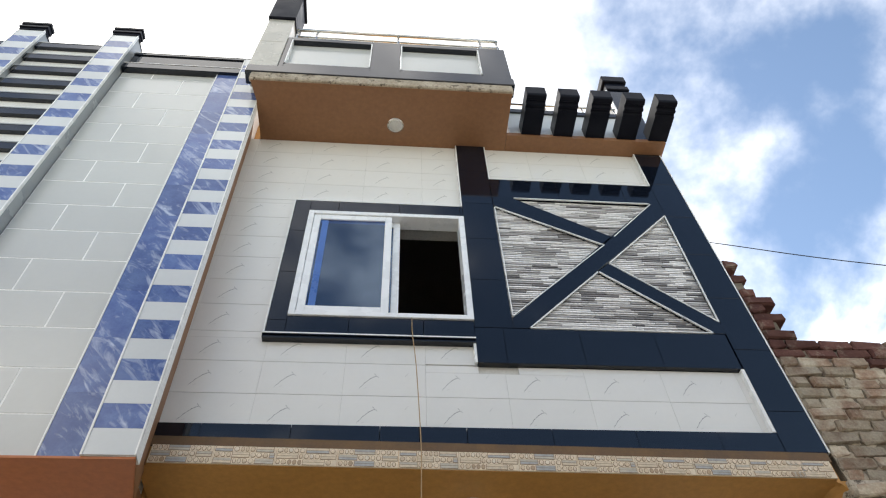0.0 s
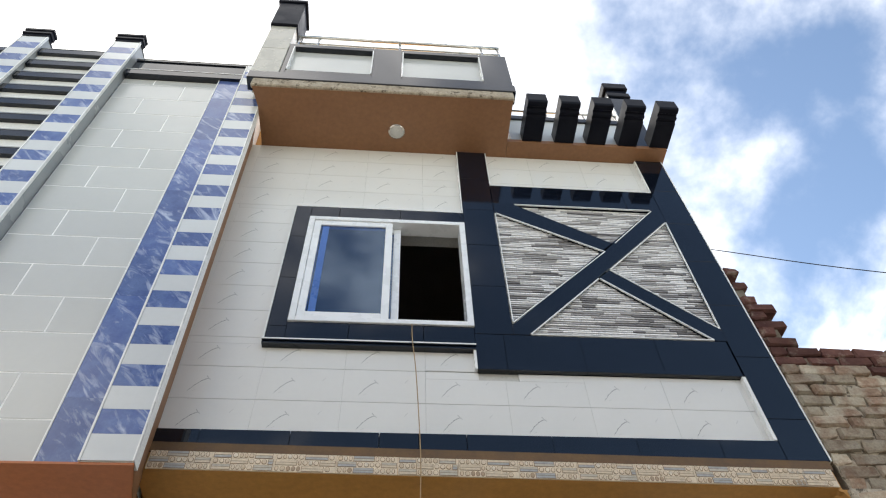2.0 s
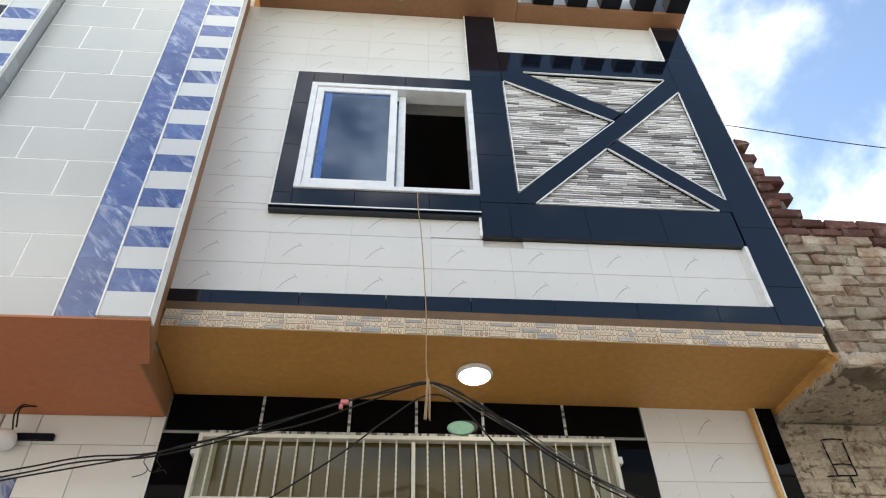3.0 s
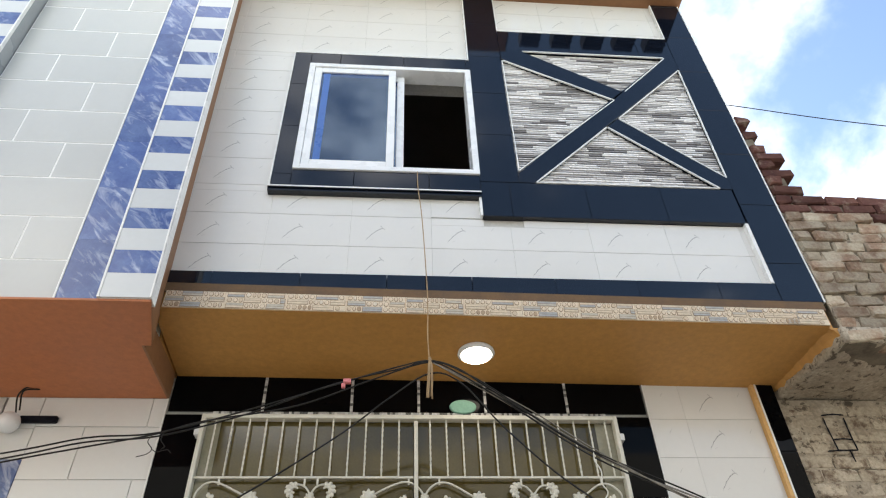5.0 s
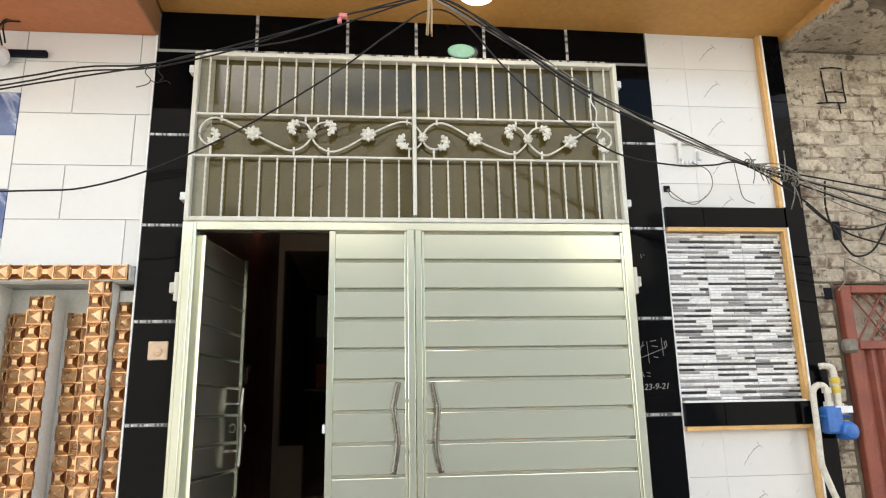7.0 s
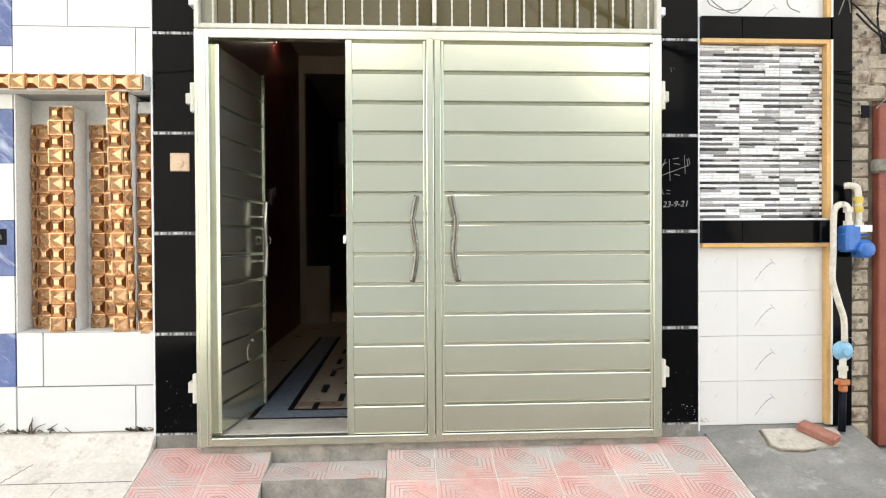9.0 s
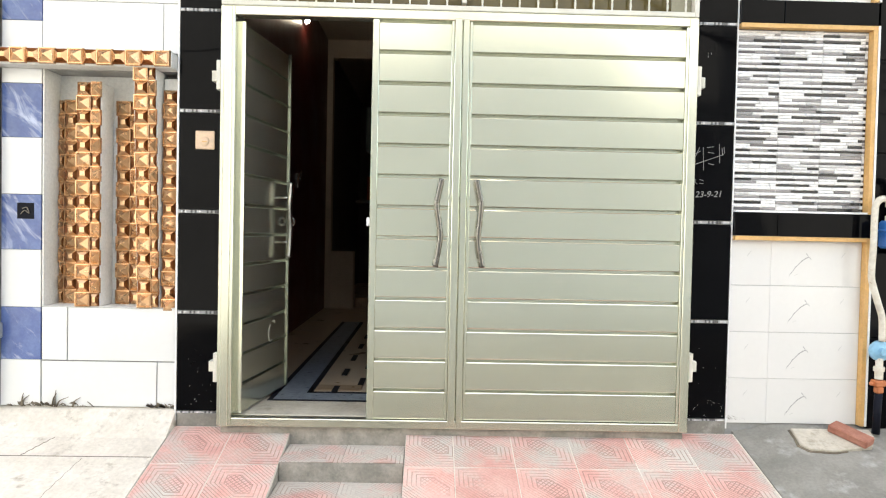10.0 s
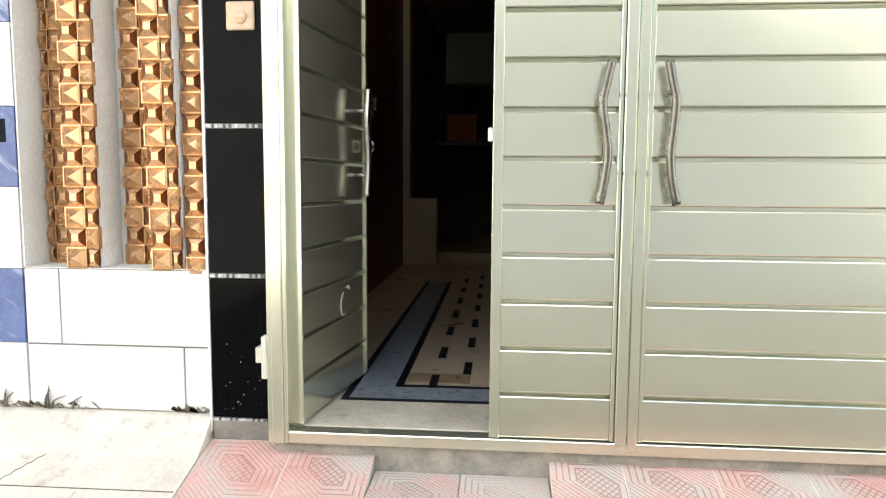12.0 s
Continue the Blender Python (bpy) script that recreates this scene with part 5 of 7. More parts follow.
# chalk figures on the black pillar
date_c = bpy.data.curves.new("chalk_date", "FONT")
date_c.body, date_c.size, date_c.shear, date_c.extrude = "23-9-21", 0.046, 0.25, 0.0003
date_c.materials.append(M_CHALK)
dt = tagged(new("chalk_date", date_c), "date scrawled in white chalk on the black pillar", "writing")
dt.matrix_world = pose(1.262, YP - 0.0015, 1.235, 90, -2, 0)
marks = bmesh.new()
for a, b in (((1.30, 1.50), (1.305, 1.38)), ((1.385, 1.52), (1.39, 1.42)), ((1.245, 1.405), (1.41, 1.465)), ((1.245, 1.46), (1.285, 1.48)), ((1.255, 1.44), (1.28, 1.50)), ((1.32, 1.50), (1.355, 1.505)), ((1.325, 1.475), (1.36, 1.47)),
             ((1.40, 1.50), (1.405, 1.46)), ((1.41, 1.505), (1.415, 1.47)), ((1.33, 1.415), (1.36, 1.41)), ((1.245, 1.345), (1.250, 1.305)), ((1.247, 1.34), (1.265, 1.325)), ((1.255, 1.325), (1.272, 1.305)), ((1.285, 1.33), (1.305, 1.325)), ((1.285, 1.31), (1.305, 1.308)),
             ((1.31, 2.0), (1.313, 1.975)), ((1.325, 2.0), (1.33, 1.99))):
    tube(marks, [Vector((a[0], YP - 0.0008, a[1])), Vector((b[0], YP - 0.0008, b[1]))], 0.0016, 4)
tagged(new("chalk_marks", mesh_from(marks, "chalk_marks", M_CHALK)), "faint chalk strokes on the black pillar", "writing", kind="stuff")

# ---- hall behind the gate ----
HZ = 0.045
solid("floor", box_bm(-1.46, 2.3, 0.22, 9.0, -0.3, HZ - 0.004), M_TERRAZZO, "brown terrazzo hall floor", "floor", "structure")
solid("threshold", box_bm(-1.20, 1.20, 0.056, 0.44, -0.3, HZ, bevel=0.003), M_PALE, "worn cement threshold inside the gate", "threshold", "structure")
fl = thing("floor_inlay", "blue-grey terrazzo border with dark dashes in the hall floor", "floor inlay", kind="structure")
part("border", boxes_bm([(-1.02, -0.86, 0.47, 3.65, HZ - 0.004, HZ + 0.001), (-0.86, 1.0, 0.375, 0.535, HZ - 0.004, HZ + 0.001), (-1.02, -0.86, 0.375, 0.47, HZ - 0.004, HZ + 0.001)]), M_TERRA_BLUE, fl)
part("border_line", boxes_bm([(-1.05, 1.0, 0.345, 0.373, HZ - 0.004, HZ + 0.002), (-1.05, -1.022, 0.375, 3.65, HZ - 0.004, HZ + 0.002), (-0.858, -0.826, 0.538, 3.65, HZ - 0.004, HZ + 0.002), (-0.824, 1.0, 0.538, 0.566, HZ - 0.004, HZ + 0.002)]), M_NAVY, fl, "thin dark line")
part("patch_tile", box_bm(-0.822, -0.545, 0.62, 0.755, HZ - 0.004, HZ + 0.001), M_HALLBROWN, fl, "darker brown tile")
for i in range(7):
    for x, y in ((-0.70, 0.53 + i * 0.52), (-0.562, 0.76 + i * 0.52), (-0.42, 0.60 + i * 0.52)):
        part("dash", box_bm(x - 0.018, x + 0.018, y, y + 0.20, HZ - 0.004, HZ + 0.0015), M_NAVY, fl)
solid("hall_ceiling", box_bm(-1.46, 2.33, 0.34, 9.0, 3.36, 3.44), M_HALL, "dim hall ceiling", "ceiling", "structure")
solid("wall_hall_side", boxes_bm([(-1.462, -1.44, 0.34, 4.9, 0.0, 3.36), (1.30, 1.40, 0.34, 9.0, 0.0, 3.36)]), M_HALLRED, "maroon painted hall wall", "wall", "structure")
solid("wall_hall_back", boxes_bm([(-1.44, -1.37, 4.9, 5.05, 0.0, 3.36), (-1.37, 1.30, 4.9, 5.05, 3.14, 3.36), (0.4, 1.30, 4.9, 5.05, 0.0, 3.14)]), M_HALL, "beige wall with a dark opening at the end of the hall", "wall", "structure")
solid("dwarf_wall", box_bm(-1.369, -1.08, 4.9, 5.05, 0.0, 0.753, bevel=0.006), M_HALL, "low beige wall beside the hall opening", "wall", "structure")
solid("inner_step", box_bm(-1.079, 0.4, 5.06, 5.5, 0.0, 0.16, bevel=0.01), M_TERRAZZO, "terrazzo step beyond the hall opening", "step", "structure")
wc = thing("wall_cabinet", "dim green-grey wall cabinet at the end of the hall", "cabinet")
part("body", box_bm(-1.16, 0.2, 7.0, 7.35, 2.25, 2.93, bevel=0.01), M_GREENISH, wc)
part("door", box_bm(-1.145, -0.48, 6.98, 6.999, 2.265, 2.915, bevel=0.006), M_GREENISH, wc)
part("door", box_bm(-0.472, 0.185, 6.98, 6.999, 2.265, 2.915, bevel=0.006), M_GREENISH, wc)
solid("carton", box_bm(-1.13, -0.73, 7.02, 7.3, 1.49, 1.855, bevel=0.006), M_ORANGE, "dim brown carton on a shelf", "box")
solid("hall_shelf", box_bm(-1.30, 0.2, 7.0, 8.999, 1.44, 1.488, bevel=0.004), M_DARKROOM, "plain shelf at the end of the hall", "shelf")
hl = thing("hall_lamp", "small lit lamp high on the maroon hall wall", "lamp", (-1.438, 3.3, 3.10))
part("lamp_base", box_bm(0.0, 0.02, -0.05, 0.05, -0.04, 0.04, bevel=0.004), M_PVC, hl)
part("bulb", box_bm(0.021, 0.055, -0.035, 0.035, -0.025, 0.025, bevel=0.01), M_BULB, hl, "lit bulb")
for y0, z0, z1 in ((3.05, 1.42, 1.56), (3.22, 1.50, 1.60)):
    solid("hall_door_handle", box_bm(-1.442, -1.42, y0, y0 + 0.02, z0, z1, bevel=0.003), M_CHROME, "small steel door handle on the maroon hall wall", "door handle", group="hall door handles")

# ---- cables and rope ----
YC = -0.605
rope = solid("hanging_rope", tube_bm([(0.000, -0.600, 4.62), (0.004, -0.604, 4.46), (0.028, -0.606, 4.17), (0.052, -0.606, 3.60), (0.050, -0.606, 3.30), (0.056, -0.606, 3.15)], 0.0034, 6, 6), M_ROPE, "thin jute rope hung from the window holding the cables", "rope", smooth=True)
bm = bmesh.new()
for i in range(6):
    dx, dy = 0.010 * math.cos(i * 1.05), 0.010 * math.sin(i * 1.05)
    tube(bm, smooth_path([(0.058 + dx * 0.4, -0.606 + dy * 0.4, 3.17), (0.060 + dx, -0.606 + dy, 3.09), (0.056 + dx * (1 + 0.2 * i), -0.606 + dy, 2.955 - 0.006 * i)], 5), 0.0042, 5)
part("rope_tassel", bm, M_ROPE, rope, "frayed rope end", smooth=True)
cab = {
    1: [(-3.6, -0.55, 2.35), (-1.983, YC, 2.618), (-1.552, YC, 2.712), (-1.228, YC, 2.74), (-0.81, YC, 2.868), (-0.372, YC, 3.022), (-0.10, YC, 3.115), (0.058, YC, 3.152), (0.20, YC, 3.11), (0.346, YC, 3.003), (0.60, YC, 2.815), (0.842, YC, 2.655), (1.252, YC, 2.465), (1.589, YC, 2.305), (1.932, YC, 2.20), (2.26, YC, 2.13), (3.3, -0.5, 1.98)],
    2: [(-3.6, -0.55, 2.30), (-1.983, YC, 2.590), (-1.552, YC, 2.690), (-1.228, YC, 2.722), (-0.83, YC, 2.84), (-0.42, YC, 3.01), (-0.10, YC, 3.10), (0.058, YC, 3.148), (0.22, YC, 3.07), (0.42, YC, 2.93), (0.842, YC, 2.625), (1.252, YC, 2.430), (1.589, YC, 2.295), (1.94, YC, 2.165), (2.26, YC, 2.06), (3.3, -0.5, 1.80)],
    3: [(-3.6, -0.55, 2.22), (-1.983, YC, 2.570), (-1.60, YC, 2.655), (-1.25, YC, 2.73), (-1.03, YC, 2.80), (-0.60, YC, 2.885), (-0.25, YC, 3.03), (0.058, YC, 3.143), (0.24, YC, 3.08), (0.40, YC, 2.975), (0.70, YC, 2.74), (1.00, YC, 2.56), (1.35, YC, 2.405), (1.589, YC, 2.29), (1.95, YC, 2.23), (2.3, YC, 2.17), (3.3, -0.5, 2.05)],
    4: [(-3.6, -0.55, 2.05), (-1.891, YC, 2.108), (-1.413, YC, 2.149), (-0.933, YC, 2.357), (-0.42, YC, 2.705), (-0.15, YC, 2.93), (0.058, YC, 3.075), (0.22, YC, 3.02), (0.421, YC, 2.775), (0.688, YC, 2.512), (0.953, YC, 2.338), (1.228, YC, 2.283), (1.42, YC, 2.285), (1.589, YC, 2.292), (1.86, YC, 2.12), (2.02, YC, 1.98), (2.26, YC, 1.89), (3.3, -0.5, 1.70)]}
for i, pts in cab.items():
    c = solid("power_cable", tube_bm(pts, 0.0042 if i != 4 else 0.0045, 8, 6), M_CABLE, "black cable drooping across the house front", "cable", group="cables across the front", smooth=True)
for i in range(3):
    c = solid("thin_wire", tube_bm([(0.058, YC, 3.15), (0.42 + 0.03 * i, YC + 0.01, 2.93), (0.90, YC, 2.61 + 0.012 * i), (1.30, YC - 0.01, 2.42 - 0.014 * i), (1.60, YC, 2.30), (1.80, YC - 0.02, 2.235 + 0.02 * i), (2.1, YC, 2.17 - 0.05 * i), (3.2, -0.5, 2.0 - 0.1 * i)], 0.0028, 6), M_DUSTY, "thin dusty wire along the cables", "wire", group="wires along the cables", smooth=True)
rng = random.Random(5)
bm = bmesh.new()
for k in range(5):
    x = 1.60 + 0.055 * k
    z = 2.298 - 0.055 * k * 0.42
    pts = []
    for i in range(13):
        a = i * 1.25
        pts.append((x + 0.0035 * i, YC + 0.020 * math.cos(a), z + 0.020 * math.sin(a)))
    tube(bm, smooth_path(pts, 3), 0.0038, 5)
for k in range(9):
    x = 1.60 + rng.uniform(0, 0.3)
    z = 2.30 - (x - 1.6) * 0.4
    dx, dz = rng.uniform(-0.05, 0.05), rng.choice((-1, -1, 1)) * rng.uniform(0.05, 0.15)
    tube(bm, smooth_path([(x, YC, z), (x + dx * 0.4, YC - 0.01, z + dz * 0.5), (x + dx, YC + 0.01, z + dz)], 4), 0.0026, 5)
tagged(new("cable_tie", mesh_from(bm, "cable_tie", M_DUSTY, True)), "tangle of wire lashing the cables together", "wire tangle", kind="stuff")
tagged(new("pink_tag", mesh_from(boxes_bm([(-0.385, -0.345, YC - 0.012, YC + 0.012, 3.012, 3.036), (-0.392, -0.372, YC - 0.01, YC + 0.01, 2.985, 3.012)], bevel=0.004), "pink_tag", M_PINKTAG)), "scrap of pink plastic tied round a cable", "tag")
tagged(new("white_string", mesh_from(tube_bm([(0.845, YC, 2.65), (0.84, YC - 0.01, 2.60), (0.862, YC - 0.01, 2.55), (0.858, YC - 0.005, 2.49), (0.875, YC - 0.01, 2.45), (0.852, YC - 0.01, 2.41)], 0.0035, 5), "white_string", M_GRILLE, True)), "bit of pale string hanging from a cable", "string")
solid("roof_mast", tube_bm([(2.3, 1.93, 7.2), (2.3, 1.93, 9.80)], 0.02, 8, straight=True), M_CHROME, "thin steel mast on the roof", "mast", smooth=True)
far = solid("far_cable", tube_bm([(2.3, 1.93, 9.70), (3.2, 1.72, 8.97), (4.34, 1.45, 8.34), (5.88, 1.08, 7.55), (9.0, 0.4, 6.33)], 0.0065, 6), M_CABLE, "single cable crossing the sky", "cable", smooth=True)
wt_ = thing("wire_ends", "thin wire ends twisted round the cables", "wire")
for pts in ([(-1.25, YC, 2.735), (-1.262, YC - 0.01, 2.69), (-1.24, YC, 2.66), (-1.255, YC, 2.635), (-1.30, YC, 2.62)], [(-1.20, YC, 2.75), (-1.205, YC - 0.012, 2.70), (-1.185, YC, 2.672), (-1.20, YC, 2.655)], [(-1.235, YC, 2.655), (-1.21, YC - 0.01, 2.64), (-1.17, YC, 2.655), (-1.15, YC, 2.64)]):
    part("wire", tube_bm(pts, 0.0022, 5), M_CABLE, wt_, smooth=True)
# bracket and socket on the white panel
br = thing("cable_bracket", "pale cable bracket on the white wall panel", "bracket", (1.66, 0.086, 2.60))
part("bracket_plate", boxes_bm([(-0.07, 0.07, -0.014, 0.0, -0.06, -0.03), (-0.07, -0.05, -0.03, 0.0, -0.03, 0.09), (0.05, 0.07, -0.03, 0.0, -0.03, 0.03), (-0.09, 0.08, -0.022, 0.0, 0.075, 0.09)], bevel=0.003), M_GREYPAINT, br)
for i in range(5):
    part("clip", box_bm(-0.06 + i * 0.025, -0.048 + i * 0.025, -0.03, -0.014, -0.055, -0.035), M_PVC, br)
wl = thing("wall_wires", "thin loose wires looping on the white wall panel", "wire")
for pts in ([(1.50, 0.07, 2.385), (1.52, 0.05, 2.33), (1.60, 0.04, 2.30), (1.70, 0.04, 2.32), (1.76, 0.03, 2.40), (1.74, 0.02, 2.49), (1.66, 0.05, 2.55)], [(1.505, 0.07, 2.39), (1.56, 0.04, 2.32), (1.65, 0.05, 2.29), (1.72, 0.03, 2.34)], [(1.93, 0.06, 2.55), (1.925, 0.03, 2.42), (1.95, 0.04, 2.33), (2.02, 0.05, 2.30)]):
    part("wire", tube_bm(pts, 0.003, 5), M_DUSTY, wl, smooth=True)
solid("wall_socket_hole", boxes_bm([(1.485, 1.525, 0.080, 0.087, 2.375, 2.415)], bevel=0.003), M_NAVY, "small dark wiring box in the white panel", "wiring box")

# ---- neighbour's house, striped tiles ----
def lean(x, z):
    return x - 0.030 * (z - 3.3)


def lean_box(bm, x0, x1, y0, y1, z0, z1):
    vs = [bm.verts.new((lean(x, z), y, z)) for z in (z0, z1) for x, y in ((x0, y0), (x1, y0), (x1, y1), (x0, y1))]
    for q in ((3, 2, 1, 0), (4, 5, 6, 7), (0, 1, 5, 4), (1, 2, 6, 5), (2, 3, 7, 6), (3, 0, 4, 7)):
        bm.faces.new([vs[i] for i in q])


def leaning(rows):
    bm = bmesh.new()
    for r in rows:
        lean_box(bm, *r)
    return bm


nb = solid("wall_neighbour", leaning([(-1.80, -1.47, -0.83, 0.1, 3.302, 8.2), (-2.72, -1.80, -0.8395, -0.6, 3.302, 7.72), (-4.2, -2.72, -0.60, 6.0, 3.302, 8.2), (-2.72, -1.8, -0.6, 6.0, 3.302, 7.6)]), M_GROUT, "upper wall of the neighbouring house in grey-white and blue tiles", "wall", "structure")
bm = bmesh.new()
ring = [[bm.verts.new((lean(x, z), y, z)) for x, y in ((-1.55, -0.895), (-1.327, -0.895), (-1.420, -0.500), (-1.55, -0.500))] for z in (3.302, 7.069)]
bm.faces.new(ring[0][::-1])
bm.faces.new(ring[1])
for i in range(4):
    bm.faces.new((ring[0][i], ring[0][(i + 1) % 4], ring[1][(i + 1) % 4], ring[1][i]))
part("side_return", bm, M_TAN, nb, "tan brown return beside the striped tiles")
# broad tiles
for j in range(15):
    z0 = 3.302 + (0 if j == 0 else 0.282 + (j - 1) * 0.308)
    z1 = min(3.302 + 0.282 + j * 0.308, 7.70)
    if z1 - z0 < 0.03:
        continue
    cuts = [-2.72] + ([-2.11] if j % 2 == 1 else [-2.42]) + [-1.805]
    for a, b in zip(cuts, cuts[1:]):
        part("tile", leaning([(a + 0.006, b - 0.006, -0.8415, -0.830, z0 + 0.0055, z1 - 0.0055)]), M_NTILE, nb)
# the long blue band
for j in range(11):
    z0, z1 = 3.304 + j * 0.40, min(3.304 + (j + 1) * 0.40 - 0.001, 7.70)
    part("tile", leaning([(-1.80, -1.588, -0.872, -0.832, z0, z1)]), M_BLUE, nb)
part("edge_strip", leaning([(-1.81, -1.801, -0.876, -0.84, 3.302, 7.70), (-1.587, -1.576, -0.912, -0.86, 3.302, 8.0), (-1.334, -1.326, -0.914, -0.896, 3.302, 8.0)]), M_TRIM, nb)
for j in range(31):
    z0 = 3.304 + j * 0.1525
    m = M_BLUE if j % 2 else M_STRIPE
    part("tile", leaning([(-1.575, -1.335, -0.908, -0.897, z0, z0 + 0.1515)]), m, nb)
part("stripe_core", leaning([(-1.586, -1.3275, -0.8965, -0.83, 3.302, 8.02)]), M_GROUT, nb)


def striped_column(x0, x1, name):
    c = thing(name, "blue and white striped tiled column with a dark stepped cap", "column", group="striped columns")
    part("core", leaning([(x0 + 0.006, x1 - 0.006, -0.95, -0.55, 3.302, 8.34)]), M_SIDE, c, "mid-grey side")
    part("edge_strip", leaning([(x0 - 0.002, x0 + 0.008, -0.966, -0.94, 3.302, 8.34), (x1 - 0.008, x1 + 0.002, -0.966, -0.94, 3.302, 8.34)]), M_TRIM, c)
    for j in range(34):
        z0 = 3.304 + j * 0.1525
        if z0 < 4.3 or z0 > 8.32:
            continue
        part("tile", leaning([(x0 + 0.009, x1 - 0.009, -0.962, -0.951, z0, min(z0 + 0.1515, 8.34))]), M_BLUE if j % 2 else M_STRIPE, c)
    part("cap", leaning([(x0 - 0.004, x1 + 0.004, -0.970, -0.88, 8.342, 8.385), (x0 - 0.014, x1 + 0.014, -0.984, -0.88, 8.387, 8.42), (x0 - 0.006, x1 + 0.006, -0.974, -0.88, 8.422, 8.46), (x0 - 0.016, x1 + 0.016, -0.986, -0.88, 8.462, 8.50), (x0 + 0.006, x1 - 0.006, -0.879, -0.55, 8.342, 8.38)]), M_NAVY, c, "dark stepped cap")
    return c


striped_column(-2.985, -2.725, "striped_column")
striped_column(-3.92, -3.66, "striped_column")
cop = thing("neighbour_coping", "dark coping rails over the tiled panel", "coping")
part("coping_rail", leaning([(-2.72, -1.48, -0.905, -0.6, 7.70, 7.795)]), M_SLATE, cop)
part("coping_wall", leaning([(-2.72, -1.48, -0.855, -0.6, 7.80, 8.10)]), M_SLATE, cop)
part("coping_rail", leaning([(-2.72, -1.48, -0.868, -0.58, 8.102, 8.135)]), M_SLATE, cop)
part("coping_edge", leaning([(-2.72, -1.48, -0.909, -0.86, 7.7955, 7.803), (-2.72, -1.48, -0.872, -0.84, 8.136, 8.143)]), M_TRIM, cop, "thin white edging")
lv = thing("louvre_screen", "dark concrete louvres between the striped columns", "louvres")
for j in range(16):
    z = 3.75 + j * 0.285
    part("slat", leaning([(-3.655, -2.99, -0.925, -0.60, z, z + 0.105)]), M_SLATE, lv)
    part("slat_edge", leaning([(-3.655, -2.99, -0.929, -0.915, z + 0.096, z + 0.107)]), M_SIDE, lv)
part("back_wall", leaning([(-3.66, -2.985, -0.885, -0.60, 3.4, 8.1)]), M_GREYPAINT, lv, "grey wall behind the slats")
lv2 = thing("louvre_screen", "dark concrete louvres beyond the striped column", "louvres")
for j in range(16):
    z = 3.75 + j * 0.285
    part("slat", leaning([(-4.6, -3.93, -0.925, -0.60, z, z + 0.085)]), M_SLATE, lv2)
part("back_wall", leaning([(-4.6, -3.925, -0.885, -0.60, 3.4, 8.1)]), M_GREYPAINT, lv2)

# neighbour's overhang and ground-floor wall
solid("neighbour_soffit", boxes_bm([(-4.5, -1.466, -0.50, 0.10, 3.3, 3.34)]), M_TERRA, "terracotta painted underside of the neighbour's overhang", "soffit", "structure")
part("soffit_front", prism_bm([(-4.5, -0.896), (-1.328, -0.896), (-1.424, -0.500), (-4.5, -0.500)], "z", 3.288, 3.3008), M_TERRA, bpy.data.objects["neighbour_soffit"])
solid("soffit_return", box_bm(-1.475, -1.462, -0.552, 0.084, 3.29, 3.452), M_TAN, "brown edge between the two soffits", "soffit", "structure")
ng = solid("wall_neighbour_ground", boxes_bm([(-2.40, -2.172, 0.115, 0.40, -0.3, 3.30), (-2.172, -1.475, 0.115, 0.40, -0.3, 0.588), (-2.172, -1.475, 0.115, 0.40, 1.83, 3.30), (-2.172, -1.475, 0.26, 0.40, 0.588, 1.83), (-4.5, -2.40, 0.115, 0.40, 2.2, 3.30), (-4.5, -2.40, 0.30, 0.40, -0.3, 2.2)]), M_GROUT_GREY, "neighbour's ground-floor wall in white and blue tiles", "wall", "structure")
YN = 0.100
for z0, z1, js in ((0.062, 0.300, (-1.572,)), (0.306, 0.586, (-2.042,))):
    xs = [-2.178] + list(js) + [-1.477]
    for a, b in zip(xs, xs[1:]):
        part("tile", tile_mesh(0.003, b - a - 0.003, 0, z1 - z0, 0.014, M_PLAIN), M_PLAIN, ng, loc=(a, YN, z0))
for k, z0 in enumerate((1.925, 2.187, 2.497, 2.803, 3.117)):
    z1 = (2.183, 2.493, 2.799, 3.113, 3.299)[k]
    xs = [-2.18] + ([-1.90] if k % 2 else [-1.555]) + [-1.477]
    for a, b in zip(xs, xs[1:]):
        part("tile", tile_mesh(0.002, b - a - 0.002, 0, z1 - z0, 0.014, M_PLAIN), M_PLAIN, ng, loc=(a, YN, z0))
part("grout_bed", box_bm(-2.18, -1.477, 0.111, 0.1145, 1.925, 3.299), M_GROUT, ng, "white joints of the upper tiles")
STR = ((0.062, 0.305, 0), (0.307, 0.582, 1), (0.584, 0.884, 0), (0.886, 1.174, 1), (1.176, 1.470, 0), (1.472, 1.752, 1), (1.754, 1.83, 0), (1.925, 2.078, 0), (2.08, 2.352, 1), (2.354, 2.662, 0), (2.664, 2.916, 1), (2.918, 3.10, 0), (3.102, 3.299, 0))
for z0, z1, c in STR:
    m = M_BLUE if c else M_PLAIN
    part("tile", tile_mesh(0, 0.206, 0, z1 - z0, 0.014, m), m, ng, loc=(-2.387, YN - 0.002, z0))
for z0, z1 in ((2.2, 2.52), (2.523, 2.85), (2.853, 3.299)):
    part("tile", tile_mesh(0, 0.9, 0, z1 - z0, 0.014, M_NTILE), M_NTILE, ng, loc=(-3.3, YN, z0))
hole = solid("socket_hole", boxes_bm([(-2.304, -2.217, 0.096, 0.0985, 1.046, 1.13)], bevel=0.0005), M_NAVY, "open wiring box in the blue tile", "wiring box")
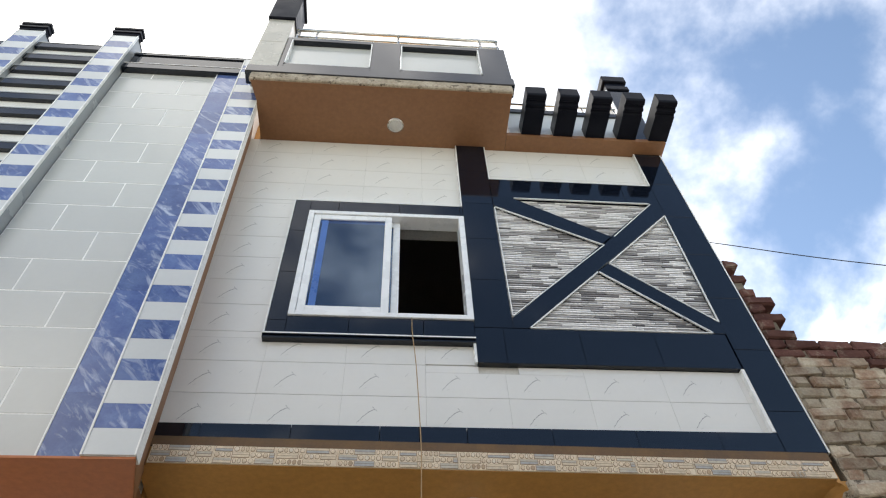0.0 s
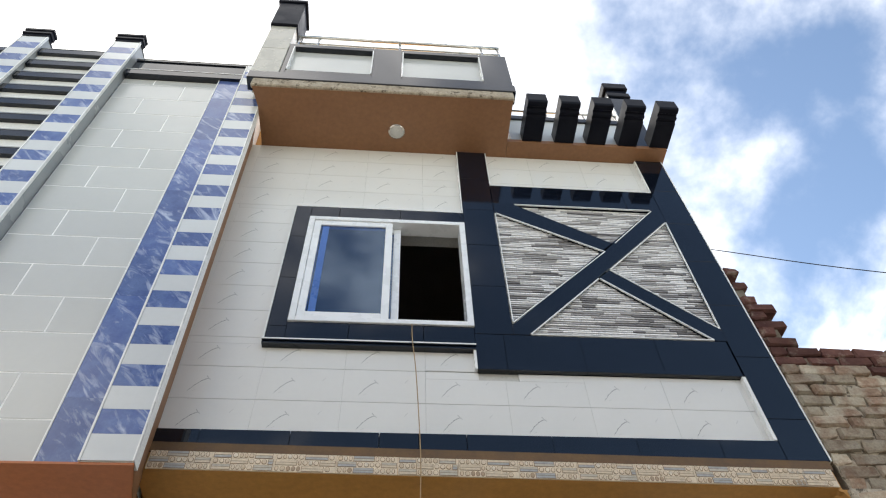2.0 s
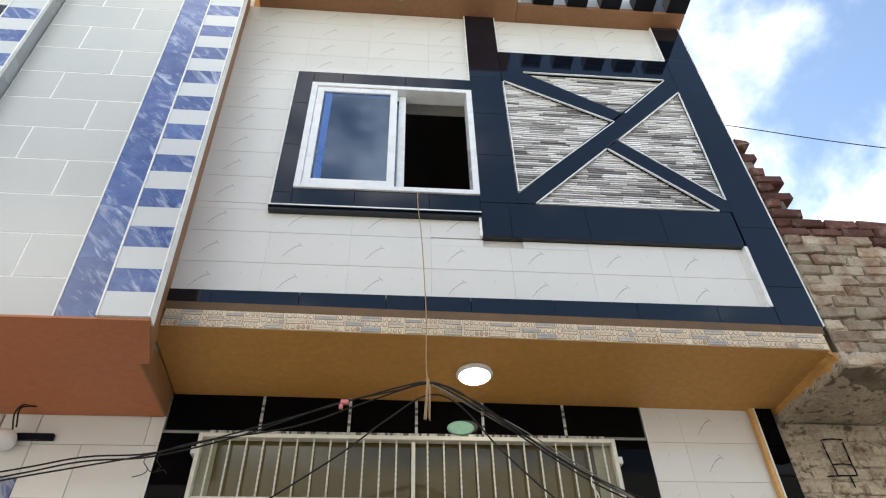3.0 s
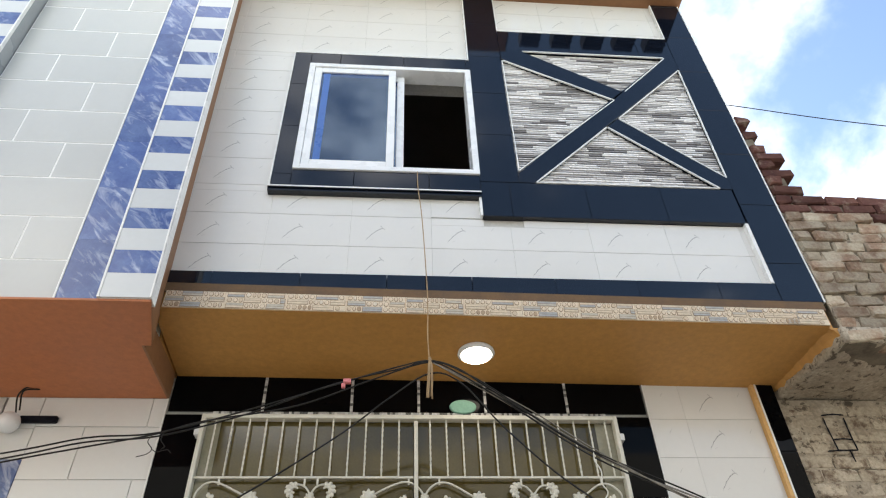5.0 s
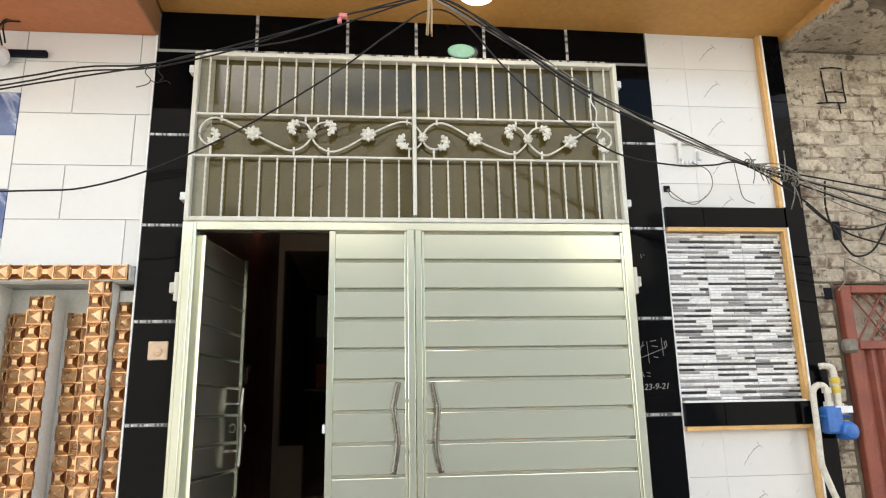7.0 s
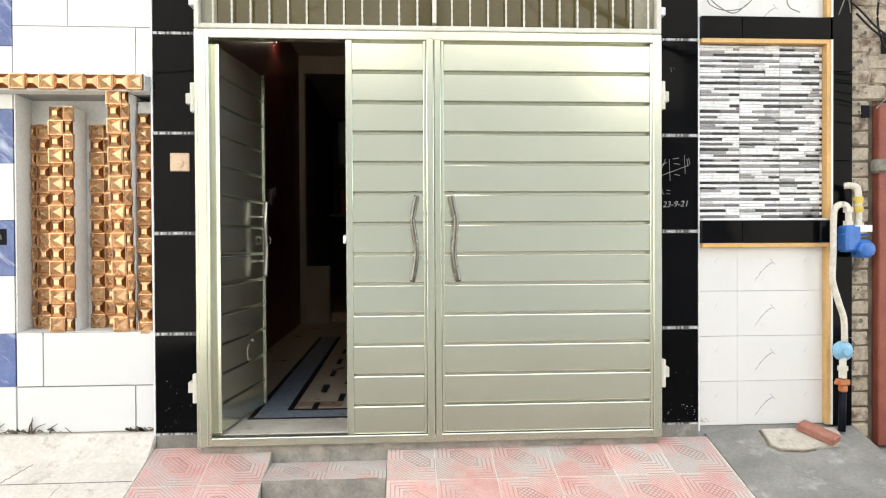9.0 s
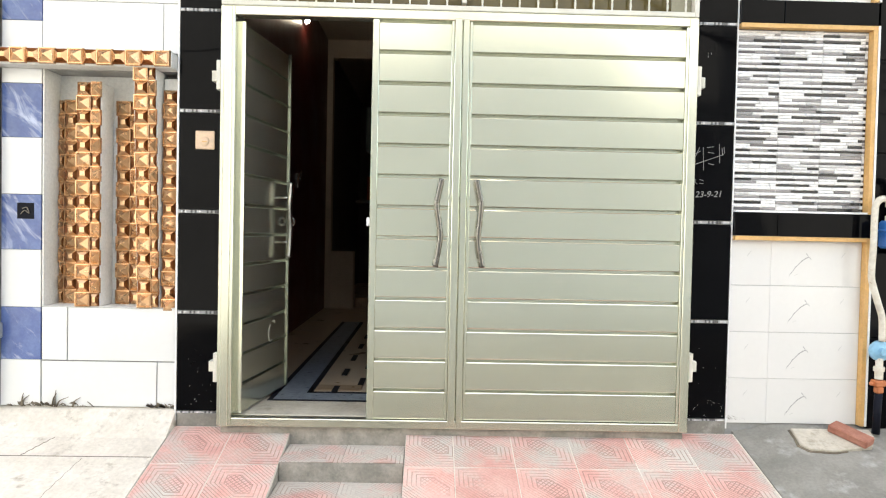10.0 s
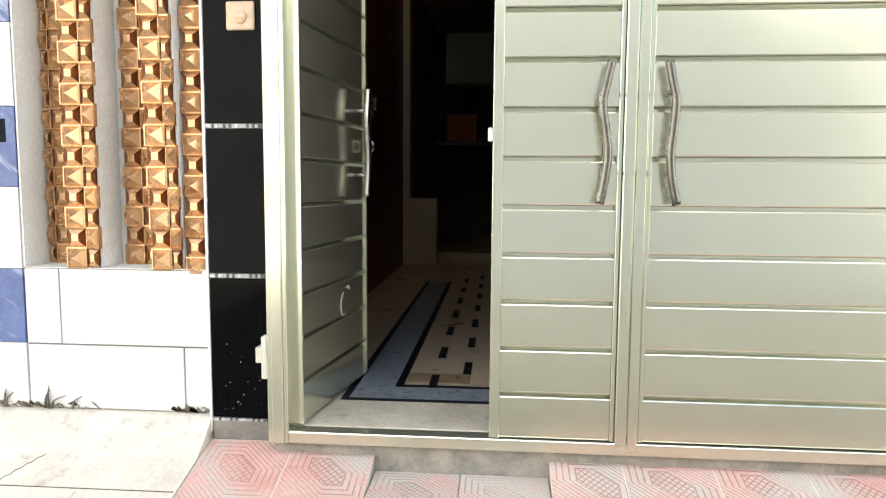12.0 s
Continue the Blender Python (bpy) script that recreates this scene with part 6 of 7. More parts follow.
part("wires", tube_bm([(-2.285, 0.094, 1.07), (-2.26, 0.088, 1.09), (-2.24, 0.092, 1.075), (-2.25, 0.088, 1.105), (-2.275, 0.093, 1.10)], 0.0028, 5), M_DUSTY, hole, smooth=True)
mb = thing("meter_box", "dark brown wooden board with a meter on the tiles", "meter box")
part("board", box_bm(-2.56, -2.375, 0.062, 0.097, 2.71, 3.01, bevel=0.006), M_UMBER, mb)
part("meter", box_bm(-2.54, -2.40, 0.02, 0.061, 2.76, 2.95, bevel=0.012), M_NAVY, mb, "dark meter case")
wlamp = thing("neighbour_wall_lamp", "small white globe lamp with loose black wires", "lamp", (-2.30, 0.04, 3.11))
bm = bmesh.new()
bmesh.ops.create_uvsphere(bm, u_segments=18, v_segments=12, radius=0.062)
part("globe", bm, M_PVC, wlamp, smooth=True)
part("lamp_base", box_bm(0.03, 0.24, 0.03, 0.06, 0.02, 0.06, bevel=0.005), M_NAVY, wlamp)
part("lamp_wire", tube_bm([(0.03, -0.02, 0.05), (0.02, -0.05, 0.14), (0.06, -0.06, 0.19), (0.12, -0.04, 0.19), (0.04, -0.05, 0.17), (0.05, -0.03, 0.06)], 0.005, 5), M_CABLE, wlamp, smooth=True)

# bronze pyramid blocks in the niche
niche = thing("ornamental_niche", "niche of bronze pyramid blocks with slanting fins", "niche", kind="structure")


def square_rings(bm, rings):
    """Square rings (half width, half height, y) joined from the back to the face, closed by the last."""
    loops = [[bm.verts.new((x * a, y, z * b)) for x, z in ((-1, -1), (1, -1), (1, 1), (-1, 1))] for a, b, y in rings]
    for p, q in zip(loops, loops[1:]):
        for i in range(4):
            bm.faces.new((p[i], p[(i + 1) % 4], q[(i + 1) % 4], q[i]))
    bm.faces.new(loops[-1])


def pyramid(s):
    """A raised square rim sloping outwards, and a sharp pyramid in it."""
    bm = bmesh.new()
    a = s / 2 - 0.001
    square_rings(bm, [(a, a, 0.0), (a, a, -0.010), (a * 0.94, a * 0.94, -0.019), (a * 0.82, a * 0.82, -0.020), (a * 0.77, a * 0.77, -0.017), (a * 0.06, a * 0.06, -0.046)])
    return bm


def spool(s):
    """The block between two pyramids: sloping flanges above and below a narrow bright waist, hollow at both sides."""
    bm = bmesh.new()
    a = s / 2 - 0.001
    w = a * 0.36
    rows = [(a, -a, -0.010), (w, -a * 0.36, -0.026), (w, a * 0.36, -0.026), (a, a, -0.010)]
    vs = [(bm.verts.new((-r, y, z)), bm.verts.new((r, y, z))) for r, z, y in rows]
    for (p, q), (r, s2) in zip(vs, vs[1:]):
        bm.faces.new((p, q, s2, r))
    mid = [[bm.verts.new((x, -0.001, z)) for z in (-a * 0.55, a * 0.55)] for x in (-a * 0.62, a * 0.62)]
    for side in (0, 1):
        k = -1 if side == 0 else 1
        out = [bm.verts.new((k * a, -0.009, z)) for z in (-a, a)]
        bm.faces.new((vs[1][side], vs[2][side], mid[side][1], mid[side][0]))
        bm.faces.new((vs[0][side], vs[1][side], mid[side][0], out[0]))
        bm.faces.new((vs[3][side], vs[2][side], mid[side][1], out[1]))
        bm.faces.new((out[0], out[1], mid[side][1], mid[side][0]))
    return bm


CELL = 0.0735
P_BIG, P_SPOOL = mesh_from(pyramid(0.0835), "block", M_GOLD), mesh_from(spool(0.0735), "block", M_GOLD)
P_SPOOL.materials.append(M_GOLD_SHADE)
# front faces keep the plain bronze, hollow side faces get the painted shade
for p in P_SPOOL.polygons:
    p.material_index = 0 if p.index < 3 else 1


def block_column(parent, x, y, z0, rows, phase, lean_x=0.0, lean_y=0.0, wide=1.0):
    for j in range(rows):
        z = z0 + (j + 0.5) * CELL
        o = part("block", P_BIG if (j + phase) % 2 == 0 else P_SPOOL, M_GOLD, parent, loc=(x + lean_x * (z - z0), y + lean_y * (z - z0), z))
        o.scale = (wide, 1.0, 1.0)


part("niche_lining", boxes_bm([(-2.1715, -2.165, 0.094, 0.259, 0.591, 1.829), (-2.165, -1.478, 0.252, 0.2595, 0.59, 1.828), (-2.165, -1.478, 0.096, 0.25, 0.5885, 0.5915)]), M_GREYPAINT, niche, "pale grey lining of the niche")
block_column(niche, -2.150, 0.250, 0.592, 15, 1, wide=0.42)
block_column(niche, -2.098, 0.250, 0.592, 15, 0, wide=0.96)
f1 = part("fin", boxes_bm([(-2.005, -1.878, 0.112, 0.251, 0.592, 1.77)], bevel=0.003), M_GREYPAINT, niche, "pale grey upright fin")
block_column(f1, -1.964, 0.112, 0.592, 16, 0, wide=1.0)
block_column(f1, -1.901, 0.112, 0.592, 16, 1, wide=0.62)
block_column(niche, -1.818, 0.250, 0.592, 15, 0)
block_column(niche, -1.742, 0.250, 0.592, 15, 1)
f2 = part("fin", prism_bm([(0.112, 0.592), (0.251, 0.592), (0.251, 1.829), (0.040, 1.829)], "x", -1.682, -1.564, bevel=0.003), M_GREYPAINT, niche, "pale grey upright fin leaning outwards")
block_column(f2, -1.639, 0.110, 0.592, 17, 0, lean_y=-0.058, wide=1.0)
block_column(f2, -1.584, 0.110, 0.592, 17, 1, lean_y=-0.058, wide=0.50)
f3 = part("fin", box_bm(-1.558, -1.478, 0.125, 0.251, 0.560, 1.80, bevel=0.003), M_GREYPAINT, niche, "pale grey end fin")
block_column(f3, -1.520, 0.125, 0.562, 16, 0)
head = solid("niche_head", boxes_bm([(-2.42, -1.478, 0.012, 0.114, 1.832, 1.918)], bevel=0.006), M_GREYPAINT, "projecting head over the niche set with bronze blocks", "ledge", "structure")
for i in range(13):
    me = P_BIG if i % 2 == 0 else P_SPOOL
    o = part("block", me, M_GOLD, head, loc=(-1.522 - i * 0.0725, 0.012, 1.876))
    if i % 2:
        o.rotation_euler = (0, radians(90), 0)

# neighbour's grey gate
ngate = thing("neighbour_gate", "grey painted metal gate beside the blue and white tiles", "gate")
part("gate_post", boxes_bm([(-2.50, -2.405, 0.02, 0.10, 0.05, 2.18)], bevel=0.006), M_STEELGREY, ngate)
part("gate_panel", boxes_bm([(-3.4, -2.505, 0.05, 0.09, 0.30, 2.16), (-3.4, -2.505, 0.03, 0.10, 0.06, 0.36), (-2.56, -2.505, 0.03, 0.10, 0.36, 2.16)], bevel=0.004), M_STEELGREY, ngate)
part("hinge", boxes_bm([(-2.405, -2.375, 0.03, 0.097, 0.42, 0.50), (-2.425, -2.395, 0.0, 0.05, 0.38, 0.54)], bevel=0.004), M_STEELGREY, ngate)

def along(y):
    return slope(y) + 0.0035 + 0.001 * (y + 0.54) / 0.49


jt = bmesh.new()
for a, b2_, w in (((-3.6, -0.215), (-1.47, -0.205), 0.003), ((-2.62, -0.05), (-2.70, -0.53), 0.003), ((-2.02, -0.05), (-2.10, -0.20), 0.003), ((-1.80, -0.22), (-1.84, -0.53), 0.002), ((-2.35, -0.22), (-2.40, -0.53), 0.003)):
    n_ = 14
    pts = [Vector((a[0] + (b2_[0] - a[0]) * i / n_ + 0.004 * math.sin(i * 2.1), a[1] + (b2_[1] - a[1]) * i / n_, 0)) for i in range(n_ + 1)]
    tube(jt, [Vector((p.x, p.y, along(p.y) - 0.0015)) for p in pts], w, 4)
tagged(new("apron_cracks", mesh_from(jt, "apron_cracks", M_MORTAR)), "thin cracks and joints in the pale cement apron", "cracks", kind="stuff")

# weeds and flaking at the foot of the white tiles
rng = random.Random(12)
bm = bmesh.new()
for i in range(60):
    x = rng.choice((rng.uniform(-2.36, -1.9), rng.uniform(-1.62, -1.48), rng.uniform(-2.3, -2.1)))
    s = rng.uniform(0.008, 0.028)
    pts = [(x + s * math.cos(a) * rng.uniform(0.5, 1.2), 0.058 + abs(s * 1.1 * math.sin(a / 2)) * rng.uniform(0.3, 1.3)) for a in [i2 * 2 * math.pi / 7 for i2 in range(7)]]
    vs = [bm.verts.new((p[0], 0.0965 - 0.0004 * (i % 4), p[1])) for p in pts]
    bm.faces.new(vs)
for i in range(7):
    x = rng.uniform(-2.3, -1.95)
    h = rng.uniform(0.04, 0.09)
    dx = rng.uniform(-0.02, 0.07)
    tube(bm, smooth_path([(x, 0.094, 0.06), (x + dx * 0.3, 0.090, 0.06 + h * 0.6), (x + dx, 0.088, 0.06 + h)], 4), lambda t: 0.004 * (1 - t) + 0.0012, 5)
for i in range(12):
    x = rng.uniform(1.47, 1.56)
    s = rng.uniform(0.006, 0.02)
    vs = [bm.verts.new((x + s * math.cos(a) * rng.uniform(0.5, 1.2), 0.0868 - 0.0003 * (i % 3), 0.045 + abs(s * 1.4 * math.sin(a / 2)))) for a in [k * 2 * math.pi / 7 for k in range(7)]]
    bm.faces.new(vs)
tagged(new("flaked_dirt", mesh_from(bm, "flaked_dirt", M_MORTAR)), "flaked dirt and stains along the foot of the tiles", "dirt", kind="stuff")

# ---- brick neighbour ----
YR = -0.57
rb = solid("wall_brick_upper", boxes_bm([(2.462, 5.6, YR + 0.012, YR + 0.24, 3.33, 4.45), (2.462, 2.535, YR + 0.016, YR + 0.24, 4.45, 5.22), (2.535, 2.62, YR + 0.016, YR + 0.24, 4.45, 4.78)]), M_MORTAR, "old unplastered brick wall with a broken stepped top", "wall", "structure")
rng = random.Random(31)
BR = [mesh_from(roughen(box_bm(0, w, -0.012, 0.10, 0.0, 0.080, bevel=0.012), 0.0085, n), "brick", M_BRICK) for n in range(4) for w in (0.225, 0.232, 0.217, 0.112)]
BRD = [mesh_from(roughen(box_bm(0, w, -0.012, 0.21, 0.0, 0.078, bevel=0.012), 0.009, n), "brick", M_REDBRICK) for n in range(4) for w in (0.225, 0.232, 0.217, 0.112)]


def top_at(x):
    for lim, z in ((2.555, 5.46), (2.61, 5.30), (2.64, 5.10), (2.665, 4.92), (2.72, 4.78), (2.82, 4.66)):
        if x < lim:
            return z
    return 4.545


for j in range(24):
    z = 3.335 + j * 0.0868
    x = 2.466 - (0.115 if j % 2 else 0.0)
    while x < 4.6:
        k = rng.randrange(3)
        w = (0.225, 0.232, 0.217)[k]
        if x < 2.46:
            k, w, x = 3, 0.112, 2.466
        if z + 0.08 < top_at(x + w * 0.75):
            dark = z > 4.36 or (z > 4.27 and rng.random() < 0.4)
            ob = part("brick", (BRD if dark else BR)[k + 4 * rng.randrange(4)], M_BRICK, rb, loc=(x, YR + rng.uniform(-0.010, 0.008), z + rng.uniform(-0.004, 0.004)))
            ob.rotation_euler = (rng.uniform(-0.05, 0.05), rng.uniform(-0.025, 0.025), rng.uniform(-0.05, 0.05))
        x += w + rng.uniform(0.006, 0.016)
# mortar smeared over the joints of the upper bricks
bm = bmesh.new()
bmesh.ops.create_grid(bm, x_segments=110, y_segments=90, size=0.5)
for v in bm.verts:
    x, z = 2.464 + (v.co.x + 0.5) * 1.5, 3.345 + (v.co.y + 0.5) * 1.0
    d = noise.noise((x * 3.3, 5.0, z * 4.5)) * 0.55 + noise.noise((x * 14, 1.0, z * 19)) * 0.5 - 0.22 * (z - 3.6)
    v.co = (x, YR - 0.004 - 0.030 * (d - 0.36), z)
solid("mortar_smear", bm, M_PLASTER, "pale mortar smeared over the old bricks", "plaster", "structure", smooth=True)
# cement slab underside, and the lower wall
bm = bmesh.new()
bmesh.ops.create_grid(bm, x_segments=60, y_segments=24, size=0.5)
for v in bm.verts:
    x, y = 2.455 - 0.10 * (v.co.y + 0.5) + (v.co.x + 0.5) * 3.2, -0.585 + (v.co.y + 0.5) * 0.72
    v.co = (x, y, 3.338 + 0.035 * (noise.noise((x * 5, y * 5, 0.3))) + 0.012 * noise.noise((x * 19, y * 19, 1.3)))
ext_f = bmesh.ops.extrude_face_region(bm, geom=bm.faces[:])
for v in [g for g in ext_f["geom"] if isinstance(g, bmesh.types.BMVert)]:
    v.co.z = 3.43
solid("slab_brick_house", bm, M_PLASTER, "rough cement underside of the brick house's overhang", "soffit", "structure", smooth=True)
# smeared ochre plaster where the two soffits meet
bm = bmesh.new()
ribbon = []
for i in range(41):
    t = i / 40
    y = -0.556 + t * 0.66
    x0 = 2.400 - 0.095 * t + 0.018 * noise.noise((t * 9, 0, 0))
    x1 = 2.470 - 0.090 * t + 0.024 * noise.noise((t * 11, 4, 0))
    ribbon.append([bm.verts.new((x0 + (x1 - x0) * k / 5, y, 3.4395 - 0.088 * (k / 5) ** 1.6 + (0.010 * noise.noise((t * 10, k * 0.7, 2)) if k else 0.0))) for k in range(6)])
for p, q in zip(ribbon, ribbon[1:]):
    for k in range(5):
        bm.faces.new((p[k], p[k + 1], q[k + 1], q[k]))
up_f = bmesh.ops.extrude_face_region(bm, geom=bm.faces[:])
for v in [g for g in up_f["geom"] if isinstance(g, bmesh.types.BMVert)]:
    v.co.z = 3.4405
solid("plaster_smear", bm, M_OCHRE, "ragged ochre plaster edge against the brick house", "plaster", "structure")
rl_w = solid("wall_brick_lower", boxes_bm([(2.327, 2.478, 0.112, 0.40, -0.3, 3.34), (2.478, 5.6, 0.112, 0.40, 1.83, 3.34), (3.6, 5.6, 0.112, 0.40, -0.3, 1.83)]), M_MORTAR, "old brick wall smeared with pale mortar", "wall", "structure")
LB = [mesh_from(roughen(box_bm(0, w, -0.010, 0.10, 0.0, 0.078, bevel=0.008), 0.004, n), "brick", M_LIMED) for n in range(4) for w in (0.225, 0.232, 0.217, 0.125)]
for j in range(39):
    z = -0.06 + j * 0.0862
    if z > 3.29:
        break
    x = 2.329
    first_b = True
    lim = 2.474 if z < 1.80 else 4.0
    while x < lim - 0.03:
        k = 3 if (first_b and j % 2) or z < 1.80 else rng.randrange(3)
        w = (0.225, 0.232, 0.217, 0.125)[k]
        ob = part("brick", LB[k + 4 * rng.randrange(4)], M_LIMED, rl_w, loc=(x, 0.112 + rng.uniform(-0.003, 0.004), z))
        ob.rotation_euler = (rng.uniform(-0.01, 0.01), 0, rng.uniform(-0.01, 0.01))
        x += w + rng.uniform(0.003, 0.008)
        first_b = False
# smeared plaster coat over much of the lower bricks
bm = bmesh.new()
bmesh.ops.create_grid(bm, x_segments=90, y_segments=150, size=0.5)
for v in bm.verts:
    x, z = 2.328 + (v.co.x + 0.5) * 1.3, 1.84 + (v.co.y + 0.5) * 1.49
    d = noise.noise((x * 4.0, 2.0, z * 4.0)) * 0.6 + noise.noise((x * 15, 7.0, z * 21)) * 0.45
    v.co = (x, 0.1045 - 0.015 * (d - 0.20), z)
solid("plaster_coat", bm, M_PLASTER, "thin mortar smears over the brick wall", "plaster", "structure", smooth=True)

# red iron gate of the brick house
rg = thing("iron_gate", "worn red iron gate with a lattice top", "gate")
part("gate_frame", boxes_bm([(2.482, 2.545, 0.06, 0.12, -0.1, 1.812), (2.546, 3.6, 0.06, 0.12, 1.765, 1.812), (2.546, 3.6, 0.06, 0.12, 1.44, 1.49)], bevel=0.006), M_REDIRON, rg)
n = 60
prof = [(2.548 + i * 1.05 / n, 0.085 + 0.014 * (1 if (i // 2) % 2 else -1)) for i in range(n + 1)]
part("corrugated_panel", prism_bm(prof + [(p[0], p[1] + 0.004) for p in reversed(prof)], "z", -0.08, 1.438), M_REDIRON, rg)
bm = bmesh.new()
for i in range(14):
    x = 2.56 + i * 0.075
    tube(bm, [Vector((x, 0.085, 1.49)), Vector((x + 0.19, 0.085, 1.765))], 0.006, 5)
    tube(bm, [Vector((x + 0.19, 0.092, 1.49)), Vector((x, 0.092, 1.765))], 0.006, 5)
part("lattice", bm, M_REDIRON, rg)
part("back_sheet", box_bm(2.546, 3.6, 0.112, 0.118, 1.49, 1.765), M_PLASTER, rg)
# added sheet, blocks the sunlit gap beside the gate frame
part("back_board", box_bm(2.479, 3.6, 0.125, 0.140, -0.114, 1.825), M_UMBER, rg, "added dark backing that stops light behind the iron gate")
part("hinge_lump", box_bm(2.45, 2.53, 0.04, 0.10, 1.42, 1.50, bevel=0.015), M_DUSTY, rg)
for x, z, h in ((2.522, 2.094, 0.115), (2.405, 1.735, 0.07)):
    solid("wall_hole", box_bm(x, x + 0.052, 0.0975, 0.106, z, z + h, bevel=0.004), M_NAVY, "dark hole where a brick is missing", "hole", group="holes in the old brickwork")
# open joints round two bricks under the overhang
bm = bmesh.new()
for pts in (((2.545, 2.976), (2.62, 2.982), (2.741, 2.984)), ((2.604, 3.20), (2.606, 3.12), (2.616, 2.98)), ((2.742, 3.20), (2.738, 3.10), (2.742, 2.985)), ((2.61, 3.052), (2.68, 3.058), (2.74, 3.052)), ((2.69, 2.98), (2.695, 2.91)), ((2.60, 3.215), (2.68, 3.225), (2.75, 3.22))):
    tube(bm, smooth_path([(x, 0.0945, z) for x, z in pts], 4), lambda t: 0.0035 + 0.0025 * math.sin(9 * t) ** 2, 5)
tagged(new("open_joints", mesh_from(bm, "open_joints", M_NAVY)), "dark open joints round two old bricks", "joints", kind="stuff")
rng_m = random.Random(77)
bm = bmesh.new()
for i in range(95):
    z = rng_m.uniform(0.2, 3.25)
    x = 2.332 + abs(rng_m.gauss(0, 0.055 if z > 1.8 else 0.04))
    r = rng_m.uniform(0.004, 0.017)
    vs = [bm.verts.new((x + r * math.cos(a) * rng_m.uniform(0.4, 1.2), 0.0905 - 0.0003 * (i % 5), z + r * 1.2 * math.sin(a) * rng_m.uniform(0.4, 1.2))) for a in [k * 2 * math.pi / 8 for k in range(8)]]
    bm.faces.new(vs)
tagged(new("mould_spots", mesh_from(bm, "mould_spots", M_MORTAR)), "dark mould and chipped spots along the brick wall's edge", "stains", kind="stuff")
# stray wires slung over the old wall
for k, pts in enumerate((((2.49, 2.45), (2.47, 2.30), (2.488, 2.175), (2.554, 2.041), (2.62, 1.984), (2.731, 2.026), (2.845, 2.175)), ((2.34, 2.30), (2.45, 2.20), (2.56, 2.15), (2.72, 2.155), (2.95, 2.22)), ((2.50, 2.42), (2.70, 2.30), (2.95, 2.16)), ((2.44, 1.77), (2.50, 1.84), (2.52, 1.96), (2.60, 1.93), (2.75, 1.86), (2.95, 1.80)))):
    solid("stray_wire", tube_bm([(x, 0.06 - 0.01 * k, z) for x, z in pts], 0.006 if k < 2 else 0.004, 6), M_CABLE if k < 2 else M_DUSTY, "stray wire slung over the old brick wall", "wire", group="stray wires on the brick wall", smooth=True)

# gas meter, regulator and pipes
gm = thing("gas_meter", "blue gas regulator with pale pipes on the wall corner", "gas meter")
part("body", boxes_bm([(2.215, 2.30, -0.06, 0.03, 0.985, 1.13), (2.205, 2.355, -0.045, 0.02, 1.07, 1.085), (2.285, 2.35, -0.07, 0.02, 0.955, 1.05)], bevel=0.012), M_BLUECAST, gm)
bm = bmesh.new()
lathe(bm, (2.315, -0.06, 1.0), (0, -1, 0), [(0.042, -0.02), (0.045, 0.02), (0.036, 0.03), (0.012, 0.034)], 20)
part("dial", bm, M_BLUECAST, gm, smooth=False)
part("pipe", tube_bm([(2.250, -0.02, 1.13), (2.25, -0.02, 1.19), (2.246, -0.02, 1.225), (2.225, -0.02, 1.242), (2.195, -0.02, 1.24), (2.172, -0.02, 1.215), (2.166, -0.02, 1.16), (2.165, -0.02, 1.0), (2.160, -0.02, 0.87), (2.165, -0.02, 0.81), (2.200, -0.02, 0.70), (2.225, -0.02, 0.62), (2.230, -0.02, 0.50)], 0.017, 10), M_PIPE, gm, "bent pale painted gas pipe", smooth=True)
part("pipe", tube_bm([(2.24, 0.0, 1.345), (2.275, -0.01, 1.345), (2.305, -0.015, 1.325), (2.31, -0.015, 1.22), (2.31, -0.015, 1.13)], 0.018, 10), M_PIPE, gm, smooth=True)
for z in (1.20, 1.25):
    bm = bmesh.new()
    lathe(bm, (2.31, -0.015, z), (0, 0, 1), [(0.022, 0), (0.024, 0.02), (0.022, 0.035)], 12)
    part("tape", bm, M_YELLOW, gm, "yellow sealing tape")
for x, z in ((2.250, 1.125), (2.31, 1.115), (2.25, 1.2)):
    bm = bmesh.new()
    lathe(bm, (x, -0.018, z), (0, 0, 1), [(0.026, 0), (0.026, 0.03)], 6)
    part("nut", bm, M_PIPE, gm)
part("label_plate", box_bm(2.265, 2.36, -0.055, -0.047, 1.095, 1.13), M_PVC, gm, "pale label plate")
bm = bmesh.new()
lathe(bm, (2.230, 0.0, 0.447), (0, -1, 0), [(0.046, -0.02), (0.054, -0.006), (0.054, 0.012), (0.040, 0.022), (0.022, 0.028), (0.020, 0.045)], 24)
part("regulator", bm, M_LTBLUE, gm, "round pale blue regulator")
bm = bmesh.new()
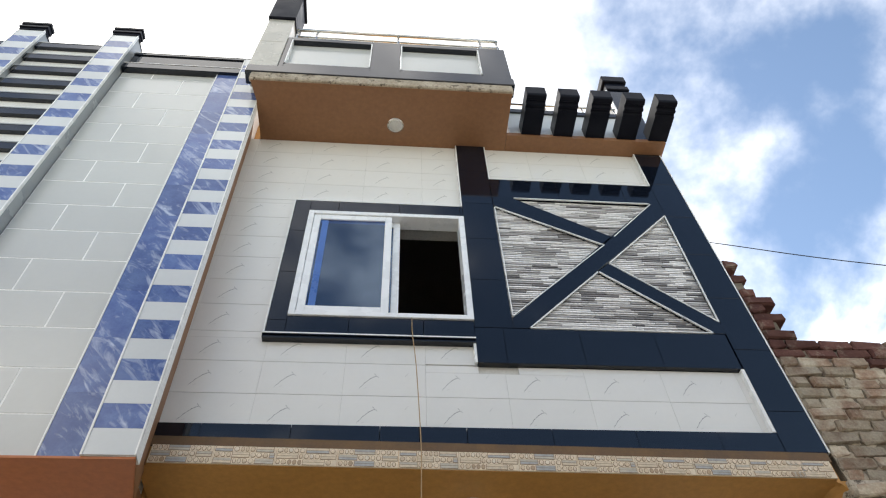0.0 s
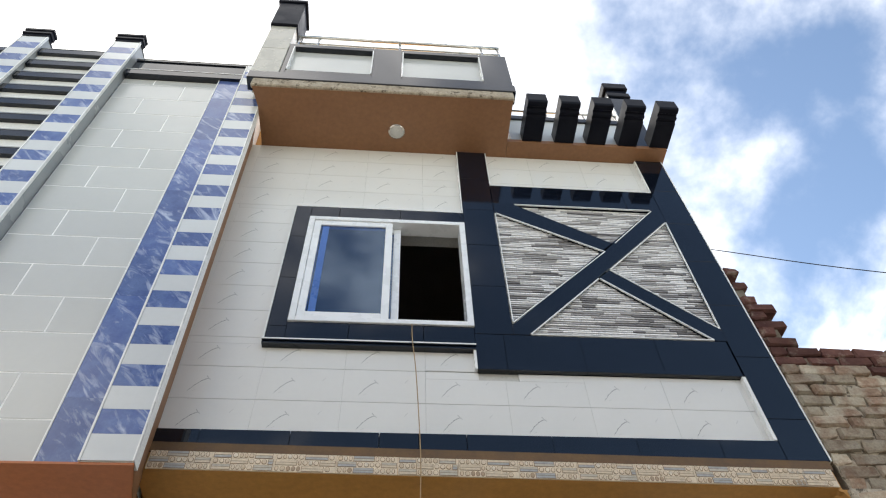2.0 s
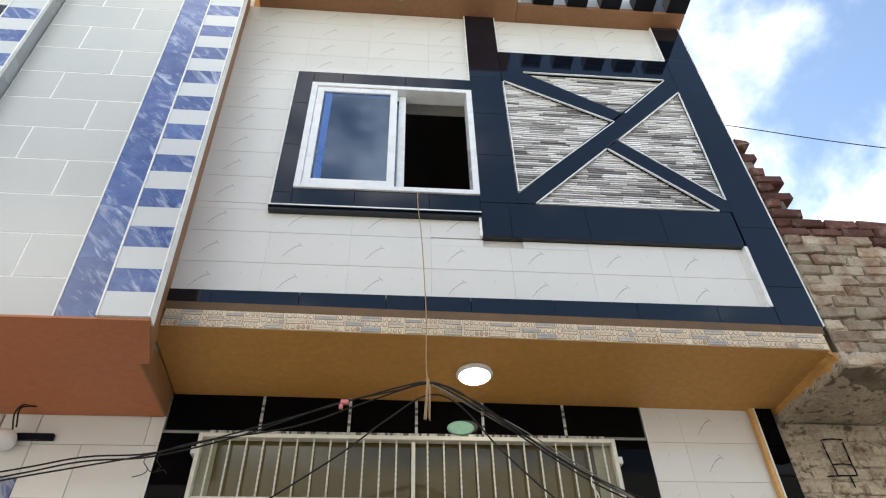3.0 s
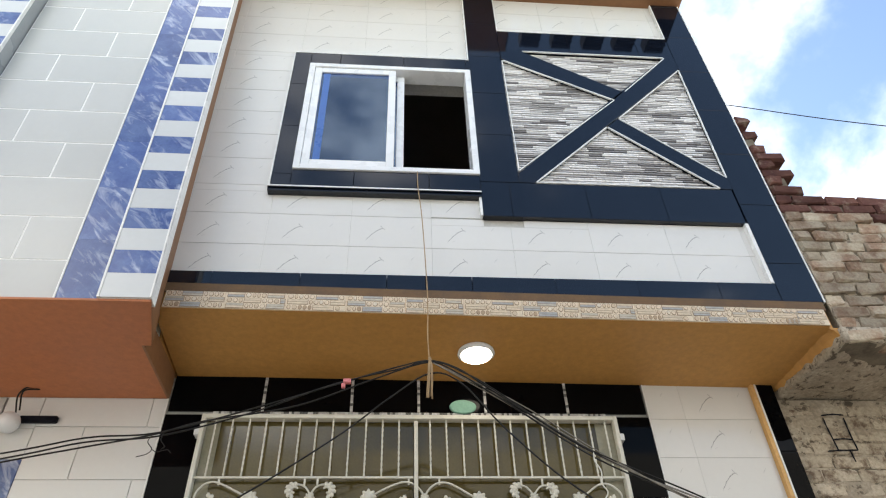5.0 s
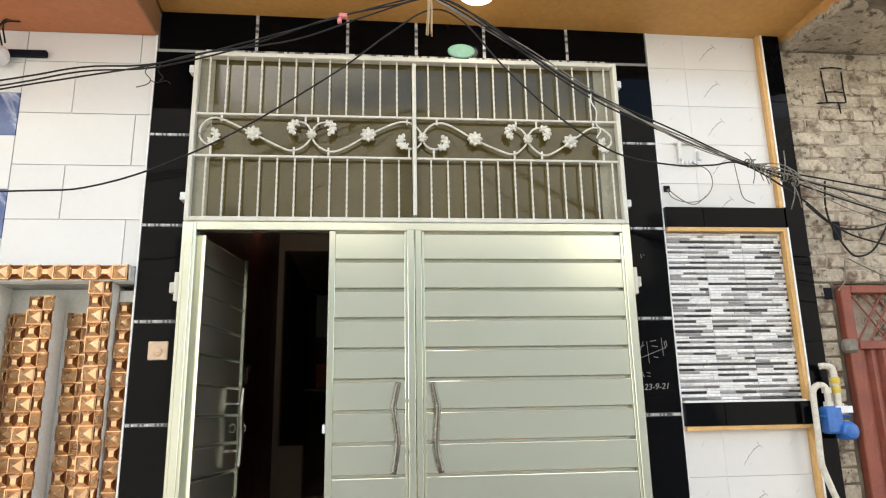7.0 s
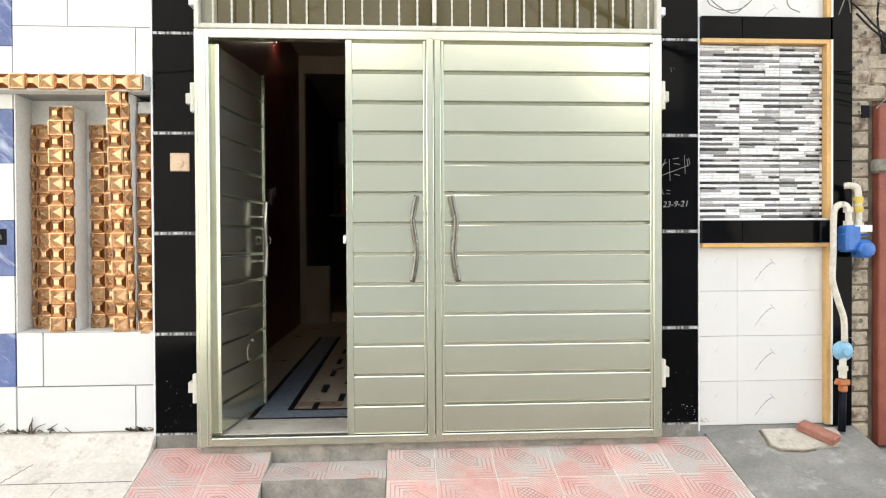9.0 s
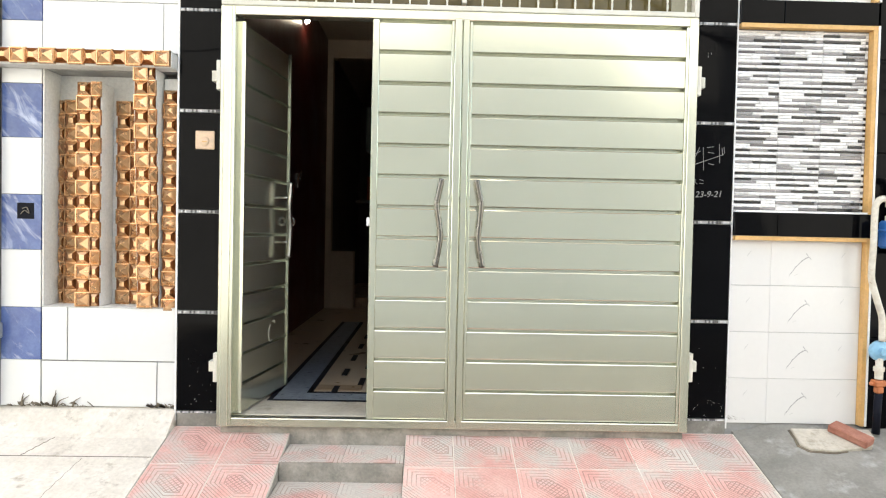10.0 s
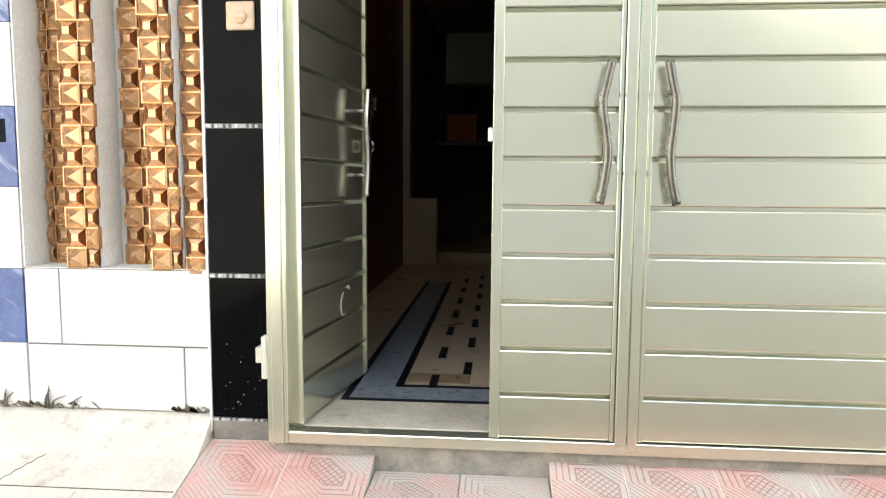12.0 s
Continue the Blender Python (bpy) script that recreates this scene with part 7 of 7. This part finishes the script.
lathe(bm, (2.226, -0.01, 0.30), (0, 0, 1), [(0.020, 0.0), (0.020, 0.04), (0.026, 0.041), (0.026, 0.065), (0.018, 0.066), (0.018, 0.11)], 10)
part("coupling", bm, M_PIPE, gm)
part("valve", boxes_bm([(2.195, 2.255, -0.035, 0.015, 0.262, 0.295), (2.210, 2.245, -0.03, 0.01, 0.225, 0.262), (2.178, 2.196, -0.025, 0.0, 0.265, 0.285)], bevel=0.006), M_ORANGE, gm, "rusty orange stop valve")
part("riser", tube_bm([(2.226, -0.012, 0.225), (2.224, -0.005, 0.01)], 0.020, 10, straight=True), M_NAVY, gm, smooth=True)

# ---- opposite side of the street ----
solid("wall_opposite", boxes_bm([(-30, 30, -6.4, -6.0, -0.5, 5.7)]), M_OPP, "plain plastered house front across the street", "wall", "structure")

# ---- pink tiles of the ramp ----
import_y = [(0.072, -0.243), (-0.246, -0.548), (-0.551, -0.853), (-0.856, -1.128)]
ang = math.atan(0.275)
xs_l = [(-1.463, -1.152), (-1.149, -0.853)]
xs_r = [(-0.244, -0.003)] + [(i * 0.3, i * 0.3 + 0.297) for i in range(5)]
PT = {}
for y1, y0 in import_y:
    for a, b in xs_l + xs_r:
        w, d = round(b - a, 3), round((y1 - y0) / math.cos(ang), 3)
        if (w, d) not in PT:
            PT[(w, d)] = mesh_from(box_bm(0, w, -d, 0, -0.02, 0.0, bevel=0.002), "paving_tile", M_PAVE)
        o = part("paving_tile", PT[(w, d)], M_PAVE, ramp, loc=(a, y1, slope(y1)))
        o.rotation_euler = (ang, 0, 0)
# edges of the ramp against the steps
part("ramp_edge", prism_bm([(0.07, slope(0.07) - 0.021), (-1.12, slope(-1.12) - 0.021), (-1.12, -0.6), (0.07, -0.6)], "x", -0.8519, -0.8503), M_STEP, ramp)
part("ramp_edge", prism_bm([(0.07, slope(0.07) - 0.021), (-1.12, slope(-1.12) - 0.021), (-1.12, -0.6), (0.07, -0.6)], "x", -0.2467, -0.2453), M_STEP, ramp)
